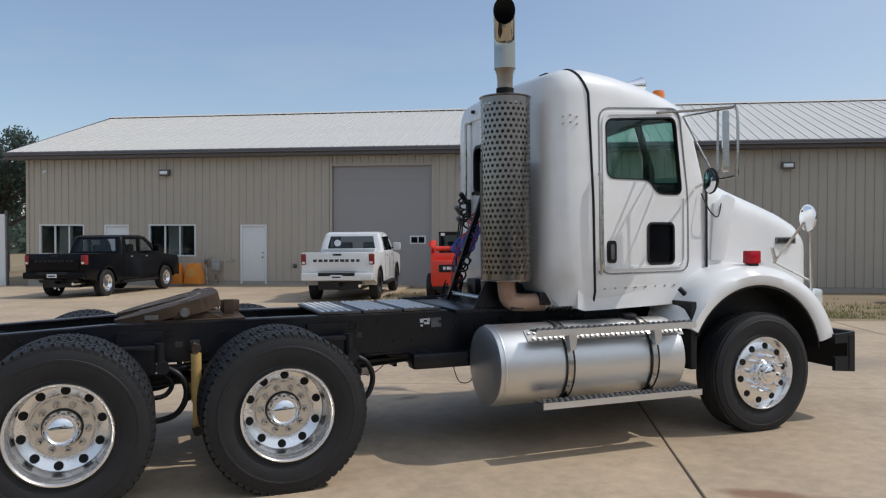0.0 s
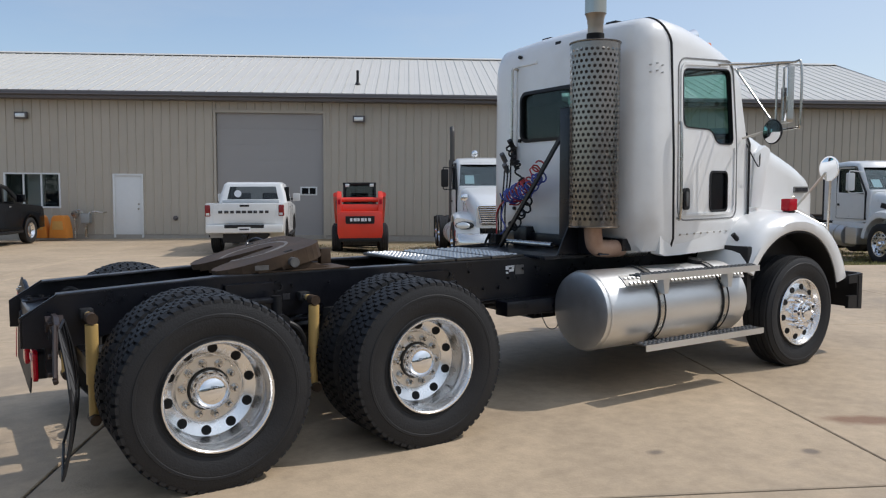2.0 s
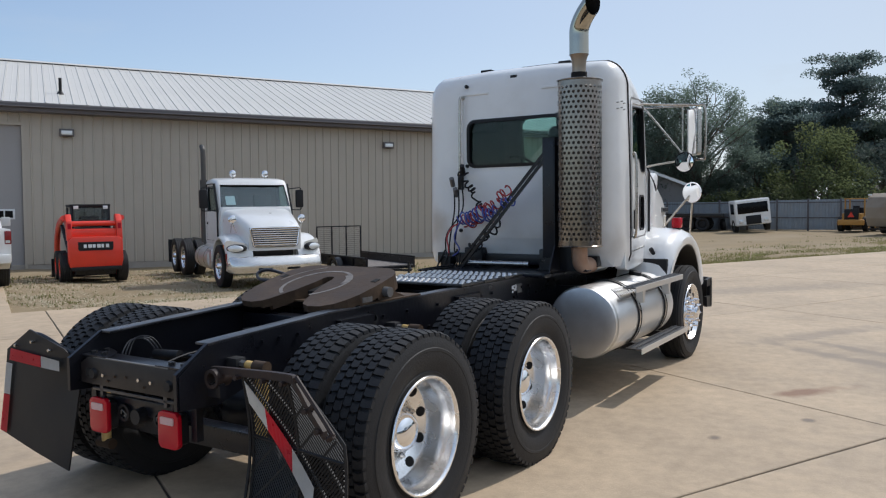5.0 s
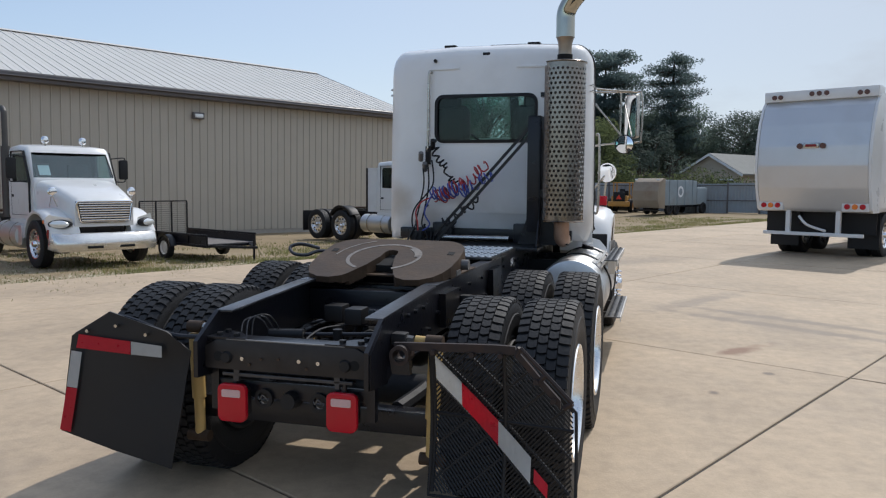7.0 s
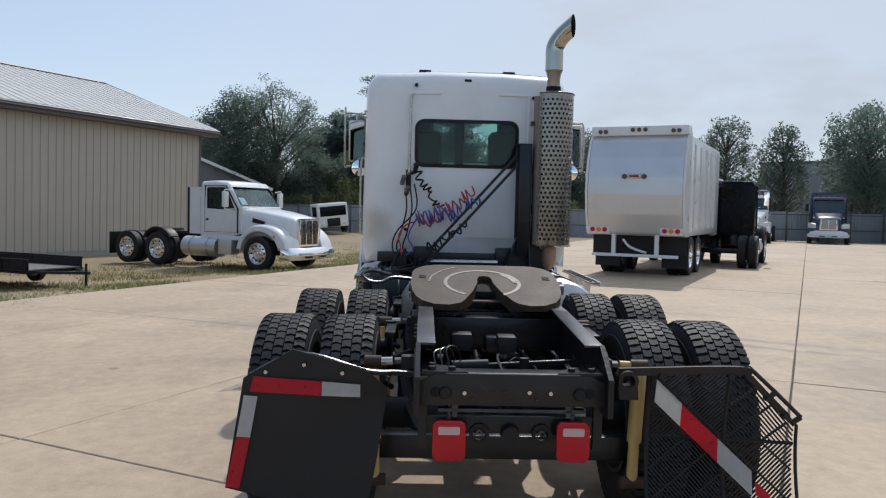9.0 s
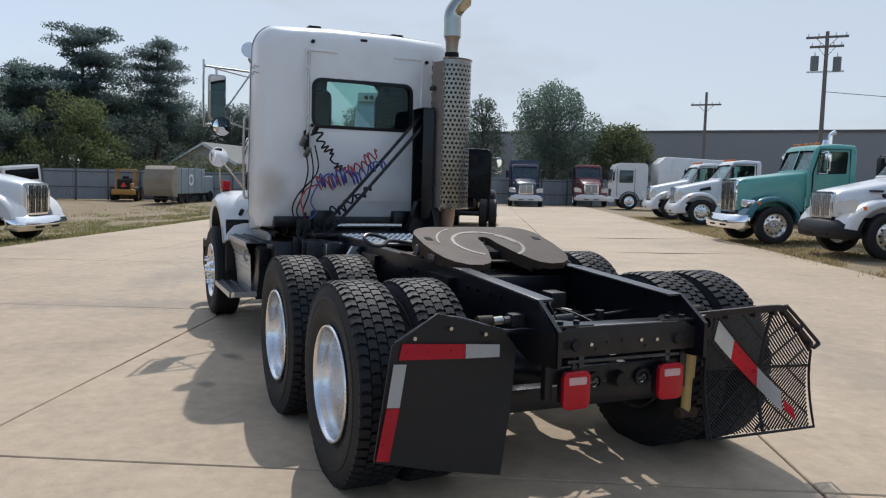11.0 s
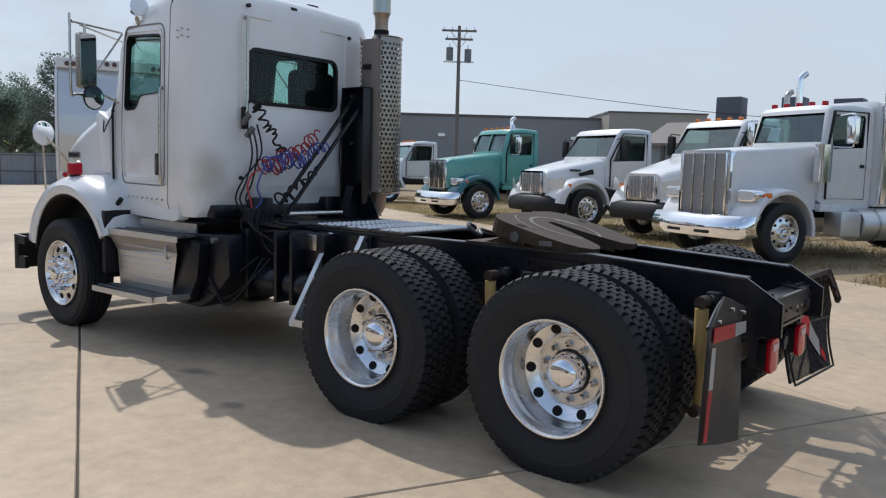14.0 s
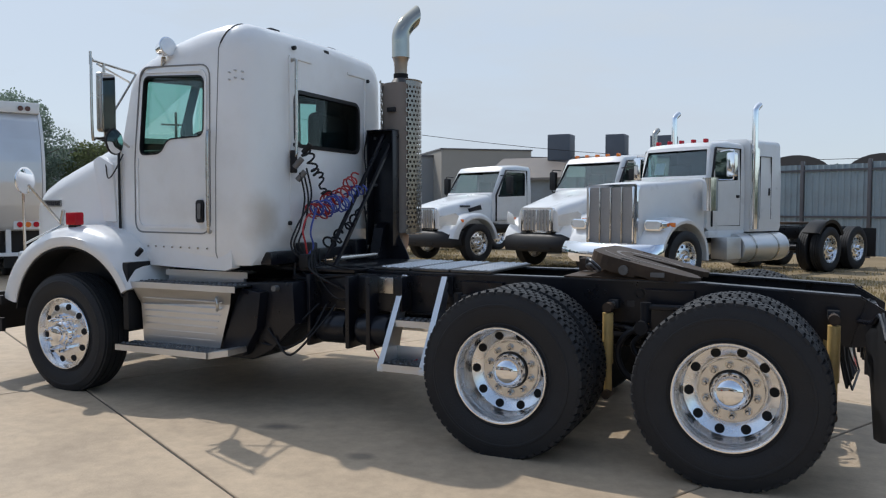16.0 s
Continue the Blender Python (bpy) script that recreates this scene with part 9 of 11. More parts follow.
        yy -= 0.148
    bump = part("rear_bumper", box(-1.34, -1.10, -0.97, 0.97, 0.60, 0.80, 0.03), paint if not dark else BLACK_GLOSS, T)
    part("bumper_step", box(-1.345, -1.12, -0.50, 0.50, 0.72, 0.805, 0.01), BLACK_PLASTIC, bump)
    part("plate", box(-1.352, -1.34, -0.16, 0.16, 0.64, 0.75), PAPER, bump)
    part("plate_bars", box(-1.356, -1.352, -0.12, 0.12, 0.67, 0.71), DARK_BAR, bump)
    part("tow_hitch", box(-1.30, -1.0, -0.06, 0.06, 0.44, 0.54, 0.01), BLACK_FRAME, T)
    part("exhaust_tip", rod((-1.25, -0.62, 0.45), (-0.7, -0.62, 0.45), 0.045), CHROME, T)
    part("front_bumper", box(4.55, 4.74, -0.97, 0.97, 0.48, 0.78, 0.04), BLACK_PLASTIC, T)
    part("grille", box(4.64, 4.72, -0.60, 0.60, 0.80, 1.12, 0.02), BLACK_PLASTIC, T)
    return T


def build_skid_steer():
    T = thing("skid_steer_loader", at_ground(9.38, 16.0, 64), "bright orange skid steer loader seen from behind, on gravel", "skid steer")
    for x in (-0.50, 0.55):
        for s in (-1, 1):
            bg_wheel(T, x, s * 0.68, 0.40, 0.41, ORANGE, width=0.30, holes=0, hub=False)
    part("chassis", box(-0.95, 1.0, -0.50, 0.50, 0.22, 0.95, 0.04), BLACK_FRAME, T)
    rear = part("rear_door", prism([(-0.62, 0.42), (0.62, 0.42), (0.66, 0.60), (0.66, 1.12), (0.56, 1.22), (-0.56, 1.22), (-0.66, 1.12), (-0.66, 0.60)], -1.12, -0.92, None, "yz", bevel=0.04), ORANGE, T, "orange rear engine door")
    part("door_panel", prism([(-0.40, 0.86), (0.40, 0.86), (0.42, 0.92), (0.42, 1.08), (-0.42, 1.08), (-0.42, 0.92)], -1.14, -1.118, None, "yz"), BLACK_PLASTIC, rear)
    bm = bmesh.new()
    for k, w in enumerate((0.07, 0.09, 0.07, 0.09, 0.06, 0.08)):
        box(-1.147, -1.138, 0.29 - 0.105 * k - w, 0.29 - 0.105 * k, 0.93, 1.02, 0.003, bm)
    part("lettering", bm, PAPER, rear)
    part("rear_bumper", box(-1.16, -0.94, -0.60, 0.60, 0.34, 0.44, 0.02), BLACK_PLASTIC, T)
    part("hood", box(-0.95, -0.25, -0.55, 0.55, 1.18, 1.42, 0.05), ORANGE, T)
    part("hood_grille", box(-0.90, -0.30, -0.40, 0.40, 1.40, 1.44, 0.01), BLACK_PLASTIC, T)
    for s in (-1, 1):
        post = prism([(-1.05, 1.12), (-0.85, 1.12), (-0.55, 1.62), (-0.58, 1.78), (-0.78, 1.80), (-0.98, 1.62)], s * 0.60 - 0.07, s * 0.60 + 0.07, bevel=0.02)
        part("lift_tower", post, ORANGE, T)
        part("lift_arm", tube(bend([(-0.72, s * 0.70, 1.70), (0.1, s * 0.72, 1.55), (0.75, s * 0.72, 1.20), (1.25, s * 0.70, 0.72), (1.40, s * 0.66, 0.30)]), 0.075, 8), ORANGE, T)
        part("lift_cylinder", rod((-0.80, s * 0.60, 0.80), (-0.10, s * 0.68, 1.50), 0.045), BLACK_FRAME, T)
        part("tail_light", box(-1.02, -0.98, s * 0.60 - 0.04, s * 0.60 + 0.04, 1.42, 1.56), RED_LENS, T)
    part("cross_tube", rod((-0.80, -0.60, 1.55), (-0.80, 0.60, 1.55), 0.07), ORANGE, T)
    cage = bmesh.new()
    for s in (-1, 1):
        tube([(-0.30, s * 0.45, 1.2), (-0.25, s * 0.45, 2.0), (0.65, s * 0.45, 2.0), (0.85, s * 0.45, 0.95)], 0.045, 8, cage)
    tube([(-0.25, -0.45, 2.0), (-0.25, 0.45, 2.0)], 0.045, 8, cage)
    tube([(0.65, -0.45, 2.0), (0.65, 0.45, 2.0)], 0.045, 8, cage)
    cab = part("cab_frame", cage, BLACK_FRAME, T)
    part("cab_roof", box(-0.32, 0.72, -0.50, 0.50, 1.99, 2.06, 0.02), BLACK_PLASTIC, cab)
    part("rear_window", box(-0.30, -0.28, -0.42, 0.42, 1.44, 1.97), GLASS_DARK, cab)
    for s in (-1, 1):
        part("work_light", box(-0.40, -0.33, s * 0.36 - 0.06, s * 0.36 + 0.06, 1.93, 2.02, 0.01), CLEAR_LENS, cab)
        part("side_screen", box(-0.2, 0.7, s * 0.46 - 0.008, s * 0.46 + 0.008, 1.25, 1.98), GLASS_DARK, cab)
    part("seat", box(0.0, 0.12, -0.26, 0.26, 1.0, 1.75, 0.05), SEAT, cab)
    part("bucket", prism([(1.35, 0.02), (1.95, 0.02), (1.98, 0.06), (1.50, 0.10), (1.42, 0.55), (1.35, 0.55)], -0.85, 0.85), BLACK_FRAME, T)


def build_utility_trailer():
    T = thing("utility_trailer", at_ground(13.2, 9.6, -115) @ Matrix.Scale(0.8, 4), "black steel utility trailer with a raised ramp gate", "trailer")
    bm = bmesh.new()
    for y in (-0.85, 0.85):
        box(-1.9, 1.9, y - 0.03, y + 0.03, 0.42, 0.50, 0.006, bm)
        box(-1.9, 1.9, y - 0.025, y + 0.025, 0.74, 0.80, 0.006, bm)
        for x in (-1.85, -0.9, 0, 0.9, 1.85):
            box(x - 0.025, x + 0.025, y - 0.025, y + 0.025, 0.42, 0.80, bm=bm)
    for x in (-1.9, 1.9):
        box(x - 0.03, x + 0.03, -0.85, 0.85, 0.42, 0.50, bm=bm)
    part("frame", bm, BLACK_FRAME, T)
    part("side_board", box(-1.9, 1.9, 0.82, 0.84, 0.50, 0.74), BLACK_FRAME, T)
    part("side_board", box(-1.9, 1.9, -0.84, -0.82, 0.50, 0.74), BLACK_FRAME, T)
    for k in range(8):
        part("deck_plank", box(-1.88, 1.88, -0.82 + 0.205 * k, -0.63 + 0.205 * k, 0.495, 0.53, 0.004), WOOD_POLE, T)
    g = part("ramp_gate", box(-1.98, -1.93, -0.85, 0.85, 0.50, 0.54), BLACK_FRAME, T, "upright black mesh ramp gate")
    part("gate_bar", box(-1.98, -1.93, -0.85, 0.85, 1.68, 1.72), BLACK_FRAME, g)
    for y in (-0.85, -0.28, 0.28, 0.85):
        part("gate_post", box(-1.978, -1.932, y - 0.02, y + 0.02, 0.54, 1.68), BLACK_FRAME, g)
    bm = bmesh.new()
    for k in range(16):
        box(-1.962, -1.955, -0.85, 0.85, 0.58 + 0.07 * k, 0.587 + 0.07 * k, bm=bm)
    tagged(part("gate_mesh", bm, BLACK_FRAME, g), kind="stuff")
    for s in (-1, 1):
        bg_wheel(T, -0.1, s * 1.0, 0.33, 0.335, WHITE_CLEAN, width=0.2, holes=0, hub=False)
        part("fender", arch(-0.1, 0.33, 0.38, 0.41, s * 0.88, s * 1.12, 10, 170), BLACK_FRAME, T)
    part("tongue", prism([(1.9, -0.7), (3.1, -0.05), (3.1, 0.05), (1.9, 0.7), (1.9, 0.6), (2.95, 0.0), (1.9, -0.6)], 0.42, 0.49, None, "xy"), BLACK_FRAME, T)
    part("tongue_jack", rod((3.0, 0, 0.0), (3.0, 0, 0.7), 0.035), BLACK_FRAME, T)


def build_refuse_truck():
    T = thing("refuse_truck", at_ground(16.9, -5.75, -28), "silver refuse truck with a rounded tailgate parked on the concrete", "refuse truck")
    for x in (0.0, 1.32):
        for s in (-1, 1):
            bg_wheel(T, x, s * 1.05, 0.51, 0.52, ALU, dual=True)
    for s in (-1, 1):
        bg_wheel(T, 6.2, s * 1.03, 0.51, 0.52, ALU)
        part("frame_rail", box(-1.2, 7.0, s * 0.43 - 0.04, s * 0.43 + 0.04, 0.75, 1.02), BLACK_FRAME, T)
    # body in side outline: bulging tail, straight roof
    tail = [(-1.55, 1.12), (-1.72, 1.6), (-1.80, 2.1), (-1.78, 2.55), (-1.68, 3.05), (-1.50, 3.45), (-1.30, 3.66)]
    out = tail + [(4.9, 3.66), (4.95, 3.5), (4.95, 1.05), (-1.45, 1.05)]
    part("body", prism(out, -1.20, 1.20, bevel=0.04), SILVER, T, "smooth silver body with a bulging tailgate")
    for s in (-1, 1):
        part("tailgate_side", prism(tail + [(-1.0, 3.72), (-1.0, 1.05), (-1.45, 1.05)], s * 1.20, s * 1.26), WHITE_CLEAN, T)
    part("tail_header", box(-1.42, -0.95, -1.24, 1.24, 3.62, 3.86, 0.03), WHITE_CLEAN, T, "white light header")
    for s in (-1, 1):
        part("side_panel", box(-0.9, 4.85, min(s * 1.20, s * 1.212), max(s * 1.20, s * 1.212), 1.15, 3.55, 0.004), WHITE_CLEAN, T, "white body side")
        for x in (-0.2, 0.8, 1.8, 2.8, 3.8):
            part("body_rib", loft([[(x - 0.05, s * 1.2, 1.2), (x + 0.05, s * 1.2, 1.2), (x + 0.05, s * 1.25, 1.25), (x - 0.05, s * 1.25, 1.25)], [(x - 0.05, s * 1.2, 3.5), (x + 0.05, s * 1.2, 3.5), (x + 0.05, s * 1.25, 3.45), (x - 0.05, s * 1.25, 3.45)]]), WHITE_CLEAN, T)
        part("roof_ladder", tube(bend([(2.2, s * 1.0, 3.64), (2.3, s * 1.0, 3.95), (2.9, s * 1.0, 3.95), (3.0, s * 1.0, 3.64)]), 0.02), WHITE_CLEAN, T)
    lamps = [(-1.0, 3.72), (-0.86, 3.72), (0.86, 3.72), (1.0, 3.72), (-0.16, 3.76), (0.0, 3.76), (0.16, 3.76)]
    for y, z in lamps:
        part("tail_light", rod((-1.40, y, z), (-1.45, y, z), 0.055, seg=14), material("dark_marker_lens", (0.10, 0.035, 0.025), 0.25) if y < -0.99 else bpy.data.materials["dark_marker_lens"], T)
    for s in (-1, 1):
        part("lamp_panel", box(-1.60, -1.50, s * 0.92 - 0.28, s * 0.92 + 0.28, 1.08, 1.30, 0.02), WHITE_CLEAN, T)
        for k in range(3):
            y = s * 0.92 + (k - 1) * 0.16
            part("tail_light", rod((-1.60, y, 1.19), (-1.63, y, 1.19), 0.06, seg=14), (RED_LENS, AMBER_LENS, RED_LENS)[k], T)
        part("underride_post", box(-1.5, -1.4, s * 0.55 - 0.05, s * 0.55 + 0.05, 0.55, 1.08), WHITE_CLEAN, T)
        part("mud_flap", box(-0.72, -0.70, min(s * 0.55, s * 1.22), max(s * 0.55, s * 1.22), 0.2, 1.04), FLAP, T)
        part("rear_valance", box(-1.0, -0.98, min(s * 0.0, s * 1.22), max(s * 0.0, s * 1.22), 0.55, 1.04), BLACK_PLASTIC, T)
    part("underride_bar", box(-1.55, -1.47, -1.1, 1.1, 0.50, 0.58, 0.01), WHITE_CLEAN, T, "white underride bar")
    part("tow_chain", tube(bend([(-1.5, 0.3, 0.95), (-1.53, 0.1, 0.75), (-1.5, -0.3, 0.62)]), 0.03), WHITE_CLEAN, T)
    for k, (y, z) in enumerate(((-0.25, 2.55), (0.25, 2.55))):
        part("tail_light", rod((-1.76, y, z), (-1.82, y, z), 0.065, seg=14), bpy.data.materials["dark_marker_lens"], T)
    part("lamp_plate", box(-1.83, -1.75, -0.17, 0.17, 2.50, 2.62, 0.02), STEEL, T)
    part("tail_light", box(-1.845, -1.82, -0.12, 0.12, 2.53, 2.59, 0.01), DIM_LENS, T)
    cab = part("cab", box(5.15, 6.9, -1.15, 1.15, 0.95, 2.85, 0.10, seg=3), WHITE_CLEAN, T, "white low cab")
    for s in (-1, 1):
        part("door_window", box(5.4, 6.6, min(s * 1.14, s * 1.156), max(s * 1.14, s * 1.156), 1.75, 2.5, 0.01), BLACK_GLOSS, cab)
        part("side_mirror", box(6.85, 6.95, s * 1.38 - 0.1, s * 1.38 + 0.1, 1.7, 2.3, 0.02), BLACK_PLASTIC, T)
        part("fender", arch(6.2, 0.5, 0.6, 0.72, s * 0.6, s * 1.16, 5, 175), BLACK_PLASTIC, T)


def build_dark_tractor():
    conv_truck("semi_truck", at_ground(23.0, -10.5, -28), "black day-cab tractor parked ahead of the refuse truck", dict(
        paint=BLACK_GLOSS, grille_x=0.80, cowl_x=-0.95, cab_rear=-2.30, roof=2.74, cab_w=0.95, hood_rear=1.92, hood_front=1.62, hood_w=0.56, hood_wr=0.80, hood_round=0.14,
        grille=(0.50, 0.82, 1.62), bars=11, bumper=(1.15, 0.38, 0.76), lamps="flush", lamp_z=1.08, fender_w=1.15, fender_h=0.28, fender_front=0.08,
        axles=(-3.4,), frame_end=-3.6, roof_lights=5, tank=(-2.6, -1.4), screen_lean=0.30, mirror=CHROME, fifth=False))


build_parked()
build_dark_tractor()
build_pickup(5.8, 15.54, 65.3, WHITE_CLEAN, "white crew-cab pickup truck parked on the concrete apron", False)
build_pickup(-1.55, 20.9, 60.8, BLACK_GLOSS, "black crew-cab pickup truck parked by the office windows", True)
build_skid_steer()
build_utility_trailer()
build_refuse_truck()


# ---- distance: fences, sheds, poles, trees ----
def build_fence(name, a, b, h, label, mat=None, panel=1.9):
    F = thing(name, pose(0, 0, 0), label, "fence")
    a, b = Vector((*a, 0)), Vector((*b, 0))
    d = b - a
    n = max(1, round(d.length / panel))
    az = math.atan2(d.y, d.x)
    rng = random.Random(int(a.x * 7 + a.y))
    st = d.length / n
    sheet = post = None
    for k in range(n + 1):
        p = a + d * (k / n)
        z = ground_z(p.x, p.y)
        m = Matrix.Translation((p.x, p.y, z)) @ Matrix.Rotation(az, 4, "Z")
        if post is None:
            post = part("post", box(-0.05, 0.05, -0.08, 0.02, -0.2, h + 0.1, 0.006), FASCIA, F, m=m)
        else:
            share("post", post, F, m)
        if k == n:
            break
        tilt = Matrix.Rotation(radians(rng.uniform(-0.5, 0.5)), 4, "Y") @ Matrix.Translation((0, 0, rng.uniform(-0.04, 0.04)))
        if sheet is None:
            pts = [(0, 0)]
            x = 0.0
            while x < st - 0.16:
                pts += [(x + 0.05, 0), (x + 0.07, -0.03), (x + 0.11, -0.03), (x + 0.13, 0)]
                x += 0.18
            pts += [(st - 0.01, 0), (st - 0.01, 0.02), (0, 0.02)]
            sheet = part("sheet", prism(pts, 0, h, None, "xy"), mat or FENCE, F, smooth=0, m=m @ tilt)
        else:
            share("sheet", sheet, F, m @ tilt)
        for zr in (h * 0.42, h * 0.93):
            part("rail", box(0, st, -0.065, -0.032, zr - 0.03, zr + 0.03), FASCIA, F, m=m)
    return F


def gable_house(name, x, y, az, w, l, eave, ridge, wall, roof, label, door=None, category="house"):
    H = thing(name, at_ground(x, y, az), label, category)
    out = [(-w / 2, -0.3), (w / 2, -0.3), (w / 2, eave), (0, ridge), (-w / 2, eave)]
    part("house_wall", prism(out, 0, l, None, "yz"), wall, H, smooth=0)
    for s in (-1, 1):
        e = 0.4
        k = (ridge - eave) / (w / 2)
        p = [(s * (w / 2 + e), eave - e * k + 0.05), (0, ridge + 0.05), (0, ridge + 0.17), (s * (w / 2 + e), eave - e * k + 0.17)]
        part("roof", prism(p, -0.35, l + 0.35, None, "yz"), roof, H, smooth=0)
        part("rake_trim", prism([(s * (w / 2 + e), eave - e * k - 0.06), (0, ridge - 0.06), (0, ridge + 0.12), (s * (w / 2 + e), eave - e * k + 0.12)], -0.40, -0.35, None, "yz"), TRIM, H, smooth=0)
    for a, b, z0, z1, mt, nm in door or ():
        part(nm, box(-0.06, 0.02, a, b, z0, z1, 0.01), mt, H)
        if nm == "window":
            part("window_frame", box(-0.04, 0.01, a - 0.1, b + 0.1, z0 - 0.1, z1 + 0.1), TRIM, H)
    return H


def build_pole(x, y, top, label, arms, cans=False):
    P = thing("utility_pole", at_ground(x, y, -50), label, "utility pole", "power poles")
    part("pole", rod((0, 0, -0.3), (0, 0, top), 0.17, 0.11, seg=14), WOOD_POLE, P)
    for z, w in arms:
        part("crossarm", box(-0.06, 0.06, -w, w, z - 0.07, z + 0.07, 0.01), WOOD_POLE, P)
        for y_ in (-w + 0.15, -w * 0.4, w * 0.4, w - 0.15):
            part("insulator", rod((0, y_, z + 0.07), (0, y_, z + 0.27), 0.05, 0.03, seg=8), CLEAR_LENS, P)
        part("arm_brace", tube([(0, -w * 0.5, z - 0.05), (0, 0, z - 0.7), (0, w * 0.5, z - 0.05)], 0.025, 6), STEEL, P)
    if cans:
        for y_, z in ((-0.66, top - 2.1), (0.66, top - 2.0)):
            can = part("transformer", rod((0, y_, z - 0.45), (0, y_, z + 0.45), 0.25, seg=18), material("transformer_grey", (0.17, 0.18, 0.19), 0.5) if y_ < 0 else bpy.data.materials["transformer_grey"], P, "grey pole transformer")
            part("bushing", rod((0, y_, z + 0.45), (0, y_, z + 0.75), 0.05, 0.03, seg=8), CLEAR_LENS, can)
        part("can_arm", box(-0.05, 0.05, -1.1, 1.1, top - 2.6, top - 2.5), STEEL, P)


def leaf_mass(clumps, rng, per, size, flat=0.0):
    """Many small leaf blades scattered through round clumps: (centre, radius, squash)."""
    vs, fs = [], []
    for c, r, sq in clumps:
        n = int(per * r * r)
        for _ in range(n):
            d = Vector((rng.gauss(0, 1), rng.gauss(0, 1), rng.gauss(0, 1)))
            if d.length < 1e-3:
                continue
            d.normalize()
            q = r * (rng.random() ** 0.45)
            p = Vector(c) + Vector((d.x * q, d.y * q, d.z * q * sq))
            s = size * rng.uniform(0.55, 1.3)
            a = Vector((rng.gauss(0, 1), rng.gauss(0, 1), rng.gauss(0, 1) * (1 - flat))).normalized()
            b = a.orthogonal().normalized()
            i = len(vs)
            vs += [p - a * s * 0.5, p + b * s * 0.32, p + a * s * 0.5, p - b * s * 0.32]
            fs.append((i, i + 1, i + 2, i + 3))
    me = bpy.data.meshes.new("crown")
    me.from_pydata([tuple(v) for v in vs], [], fs)
    me.update()
    return me


def build_tree(x, y, h, spread, kind, seed, label, name="tree"):
    rng = random.Random(seed)
    T = thing(name, at_ground(x, y, rng.uniform(0, 360)), label, "tree", "trees round the yard")
    wood = bmesh.new()
    clumps = []
    if kind == "pine":
        tube([(0, 0, -0.3), (0.05, 0, h * 0.4), (0.1, 0.05, h * 0.8), (0.08, 0, h)], 0.2, 9, wood, radii=[0.30, 0.24, 0.12, 0.03])
        z = h * 0.34
        while z < h * 0.985:
            t = (z - h * 0.34) / (h * 0.645)
            reach = spread * (1.0 - 0.50 * t ** 4) * rng.uniform(0.75, 1.1)
            for k in range(8):
                az = rng.uniform(0, 6.28)
                L = reach * rng.uniform(0.45, 1.1)
                tip = Vector((math.cos(az) * L, math.sin(az) * L, min(h, z + rng.uniform(-0.35, 0.35) + L * rng.uniform(0.02, 0.24))))
                tube([(0.05, 0, z), tip * 0.5 + Vector((0, 0, z * 0.5)), tip], 0.04, 5, wood, radii=[0.07, 0.05, 0.02])
                for q in (0.30, 0.55, 0.78, 0.98):
                    p = Vector((tip.x * q, tip.y * q, z + (tip.z - z) * q + 0.1))
                    clumps.append((p + Vector((rng.gauss(0, 0.25), rng.gauss(0, 0.25), rng.gauss(0, 0.12))), L * 0.14 + rng.uniform(0.36, 0.62), 0.5))
            z += h * rng.uniform(0.05, 0.085)
        me, mat = leaf_mass(clumps, rng, 130, 0.19), NEEDLE
    elif kind == "shrub":
        for k in range(9):
            az = rng.uniform(0, 6.28)
            r = spread * rng.uniform(0.1, 0.6)
            tip = Vector((math.cos(az) * r, math.sin(az) * r, h * rng.uniform(0.5, 0.8)))
            tube([(0, 0, 0), tip * 0.5, tip], 0.05, 5, wood, radii=[0.09, 0.06, 0.02])
        for k in range(34):
            az, q = rng.uniform(0, 6.28), rng.random() ** 0.5
            zz = rng.uniform(0.08, 0.88)
            r = spread * q * math.sin(math.pi * min(0.98, max(0.12, zz * 0.85 + 0.15))) ** 0.6
            clumps.append((Vector((math.cos(az) * r, math.sin(az) * r, h * zz)), spread * rng.uniform(0.20, 0.36), 0.9))
        me, mat = leaf_mass(clumps, rng, 270, 0.19), LEAF_LIGHT if seed % 2 else LEAF
    elif kind in ("round", "round_light"):
        tube([(0, 0, -0.3), (0.08, 0.04, h * 0.25), (0.04, 0.1, h * 0.5), (0.1, 0.08, h * 0.8)], 0.2, 9, wood, radii=[0.26, 0.20, 0.13, 0.04])
        for k in range(70):
            u = 1 - 1.9 * (k + 0.5) / 70
            az = 2.39996 * k + rng.uniform(-0.25, 0.25)
            rr = math.sqrt(max(0.05, 1 - u * u)) * rng.uniform(0.62, 1.06)
            tip = Vector((math.cos(az) * rr * spread, math.sin(az) * rr * spread, h * (0.565 + 0.43 * u * rng.uniform(0.9, 1.02))))
            foot = Vector((0.05, 0.08, max(h * 0.15, min(h * 0.7, tip.z - h * rng.uniform(0.10, 0.25)))))
            tube([foot, foot.lerp(tip, 0.5) + Vector((0, 0, 0.15)), tip], 0.04, 4, wood, radii=[0.06, 0.04, 0.012])
            clumps.append((foot.lerp(tip, 0.88), spread * rng.uniform(0.20, 0.33), 0.85))
            clumps.append((foot.lerp(tip, rng.uniform(1.0, 1.1)), spread * rng.uniform(0.07, 0.13), 0.9))
        for k in range(16):
            clumps.append((Vector((rng.gauss(0, 0.3) * spread, rng.gauss(0, 0.3) * spread, h * rng.uniform(0.3, 0.8))), spread * rng.uniform(0.3, 0.42), 0.9))
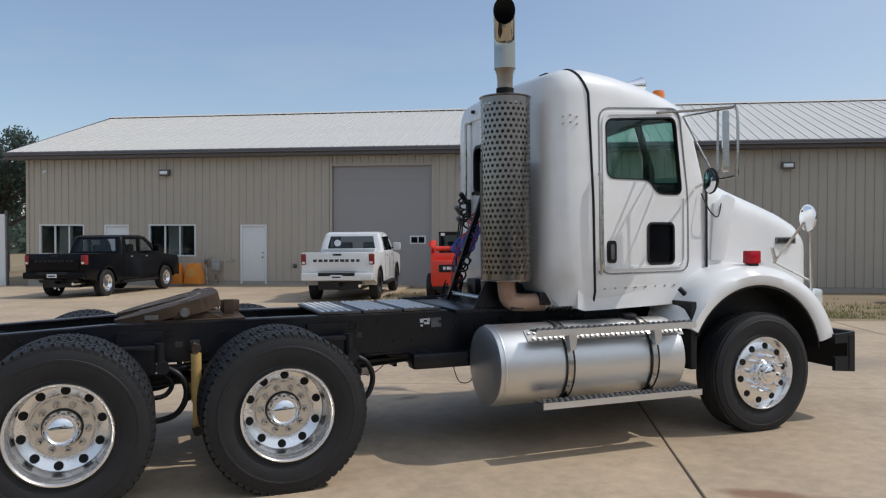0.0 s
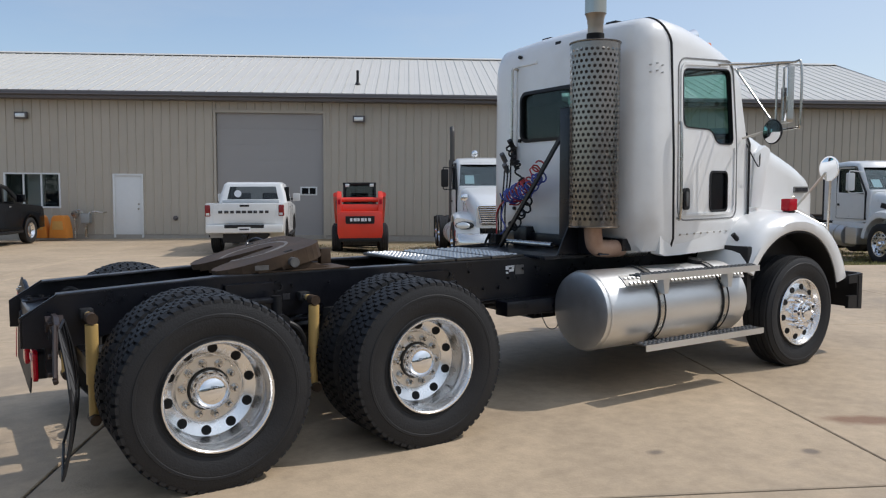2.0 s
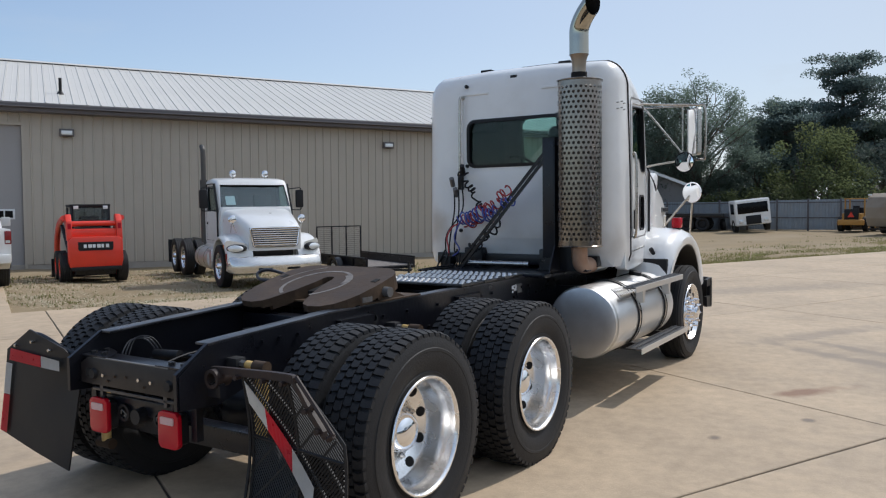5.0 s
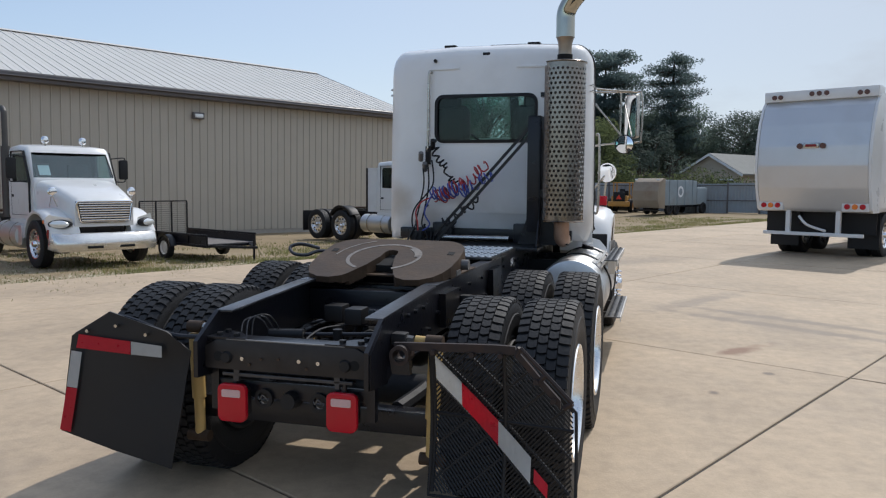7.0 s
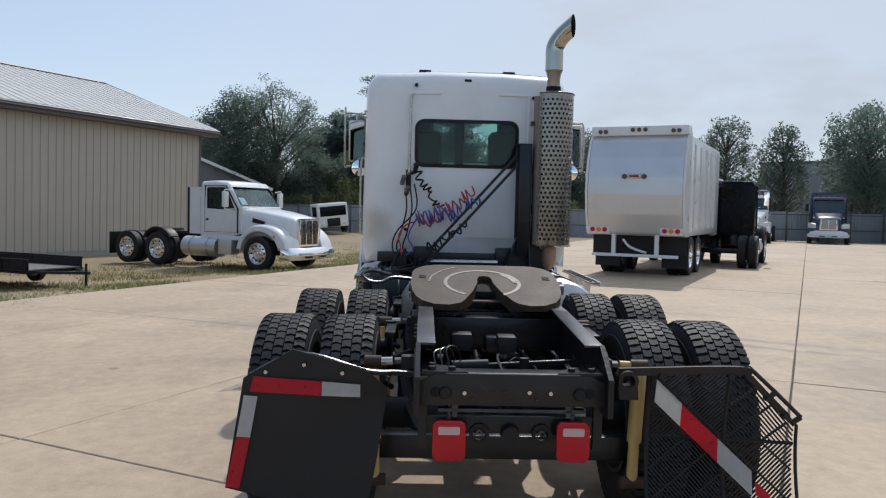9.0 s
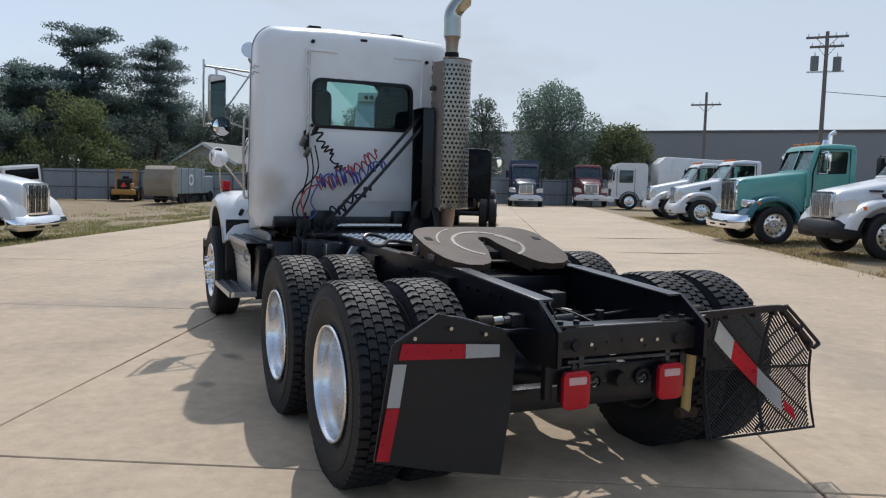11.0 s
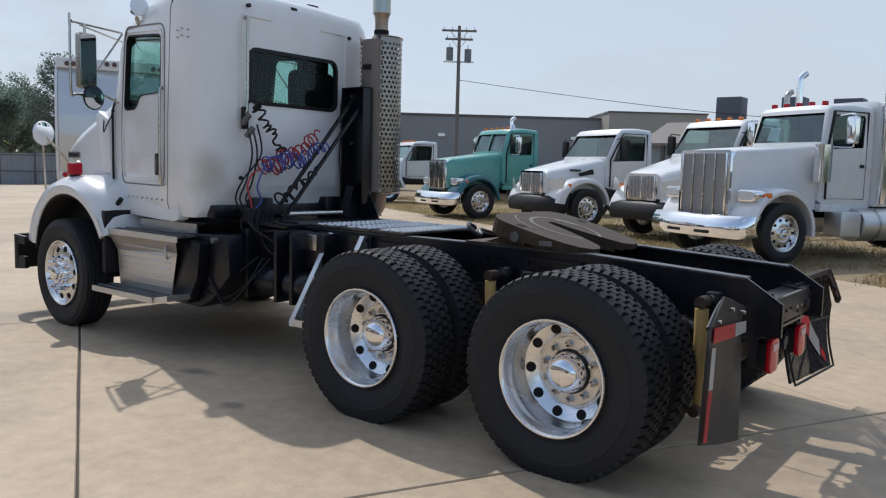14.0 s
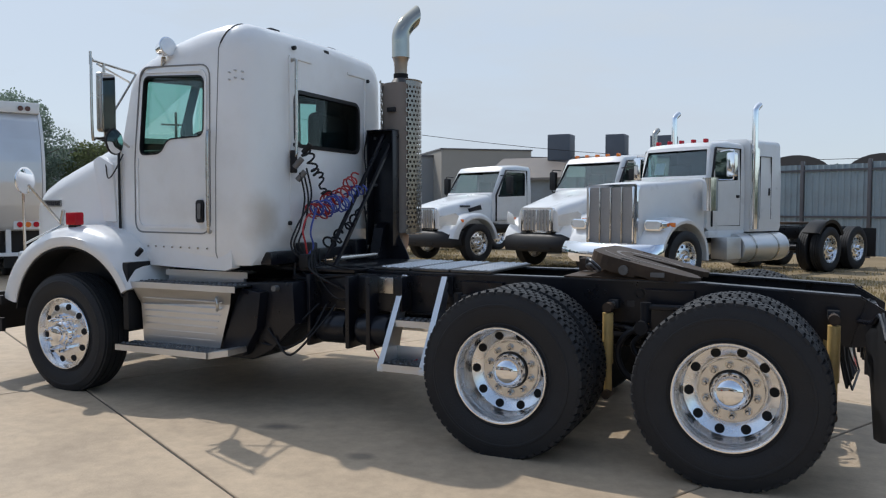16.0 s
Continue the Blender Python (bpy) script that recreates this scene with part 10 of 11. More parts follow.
        me, mat = leaf_mass(clumps, rng, 190, 0.19), LEAF_LIGHT if kind == "round_light" else LEAF
    elif kind == "airy":
        tube([(0, 0, -0.3), (0.1, 0.05, h * 0.22), (0.05, 0.12, h * 0.45), (0.1, 0.1, h * 0.8)], 0.2, 9, wood, radii=[0.32, 0.25, 0.17, 0.04])
        for k in range(34):
            u = 1 - 1.55 * (k + 0.5) / 34
            az = 2.39996 * k + rng.uniform(-0.2, 0.2)
            rr = math.sqrt(max(0.02, 1 - u * u))
            tip = Vector((math.cos(az) * rr * spread, math.sin(az) * rr * spread, h * (0.62 + 0.37 * u))) * rng.uniform(0.92, 1.03)
            foot = Vector((0.06, 0.1, max(h * 0.18, tip.z - h * rng.uniform(0.26, 0.42))))
            mid = foot.lerp(tip, 0.5) + Vector((0, 0, 0.25))
            tube([foot, mid, tip], 0.05, 5, wood, radii=[0.09, 0.055, 0.016])
            for j in range(5):
                a = foot.lerp(tip, rng.uniform(0.4, 0.9))
                e = a + (tip - foot).normalized() * spread * rng.uniform(0.15, 0.32) + Vector((rng.gauss(0, 0.5), rng.gauss(0, 0.5), rng.uniform(0.0, 0.6)))
                tube([a, e], 0.02, 4, wood, radii=[0.03, 0.010])
                clumps.append((e, spread * rng.uniform(0.13, 0.22), 0.9))
        me, mat = leaf_mass(clumps, rng, 230, 0.15), LEAF
    else:
        thin = False
        tube([(0, 0, -0.3), (0.1, 0.05, h * 0.2), (0.05, 0.15, h * 0.42), (0.1, 0.1, h * 0.75)], 0.2, 9, wood, radii=[0.34, 0.26, 0.19, 0.05])
        for k in range(16 if thin else 13):
            az = 6.28 * k / 13 + rng.uniform(-0.3, 0.3)
            z0 = h * rng.uniform(0.20, 0.55)
            L = spread * rng.uniform(0.6, 1.05)
            tip = Vector((math.cos(az) * L, math.sin(az) * L, min(h * 0.97, z0 + h * rng.uniform(0.16, 0.48))))
            mid = Vector((tip.x * 0.45, tip.y * 0.45, z0 + (tip.z - z0) * 0.62))
            tube([(0.07, 0.1, z0), mid, tip], 0.06, 6, wood, radii=[0.13, 0.08, 0.02])
            for j in range(4):
                e = mid.lerp(tip, rng.uniform(0.2, 1.0)) + Vector((rng.gauss(0, 0.6), rng.gauss(0, 0.6), rng.gauss(0.3, 0.5))) * (spread * 0.28)
                tube([mid.lerp(tip, 0.4), e], 0.02, 4, wood, radii=[0.05, 0.012])
                clumps.append((e, spread * rng.uniform(0.13, 0.25), 0.8))
            clumps.append((tip, spread * rng.uniform(0.16, 0.28), 0.8))
        if not thin:
            for k in range(14):
                a, q = rng.uniform(0, 6.28), rng.uniform(0.2, 0.62)
                clumps.append((Vector((math.cos(a) * q * spread, math.sin(a) * q * spread, h * rng.uniform(0.42, 0.85))), spread * rng.uniform(0.26, 0.38), 0.85))
        for k in range(6):
            clumps.append((Vector((rng.gauss(0, 0.3) * spread, rng.gauss(0, 0.3) * spread, h * rng.uniform(0.72, 0.93))), spread * rng.uniform(0.2, 0.3), 0.8))
        me, mat = leaf_mass(clumps, rng, 250, 0.20), LEAF_LIGHT if kind == "light" else LEAF
    part("trunk", wood, BARK, T)
    me.materials.append(mat)
    cr = new("crown", me)
    cr.parent = T
    return T


def build_distance():
    build_fence("sheet_fence", (53.0, 15.0), (46.5, -21.0), 1.9, "weathered grey corrugated sheet fence round the yard")
    build_fence("sheet_fence", (46.4, -21.5), (41.5, -40.0), 1.9, "weathered grey corrugated sheet fence behind the far trucks")
    build_fence("sheet_fence", (1.6, -21.4), (-18.0, -14.0), 2.75, "tall grey-blue corrugated sheet fence behind the parked trucks", material("blue_grey_sheet", (0.30, 0.355, 0.375), 0.5, vary=0.12, scale=1.2, dirt=(0.2, 0.18, 0.15), dirt_amount=0.3))
    build_fence("panel_fence", (-4.9, 29.8), (-13.0, 34.4), 2.95, "white sheet-metal fence beside the building", TRIM)
    # sheds and houses
    gable_house("storage_shed", 52.5, 17.5, 22, 11.5, 14, 3.1, 5.4, material("dark_grey_siding", (0.155, 0.15, 0.145), 0.5, vary=0.06), ROOF, "grey gabled storage shed with a white door", [(-1.2, 2.2, 0, 2.9, TRIM, "garage_door"), (-3.6, -2.7, 0, 2.1, TRIM, "entrance_door")], "shed")
    gable_house("house", 60.5, -5.4, -35, 5.0, 9, 2.75, 4.15, material("tan_siding", (0.45, 0.40, 0.33), 0.7, vary=0.05), material("grey_green_shingles", (0.24, 0.24, 0.22), 0.9, vary=0.2, scale=2), "tan house with a grey shingle roof behind the fence", [(-2, -0.8, 1, 2.2, BLACK_GLOSS, "window")])
    gable_house("house", 84, -10.5, 60, 9, 12, 2.8, 5.2, material("pale_siding", (0.50, 0.47, 0.42), 0.7, vary=0.05), material("brown_shingles", (0.16, 0.13, 0.11), 0.9, vary=0.2, scale=2), "low pale house with a brown roof behind the fence", [(-2, -0.8, 1, 2.2, BLACK_GLOSS, "window")])
    # grey flat-roofed warehouse
    W = thing("warehouse", Matrix.Translation((31.0, -75.5, 0)) @ Matrix.Rotation(math.atan2(36.0, 43.0), 4, "Z"), "long flat-roofed grey warehouse beyond the trucks", "warehouse")
    part("wall", box(-30, 62, -14, 0, -0.5, 7.1), WALL_GREY, W)
    part("parapet", box(-30.1, 62.1, -14.1, 0.1, 7.1, 7.35), FASCIA, W)
    part("block", box(-2.5, 7.5, -6, 3.5, -0.5, 7.7), WALL_TAN, W, "lighter tan block")
    part("block_roof", box(-2.6, 7.6, -6.1, 3.6, 7.7, 7.85), FASCIA, W)
    for k in range(3):
        part("wall_light", box(10 + 7 * k, 10.7 + 7 * k, 0.0, 0.25, 5.0, 5.3), CLEAR_LENS, W)
    L = thing("low_building", at_ground(5.0, -44.0, 0), "low tan workshop with a metal roof behind the row", "building")
    part("wall", box(-2.5, 14.5, -8, 0, -0.2, 3.3), FENCE, L)
    part("roof", prism([(-8.4, 3.9), (-4, 5.05), (0.5, 3.45), (0.5, 3.3), (-4, 4.9), (-8.4, 3.75)], -2.9, 15.0, None, "yz"), material("weathered_roof_steel", (0.19, 0.165, 0.145), 0.55, 0.3, vary=0.15, scale=0.6, dirt=(0.28, 0.22, 0.17), dirt_amount=0.5, dirt_scale=0.5), L, smooth=0)
    roof_grey = material("grey_air_unit", (0.11, 0.12, 0.14), 0.6, vary=0.2, scale=1.5)
    part("roof_unit", box(9.8, 11.4, -4.6, -3.2, 4.8, 6.6, 0.04), roof_grey, L, "grey rooftop air unit")
    part("roof_unit", box(6.0, 7.3, -4.6, -3.2, 4.8, 6.45, 0.04), roof_grey, L, "grey rooftop air unit")
    part("roof_unit", box(2.7, 4.3, -4.6, -3.2, 4.8, 6.25, 0.04), roof_grey, L, "grey rooftop air unit")
    for k in range(4):
        part("post", box(-2.2 + 5.2 * k, -2.0 + 5.2 * k, 0.0, 0.2, -0.2, 3.3), FASCIA, L)
    for i, x in enumerate((0.1, -2.7)):
        hoop = thing("hoop_shed", at_ground(x, -25.5, 0), "dark arched fabric shed roof behind the fence", "shed", "hoop sheds")
        rings = []
        for yy in (-6, 0):
            rings.append([(1.38 * math.cos(radians(a)), yy, 2.3 + 1.05 * math.sin(radians(a))) for a in range(0, 181, 12)] + [(-1.38, yy, 0), (1.38, yy, 0)])
        part("cover", loft(rings), material("dark_fabric", (0.10, 0.085, 0.075), 0.8, vary=0.2, scale=1) if i == 0 else bpy.data.materials["dark_fabric"], hoop)
    # poles and wire
    build_pole(32.95, -40.75, 11.7, "tall wooden power pole with two grey transformers", ((11.35, 1.25), (10.75, 1.0)), True)
    build_pole(51.2, -47.6, 10.0, "wooden power pole with one crossarm", ((8.9, 1.3),))
    wires = thing("power_line", pose(0, 0, 0), "thin black power line between poles", "cable")
    pa, pb = Vector((32.95, -40.75, 8.0)), Vector((-30.0, -62.0, 7.6))
    part("wire", tube([pa.lerp(pb, k / 20) - Vector((0, 0, 3.0 * math.sin(math.pi * k / 20))) for k in range(21)], 0.02, 5), BLACK_PLASTIC, wires)
    # yard clutter by the fence
    ld = thing("wheel_loader", at_ground(48.6, 0.75, -8) @ Matrix.Scale(0.72, 4), "old yellow wheel loader with an open canopy by the fence", "loader")
    part("engine_hood", box(-1.5, 0.2, -0.72, 0.72, 0.85, 1.5, 0.08), YELLOW, ld)
    part("counterweight", box(-1.9, -1.4, -0.95, 0.95, 0.55, 1.0, 0.08), YELLOW, ld, "rounded yellow counterweight")
    part("radiator", box(-1.62, -1.45, -0.52, 0.52, 0.98, 1.85, 0.04), BLACK_PLASTIC, ld, "black radiator guard")
    part("warning_triangle", prism([(-0.24, 1.2), (0.24, 1.2), (0.0, 1.62)], -1.66, -1.62, None, "yz"), ORANGE, ld, "red-orange warning triangle")
    part("canopy", box(-0.5, 1.2, -0.80, 0.80, 2.62, 2.72, 0.03), YELLOW, ld)
    for x in (-0.4, 1.1):
        for y in (-0.72, 0.72):
            part("canopy_post", box(x - 0.05, x + 0.05, y - 0.05, y + 0.05, 1.3, 2.64), YELLOW, ld)
    part("seat", box(0.0, 0.12, -0.25, 0.25, 1.5, 2.1, 0.04), SEAT, ld)
    part("dash", box(0.7, 1.0, -0.4, 0.4, 1.3, 1.95, 0.05), BLACK_PLASTIC, ld)
    part("front_frame", box(0.2, 1.9, -0.6, 0.6, 0.75, 1.35, 0.06), YELLOW, ld)
    part("bucket", prism([(2.3, 0.1), (3.1, 0.1), (2.7, 0.5), (2.5, 1.1), (2.3, 1.1)], -1.2, 1.2), RUSTY_TANK, ld)
    for s in (-1, 1):
        part("lift_arm", tube([(1.2, s * 0.5, 1.5), (2.0, s * 0.5, 1.2), (2.4, s * 0.5, 0.6)], 0.08, 8), YELLOW, ld)
        for x in (-0.7, 1.6):
            bg_wheel(ld, x, s * 0.92, 0.62, 0.62, YELLOW, width=0.42, holes=0, hub=False)
    blue_grey = material("faded_blue_grey_paint", (0.26, 0.31, 0.34), 0.5, vary=0.12, scale=1.5, dirt=(0.2, 0.17, 0.14), dirt_amount=0.4, dirt_scale=1.2)
    dm = thing("old_refuse_truck", at_ground(44.6, -1.2, -30) @ Matrix.Scale(0.72, 4), "old rear-loading refuse truck with a rusty tailgate by the fence", "refuse truck")
    part("body", prism([(0.0, 0.8), (5.4, 0.8), (5.4, 2.9), (0.0, 2.9)], -1.15, 1.15, bevel=0.05), blue_grey, dm, "faded blue-grey packer body")
    part("tailgate", prism([(0.0, 0.55), (-0.9, 0.6), (-1.15, 1.2), (-1.2, 2.0), (-0.9, 2.75), (-0.3, 3.05), (0.0, 3.05)], -1.2, 1.2, bevel=0.05), RUSTY_TANK, dm, "bulging rusty tailgate")
    for y in (-1.0, 1.0):
        part("tail_lamp", box(-1.0, -0.85, y - 0.1, y + 0.1, 2.86, 3.0, 0.02), CLEAR_LENS, dm)
        part("emblem_ring", lathe([(0.30, 0), (0.48, 0), (0.48, 0.02), (0.30, 0.02)], 28, closed=True, m=Matrix.Translation((2.6, y * 1.16, 1.95))), PAPER, dm)
        for x in (0.9, 2.1, 6.8):
            bg_wheel(dm, x, y * 1.0, 0.5, 0.5, BLACK_PLASTIC, holes=0, hub=False)
    for k in range(4):
        part("body_rib", box(0.7 + 1.3 * k, 0.8 + 1.3 * k, -1.2, 1.2, 0.8, 2.94), blue_grey, dm)
    part("frame", box(-0.2, 7.4, -0.45, 0.45, 0.6, 0.85), BLACK_FRAME, dm)
    part("cab", box(5.7, 7.5, -1.05, 1.05, 0.8, 2.3, 0.12, seg=3), blue_grey, dm)
    part("step_bar", box(-1.1, -0.7, -1.1, 1.1, 0.35, 0.45), BLACK_FRAME, dm)
    oc = thing("box_truck_cab", at_ground(48.6, 6.6, 205) @ Matrix.Rotation(radians(6), 4, "X"), "old white cab-over truck sagging by the fence", "truck")
    part("cab", box(-0.8, 0.9, -1.05, 1.05, 0.45, 2.05, 0.12, seg=3), WHITE, oc)
    part("windscreen", box(0.88, 0.92, -0.9, 0.9, 1.2, 1.85, 0.01), BLACK_GLOSS, oc)
    part("grille", box(0.86, 0.93, -0.45, 0.45, 0.5, 1.05, 0.02), BLACK_PLASTIC, oc)
    for s in (-1, 1):
        part("door_window", box(-0.3, 0.6, min(s * 1.04, s * 1.06), max(s * 1.04, s * 1.06), 1.2, 1.85), BLACK_GLOSS, oc)
        part("headlight", box(0.88, 0.94, s * 0.75 - 0.12, s * 0.75 + 0.12, 0.62, 0.82, 0.02), CLEAR_LENS, oc)
        for x in (0.1, -3.4):
            bg_wheel(oc, x, s * 0.95, 0.42, 0.42, BLACK_PLASTIC, holes=0, hub=False)
    part("frame", box(-4.2, 0.5, -0.45, 0.45, 0.4, 0.65), BLACK_FRAME, oc)
    fl = thing("flatbed_trailer", at_ground(50.2, 11.3, 95), "dark flatbed trailer parked by the fence", "trailer")
    part("bed", box(-2.8, 2.8, -1.1, 1.1, 0.9, 1.15, 0.03), BLACK_FRAME, fl)
    part("headboard", box(2.6, 2.8, -1.1, 1.1, 1.15, 2.0, 0.03), BLACK_FRAME, fl)
    for s in (-1, 1):
        for x in (-1.4, -0.4):
            bg_wheel(fl, x, s * 0.9, 0.45, 0.45, BLACK_PLASTIC, holes=0, hub=False)
    cov = thing("cab_over_truck", at_ground(36.7, -28.6, 62), "white cab-over refuse truck at the end of the row", "truck")
    cab = part("cab", loft([[(x0, -1.1, z), (x1, -1.06, z), (x1 + 0.06, -0.8, z), (x1 + 0.06, 0.8, z), (x1, 1.06, z), (x0, 1.1, z)] for x0, x1, z in ((-0.9, 1.18, 0.62), (-0.9, 1.20, 1.5), (-0.9, 1.14, 2.5), (-0.86, 1.02, 2.78), (-0.7, 0.7, 2.88))]), WHITE_CLEAN, cov, "boxy white low cab")
    part("windscreen", loft([[(1.262, -0.78, 1.62), (1.262, 0.78, 1.62), (1.25, 0.78, 1.62), (1.25, -0.78, 1.62)], [(1.208, -0.74, 2.48), (1.208, 0.74, 2.48), (1.196, 0.74, 2.48), (1.196, -0.74, 2.48)]]), GLASS_DARK, cab, "tall windscreen")
    part("screen_back", box(1.0, 1.02, -0.72, 0.72, 1.6, 2.5), SEAT, cab)
    part("bumper", box(1.12, 1.36, -1.12, 1.12, 0.42, 0.72, 0.05), WHITE_CLEAN, cov)
    part("grille", box(1.24, 1.285, -0.5, 0.5, 0.8, 1.25, 0.02), BLACK_PLASTIC, cab)
    for s in (-1, 1):
        part("headlight", box(1.22, 1.29, s * 0.78 - 0.16, s * 0.78 + 0.16, 0.85, 1.0, 0.02), CLEAR_LENS, cab)
        part("door_window", box(0.0, 0.85, min(s * 1.085, s * 1.105), max(s * 1.085, s * 1.105), 1.65, 2.42, 0.02), GLASS_DARK, cab)
        part("window_back", box(0.0, 0.85, min(s * 1.02, s * 1.03), max(s * 1.02, s * 1.03), 1.65, 2.42), SEAT, cab)
        for x in (-0.12, 0.98):
            part("door_gap", box(x, x + 0.02, min(s * 1.09, s * 1.112), max(s * 1.09, s * 1.112), 0.8, 2.5), BLACK_PLASTIC, cab)
        part("wheel_arch", arch(0.2, 0.5, 0.56, 0.64, s * 0.7, s * 1.13, 5, 175), BLACK_PLASTIC, cov)
        part("side_mirror", box(1.2, 1.28, s * 1.36 - 0.1, s * 1.36 + 0.1, 1.75, 2.3, 0.02), BLACK_PLASTIC, cov)
        part("mirror_arm", tube([(1.1, s * 1.05, 2.4), (1.24, s * 1.36, 2.32)], 0.02), BLACK_PLASTIC, cov)
        for x in (0.2, -4.0, -5.3):
            bg_wheel(cov, x, s * 1.03, 0.5, 0.5, ALU, holes=0)
    part("frame", box(-7.2, 1.0, -0.45, 0.45, 0.6, 0.9), BLACK_FRAME, cov)
    part("air_stack", box(-1.25, -1.0, -0.9, -0.6, 0.9, 3.2, 0.03), BLACK_PLASTIC, cov, "black intake tower")
    hop = part("hopper", prism([(-1.5, 1.0), (-7.5, 1.0), (-7.6, 2.4), (-7.2, 3.1), (-1.9, 3.3), (-1.5, 2.9)], -1.18, 1.18, bevel=0.06), WHITE, cov, "white refuse body")
    for k in range(5):
        part("body_rib", box(-2.4 - 1.1 * k, -2.28 - 1.1 * k, -1.24, 1.24, 1.0, 3.12), WHITE, hop)
    # trees
    trees = [
        (58.0, 12.3, 10.8, 4.0, "airy", 11, "tall sparse deciduous tree with fine bare twigs"),
        (57.0, 14.9, 10.4, 3.9, "round", 12, "tall dark green leafy tree"),
        (63.0, 18.5, 7.8, 4.2, "leafy", 13, "broad dark green leafy tree"),
        (68.0, 3.3, 13.6, 3.7, "pine", 14, "tall dark pine with layered flat branches"),
        (68.5, -2.5, 13.6, 3.6, "pine", 15, "tall dark pine with ragged branches"),
        (64.0, 7.0, 9.6, 3.6, "pine", 16, "dark conifer among the leafy trees"),
        (58.5, 3.9, 7.6, 3.6, "shrub", 17, "dense yellow-green bushy tree by the fence"),
        (60.0, 8.2, 6.4, 3.2, "shrub", 18, "dark green bushy tree by the fence"),
        (60.5, -0.4, 6.6, 3.4, "shrub", 20, "dark green bushy tree by the fence"),
        (62.0, 12.6, 5.6, 3.2, "shrub", 22, "dark green bush by the fence"),
        (72.0, -9.0, 8.4, 4.4, "round", 23, "dark leafy tree beyond the fence"),
        (70.0, -14.0, 9.2, 4.6, "round", 24, "large dark leafy tree beyond the fence"),
        (64.0, -20.0, 7.8, 4.2, "leafy", 25, "broad dark leafy tree beyond the fence"),
        (57.0, -23.5, 9.4, 2.6, "round", 26, "slender light green tree"),
        (55.0, -27.2, 8.8, 2.1, "round", 27, "slender dark green tree"),
        (50.5, -31.4, 9.7, 3.7, "round", 28, "large round dark green tree behind the far trucks"),
        (47.5, -35.8, 6.3, 2.9, "round_light", 29, "small yellow-green tree behind the far trucks"),
        (70.0, 23.0, 8.0, 4.8, "leafy", 30, "broad leafy tree beyond the shed"),
        (-7.5, 46.0, 7.8, 4.4, "leafy", 31, "leafy tree behind the white fence"),
        (-16.0, 50.0, 8.4, 4.6, "leafy", 32, "leafy tree beyond the white fence"),
        (72.0, -26.0, 7.6, 4.8, "leafy", 33, "dark leafy tree in the far hedge"),
        (76.0, 9.0, 9.5, 5.4, "leafy", 34, "dark leafy tree in the far hedge"),
        (78.0, -3.0, 7.8, 5.0, "leafy", 35, "dark leafy tree in the far hedge"),
        (67.0, 9.0, 9.0, 3.2, "leafy", 41, "dense dark green tree behind the fence"),
        (68.5, 6.0, 8.9, 3.4, "leafy", 42, "dense dark green tree behind the fence"),
        (70.0, 3.4, 9.9, 3.7, "leafy", 43, "dense dark green tree below the pines"),
        (70.0, 0.5, 9.8, 3.6, "leafy", 44, "dense dark green tree below the pines"),
        (69.5, -2.4, 9.2, 3.3, "leafy", 45, "dense dark green tree below the pines"),
        (57.2, 6.2, 4.6, 2.6, "shrub", 61, "dark green bush behind the fence"),
        (57.5, 10.4, 4.4, 2.5, "shrub", 62, "dark green bush behind the fence"),
        (57.5, 1.4, 4.4, 2.6, "shrub", 63, "dark green bush behind the fence"),
        (54.7, 9.9, 2.7, 1.5, "shrub", 51, "low yellow-green hedge bush behind the fence"),
        (54.6, 7.7, 2.5, 1.5, "shrub", 53, "low yellow-green hedge bush behind the fence"),
    ]
    for t in trees:
        build_tree(*t)
    # low hedge along the fence
    rng = random.Random(41)
    clumps = []
    for k in range(70):
        t = rng.random()
        x, y = 55.5 + rng.uniform(-0.5, 2.5) - 5 * t, 15 - 34 * t
        clumps.append((Vector((x, y, ground_z(x, y) + rng.uniform(0.6, 2.3))), rng.uniform(0.7, 1.4), 0.9))
    me = leaf_mass(clumps, rng, 150, 0.2)
    me.materials.append(LEAF_LIGHT)
    tagged(new("hedge", me), "low yellow-green hedge growing over the fence", "hedge", kind="stuff")
    # far belt of woods that closes the horizon
    clumps = []
    for k in range(520):
        a = radians(rng.uniform(0, 360))
        r = rng.uniform(125, 165)
        clumps.append((Vector((r * math.cos(a) + 10, r * math.sin(a) - 5, rng.uniform(1.0, 5.0))), rng.uniform(3.5, 6.0), 0.9))
    me = leaf_mass(clumps, rng, 5.0, 1.5)
    me.materials.append(LEAF)
    tagged(new("far_woods", me), "far belt of dark green woods on the horizon", "woods", kind="stuff")


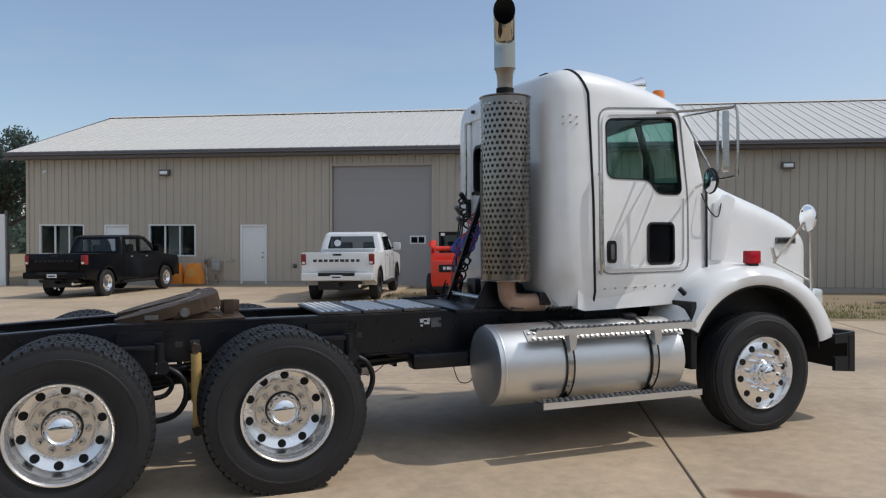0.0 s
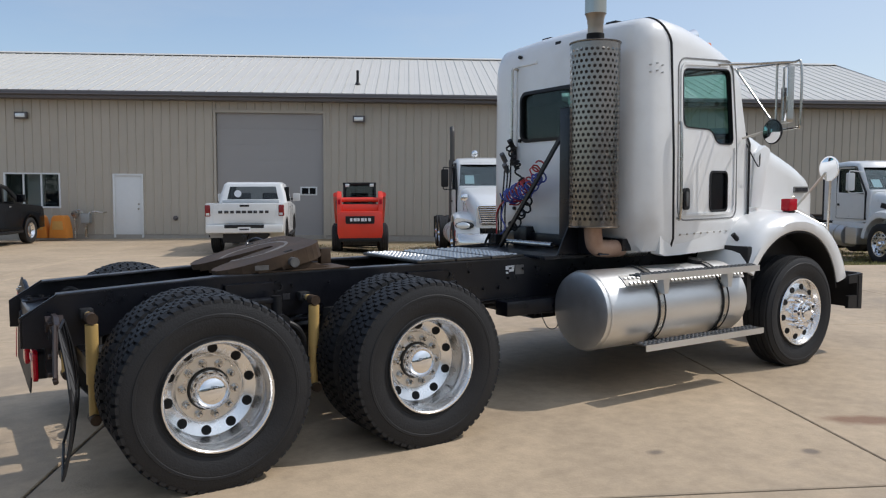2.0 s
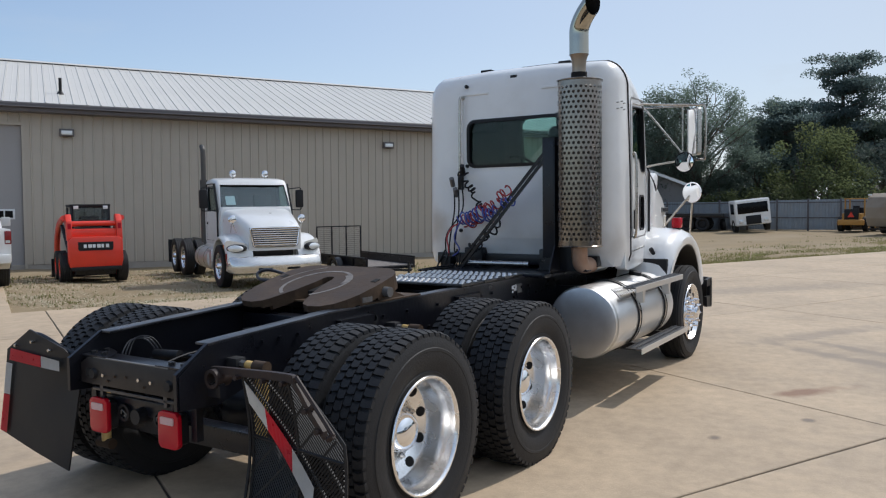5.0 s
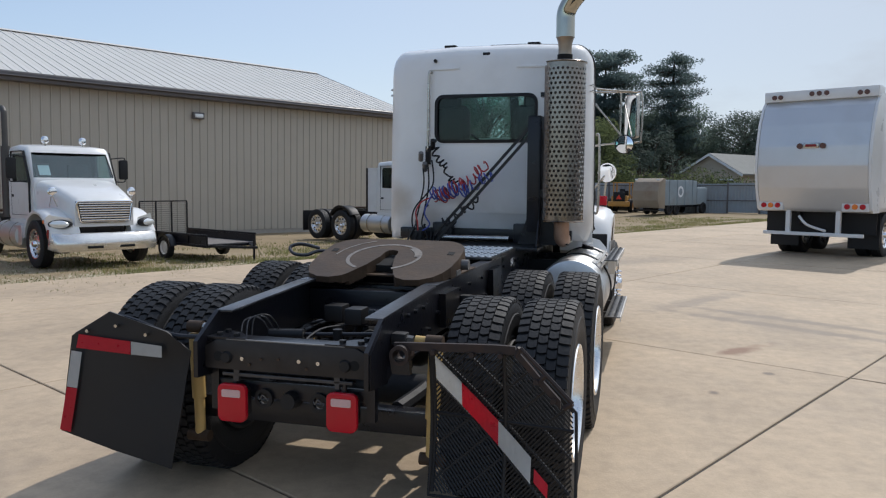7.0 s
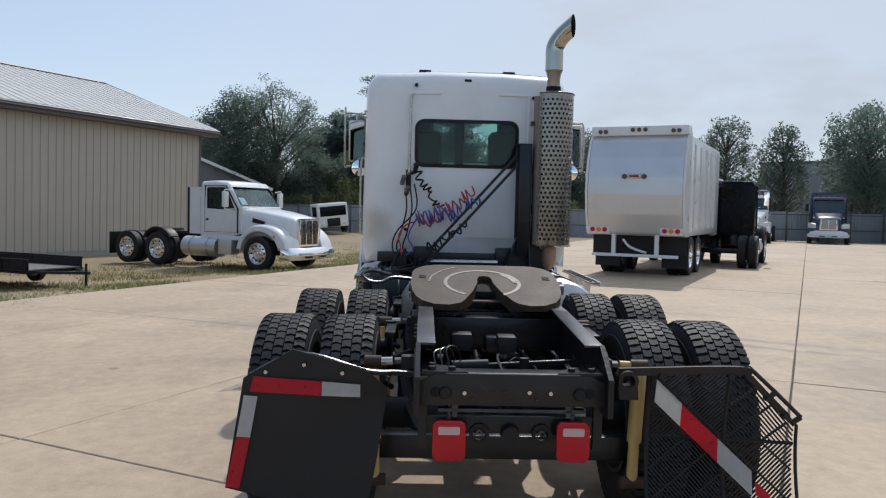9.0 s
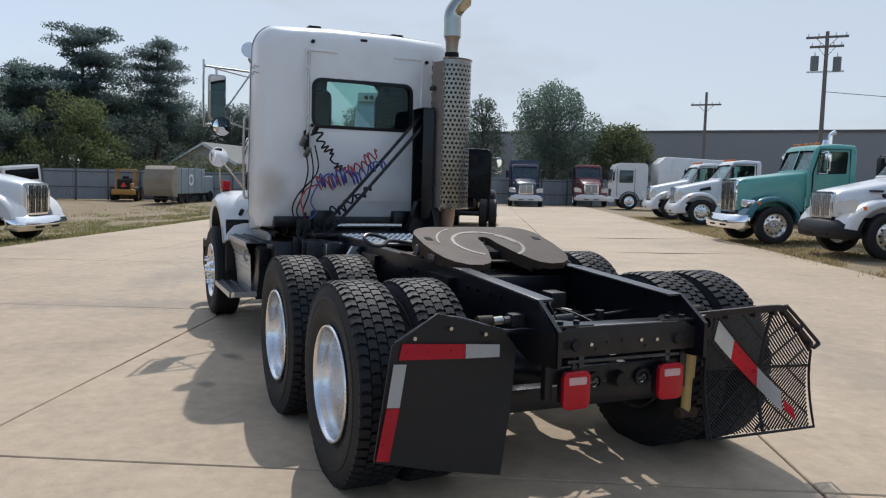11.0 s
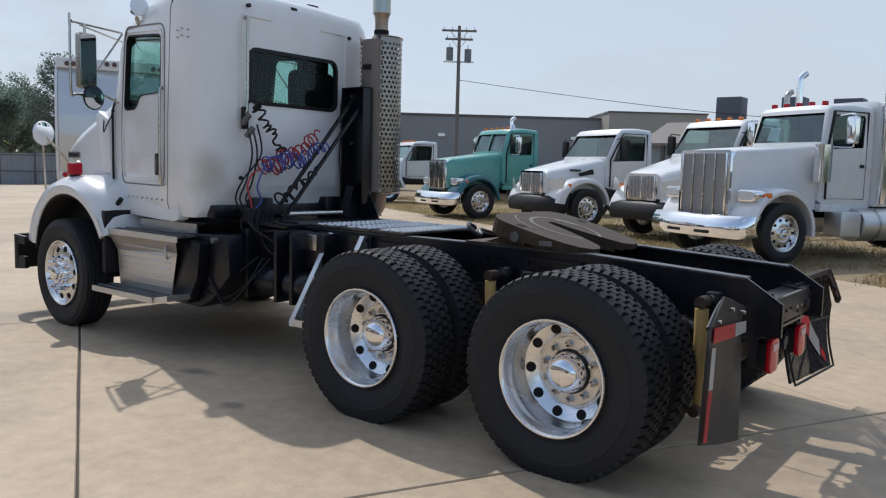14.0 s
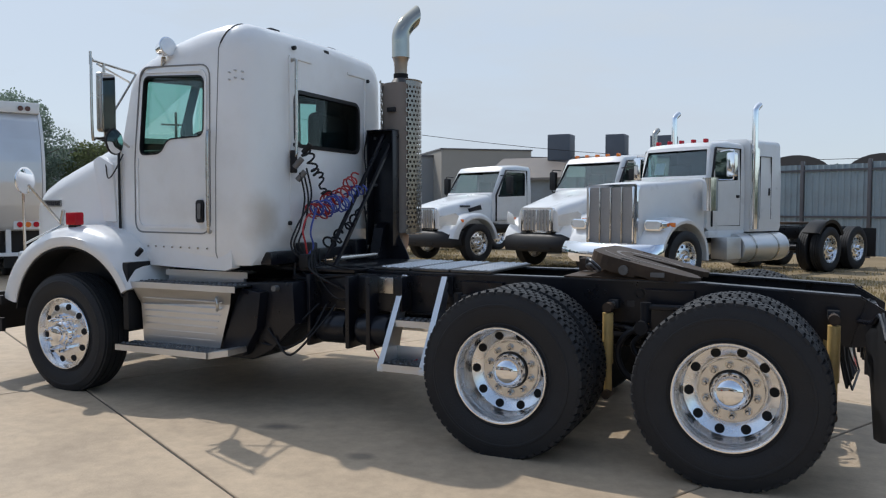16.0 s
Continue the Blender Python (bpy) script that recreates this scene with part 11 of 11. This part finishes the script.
def build_grass():
    rng = random.Random(77)
    vs, fs = [], []

    def tuft(x, y, n, h, sp):
        z = ground_z(x, y) - 0.05
        for _ in range(n):
            a = rng.uniform(0, 6.28)
            bx, by = x + rng.gauss(0, sp), y + rng.gauss(0, sp)
            hh = h * rng.uniform(0.4, 1.2)
            w = 0.010 + 0.008 * rng.random()
            lx, ly = math.cos(a) * hh * 0.5, math.sin(a) * hh * 0.5
            i = len(vs)
            vs.extend([(bx - w * math.sin(a), by + w * math.cos(a), z), (bx + w * math.sin(a), by - w * math.cos(a), z), (bx + lx, by + ly, z + hh)])
            fs.append((i, i + 1, i + 2))
    for _ in range(9500):
        u, v = rng.uniform(-4, 34), -6.5 - abs(rng.gauss(0, 3.4))
        x, y = slab_point(u, v)
        if soft_noise(x * 0.5, y * 0.5, 3) > -0.25:
            tuft(x, y, 6, 0.085, 0.12)
    me = bpy.data.meshes.new("grass")
    me.from_pydata(vs, [], fs)
    me.materials.append(GRASS)
    tagged(new("grass", me), "dry yellow-brown grass tufts along the concrete edge", "grass", kind="stuff")
    vs, fs = [], []
    for _ in range(6500):
        u, v = rng.uniform(4.0, 40), 10.7 + abs(rng.gauss(0, 3.4))
        x, y = slab_point(u, v)
        if soft_noise(x * 0.45, y * 0.45, 8) > -0.1:
            tuft(x, y, 7, 0.11, 0.14)
    straw_v, straw_f = [], []
    for _ in range(5200):
        x, y = rng.uniform(4.6, 13.5), rng.uniform(6.5, 18.0)
        dense = soft_noise(x * 0.6, y * 0.6, 5)
        if dense < -0.35:
            continue
        if rng.random() < 0.22:
            tuft(x, y, 5, 0.07, 0.10)
            continue
        z = ground_z(x, y) - 0.03
        for _ in range(5):
            a, ln = rng.uniform(0, 6.28), rng.uniform(0.06, 0.17)
            px, py = x + rng.gauss(0, 0.16), y + rng.gauss(0, 0.16)
            c, q = math.cos(a), math.sin(a)
            i = len(straw_v)
            straw_v.extend([(px - q * 0.007, py + c * 0.007, z), (px + q * 0.007, py - c * 0.007, z), (px + c * ln, py + q * ln, z + rng.uniform(0.0, 0.03))])
            straw_f.append((i, i + 1, i + 2))
    me = bpy.data.meshes.new("straw")
    me.from_pydata(straw_v, [], straw_f)
    me.materials.append(material("pale_straw", (0.52, 0.46, 0.33), 0.8, vary=0.25, scale=1.2))
    tagged(new("straw", me), "pale cut straw scattered on the gravel by the building", "straw", kind="stuff")
    me = bpy.data.meshes.new("weeds")
    me.from_pydata(vs, [], fs)
    me.materials.append(WEEDS)
    tagged(new("weeds", me), "patchy green and yellow weeds beside the steel building", "weeds", kind="stuff")


build_distance()
build_grass()


lot = build_lot()
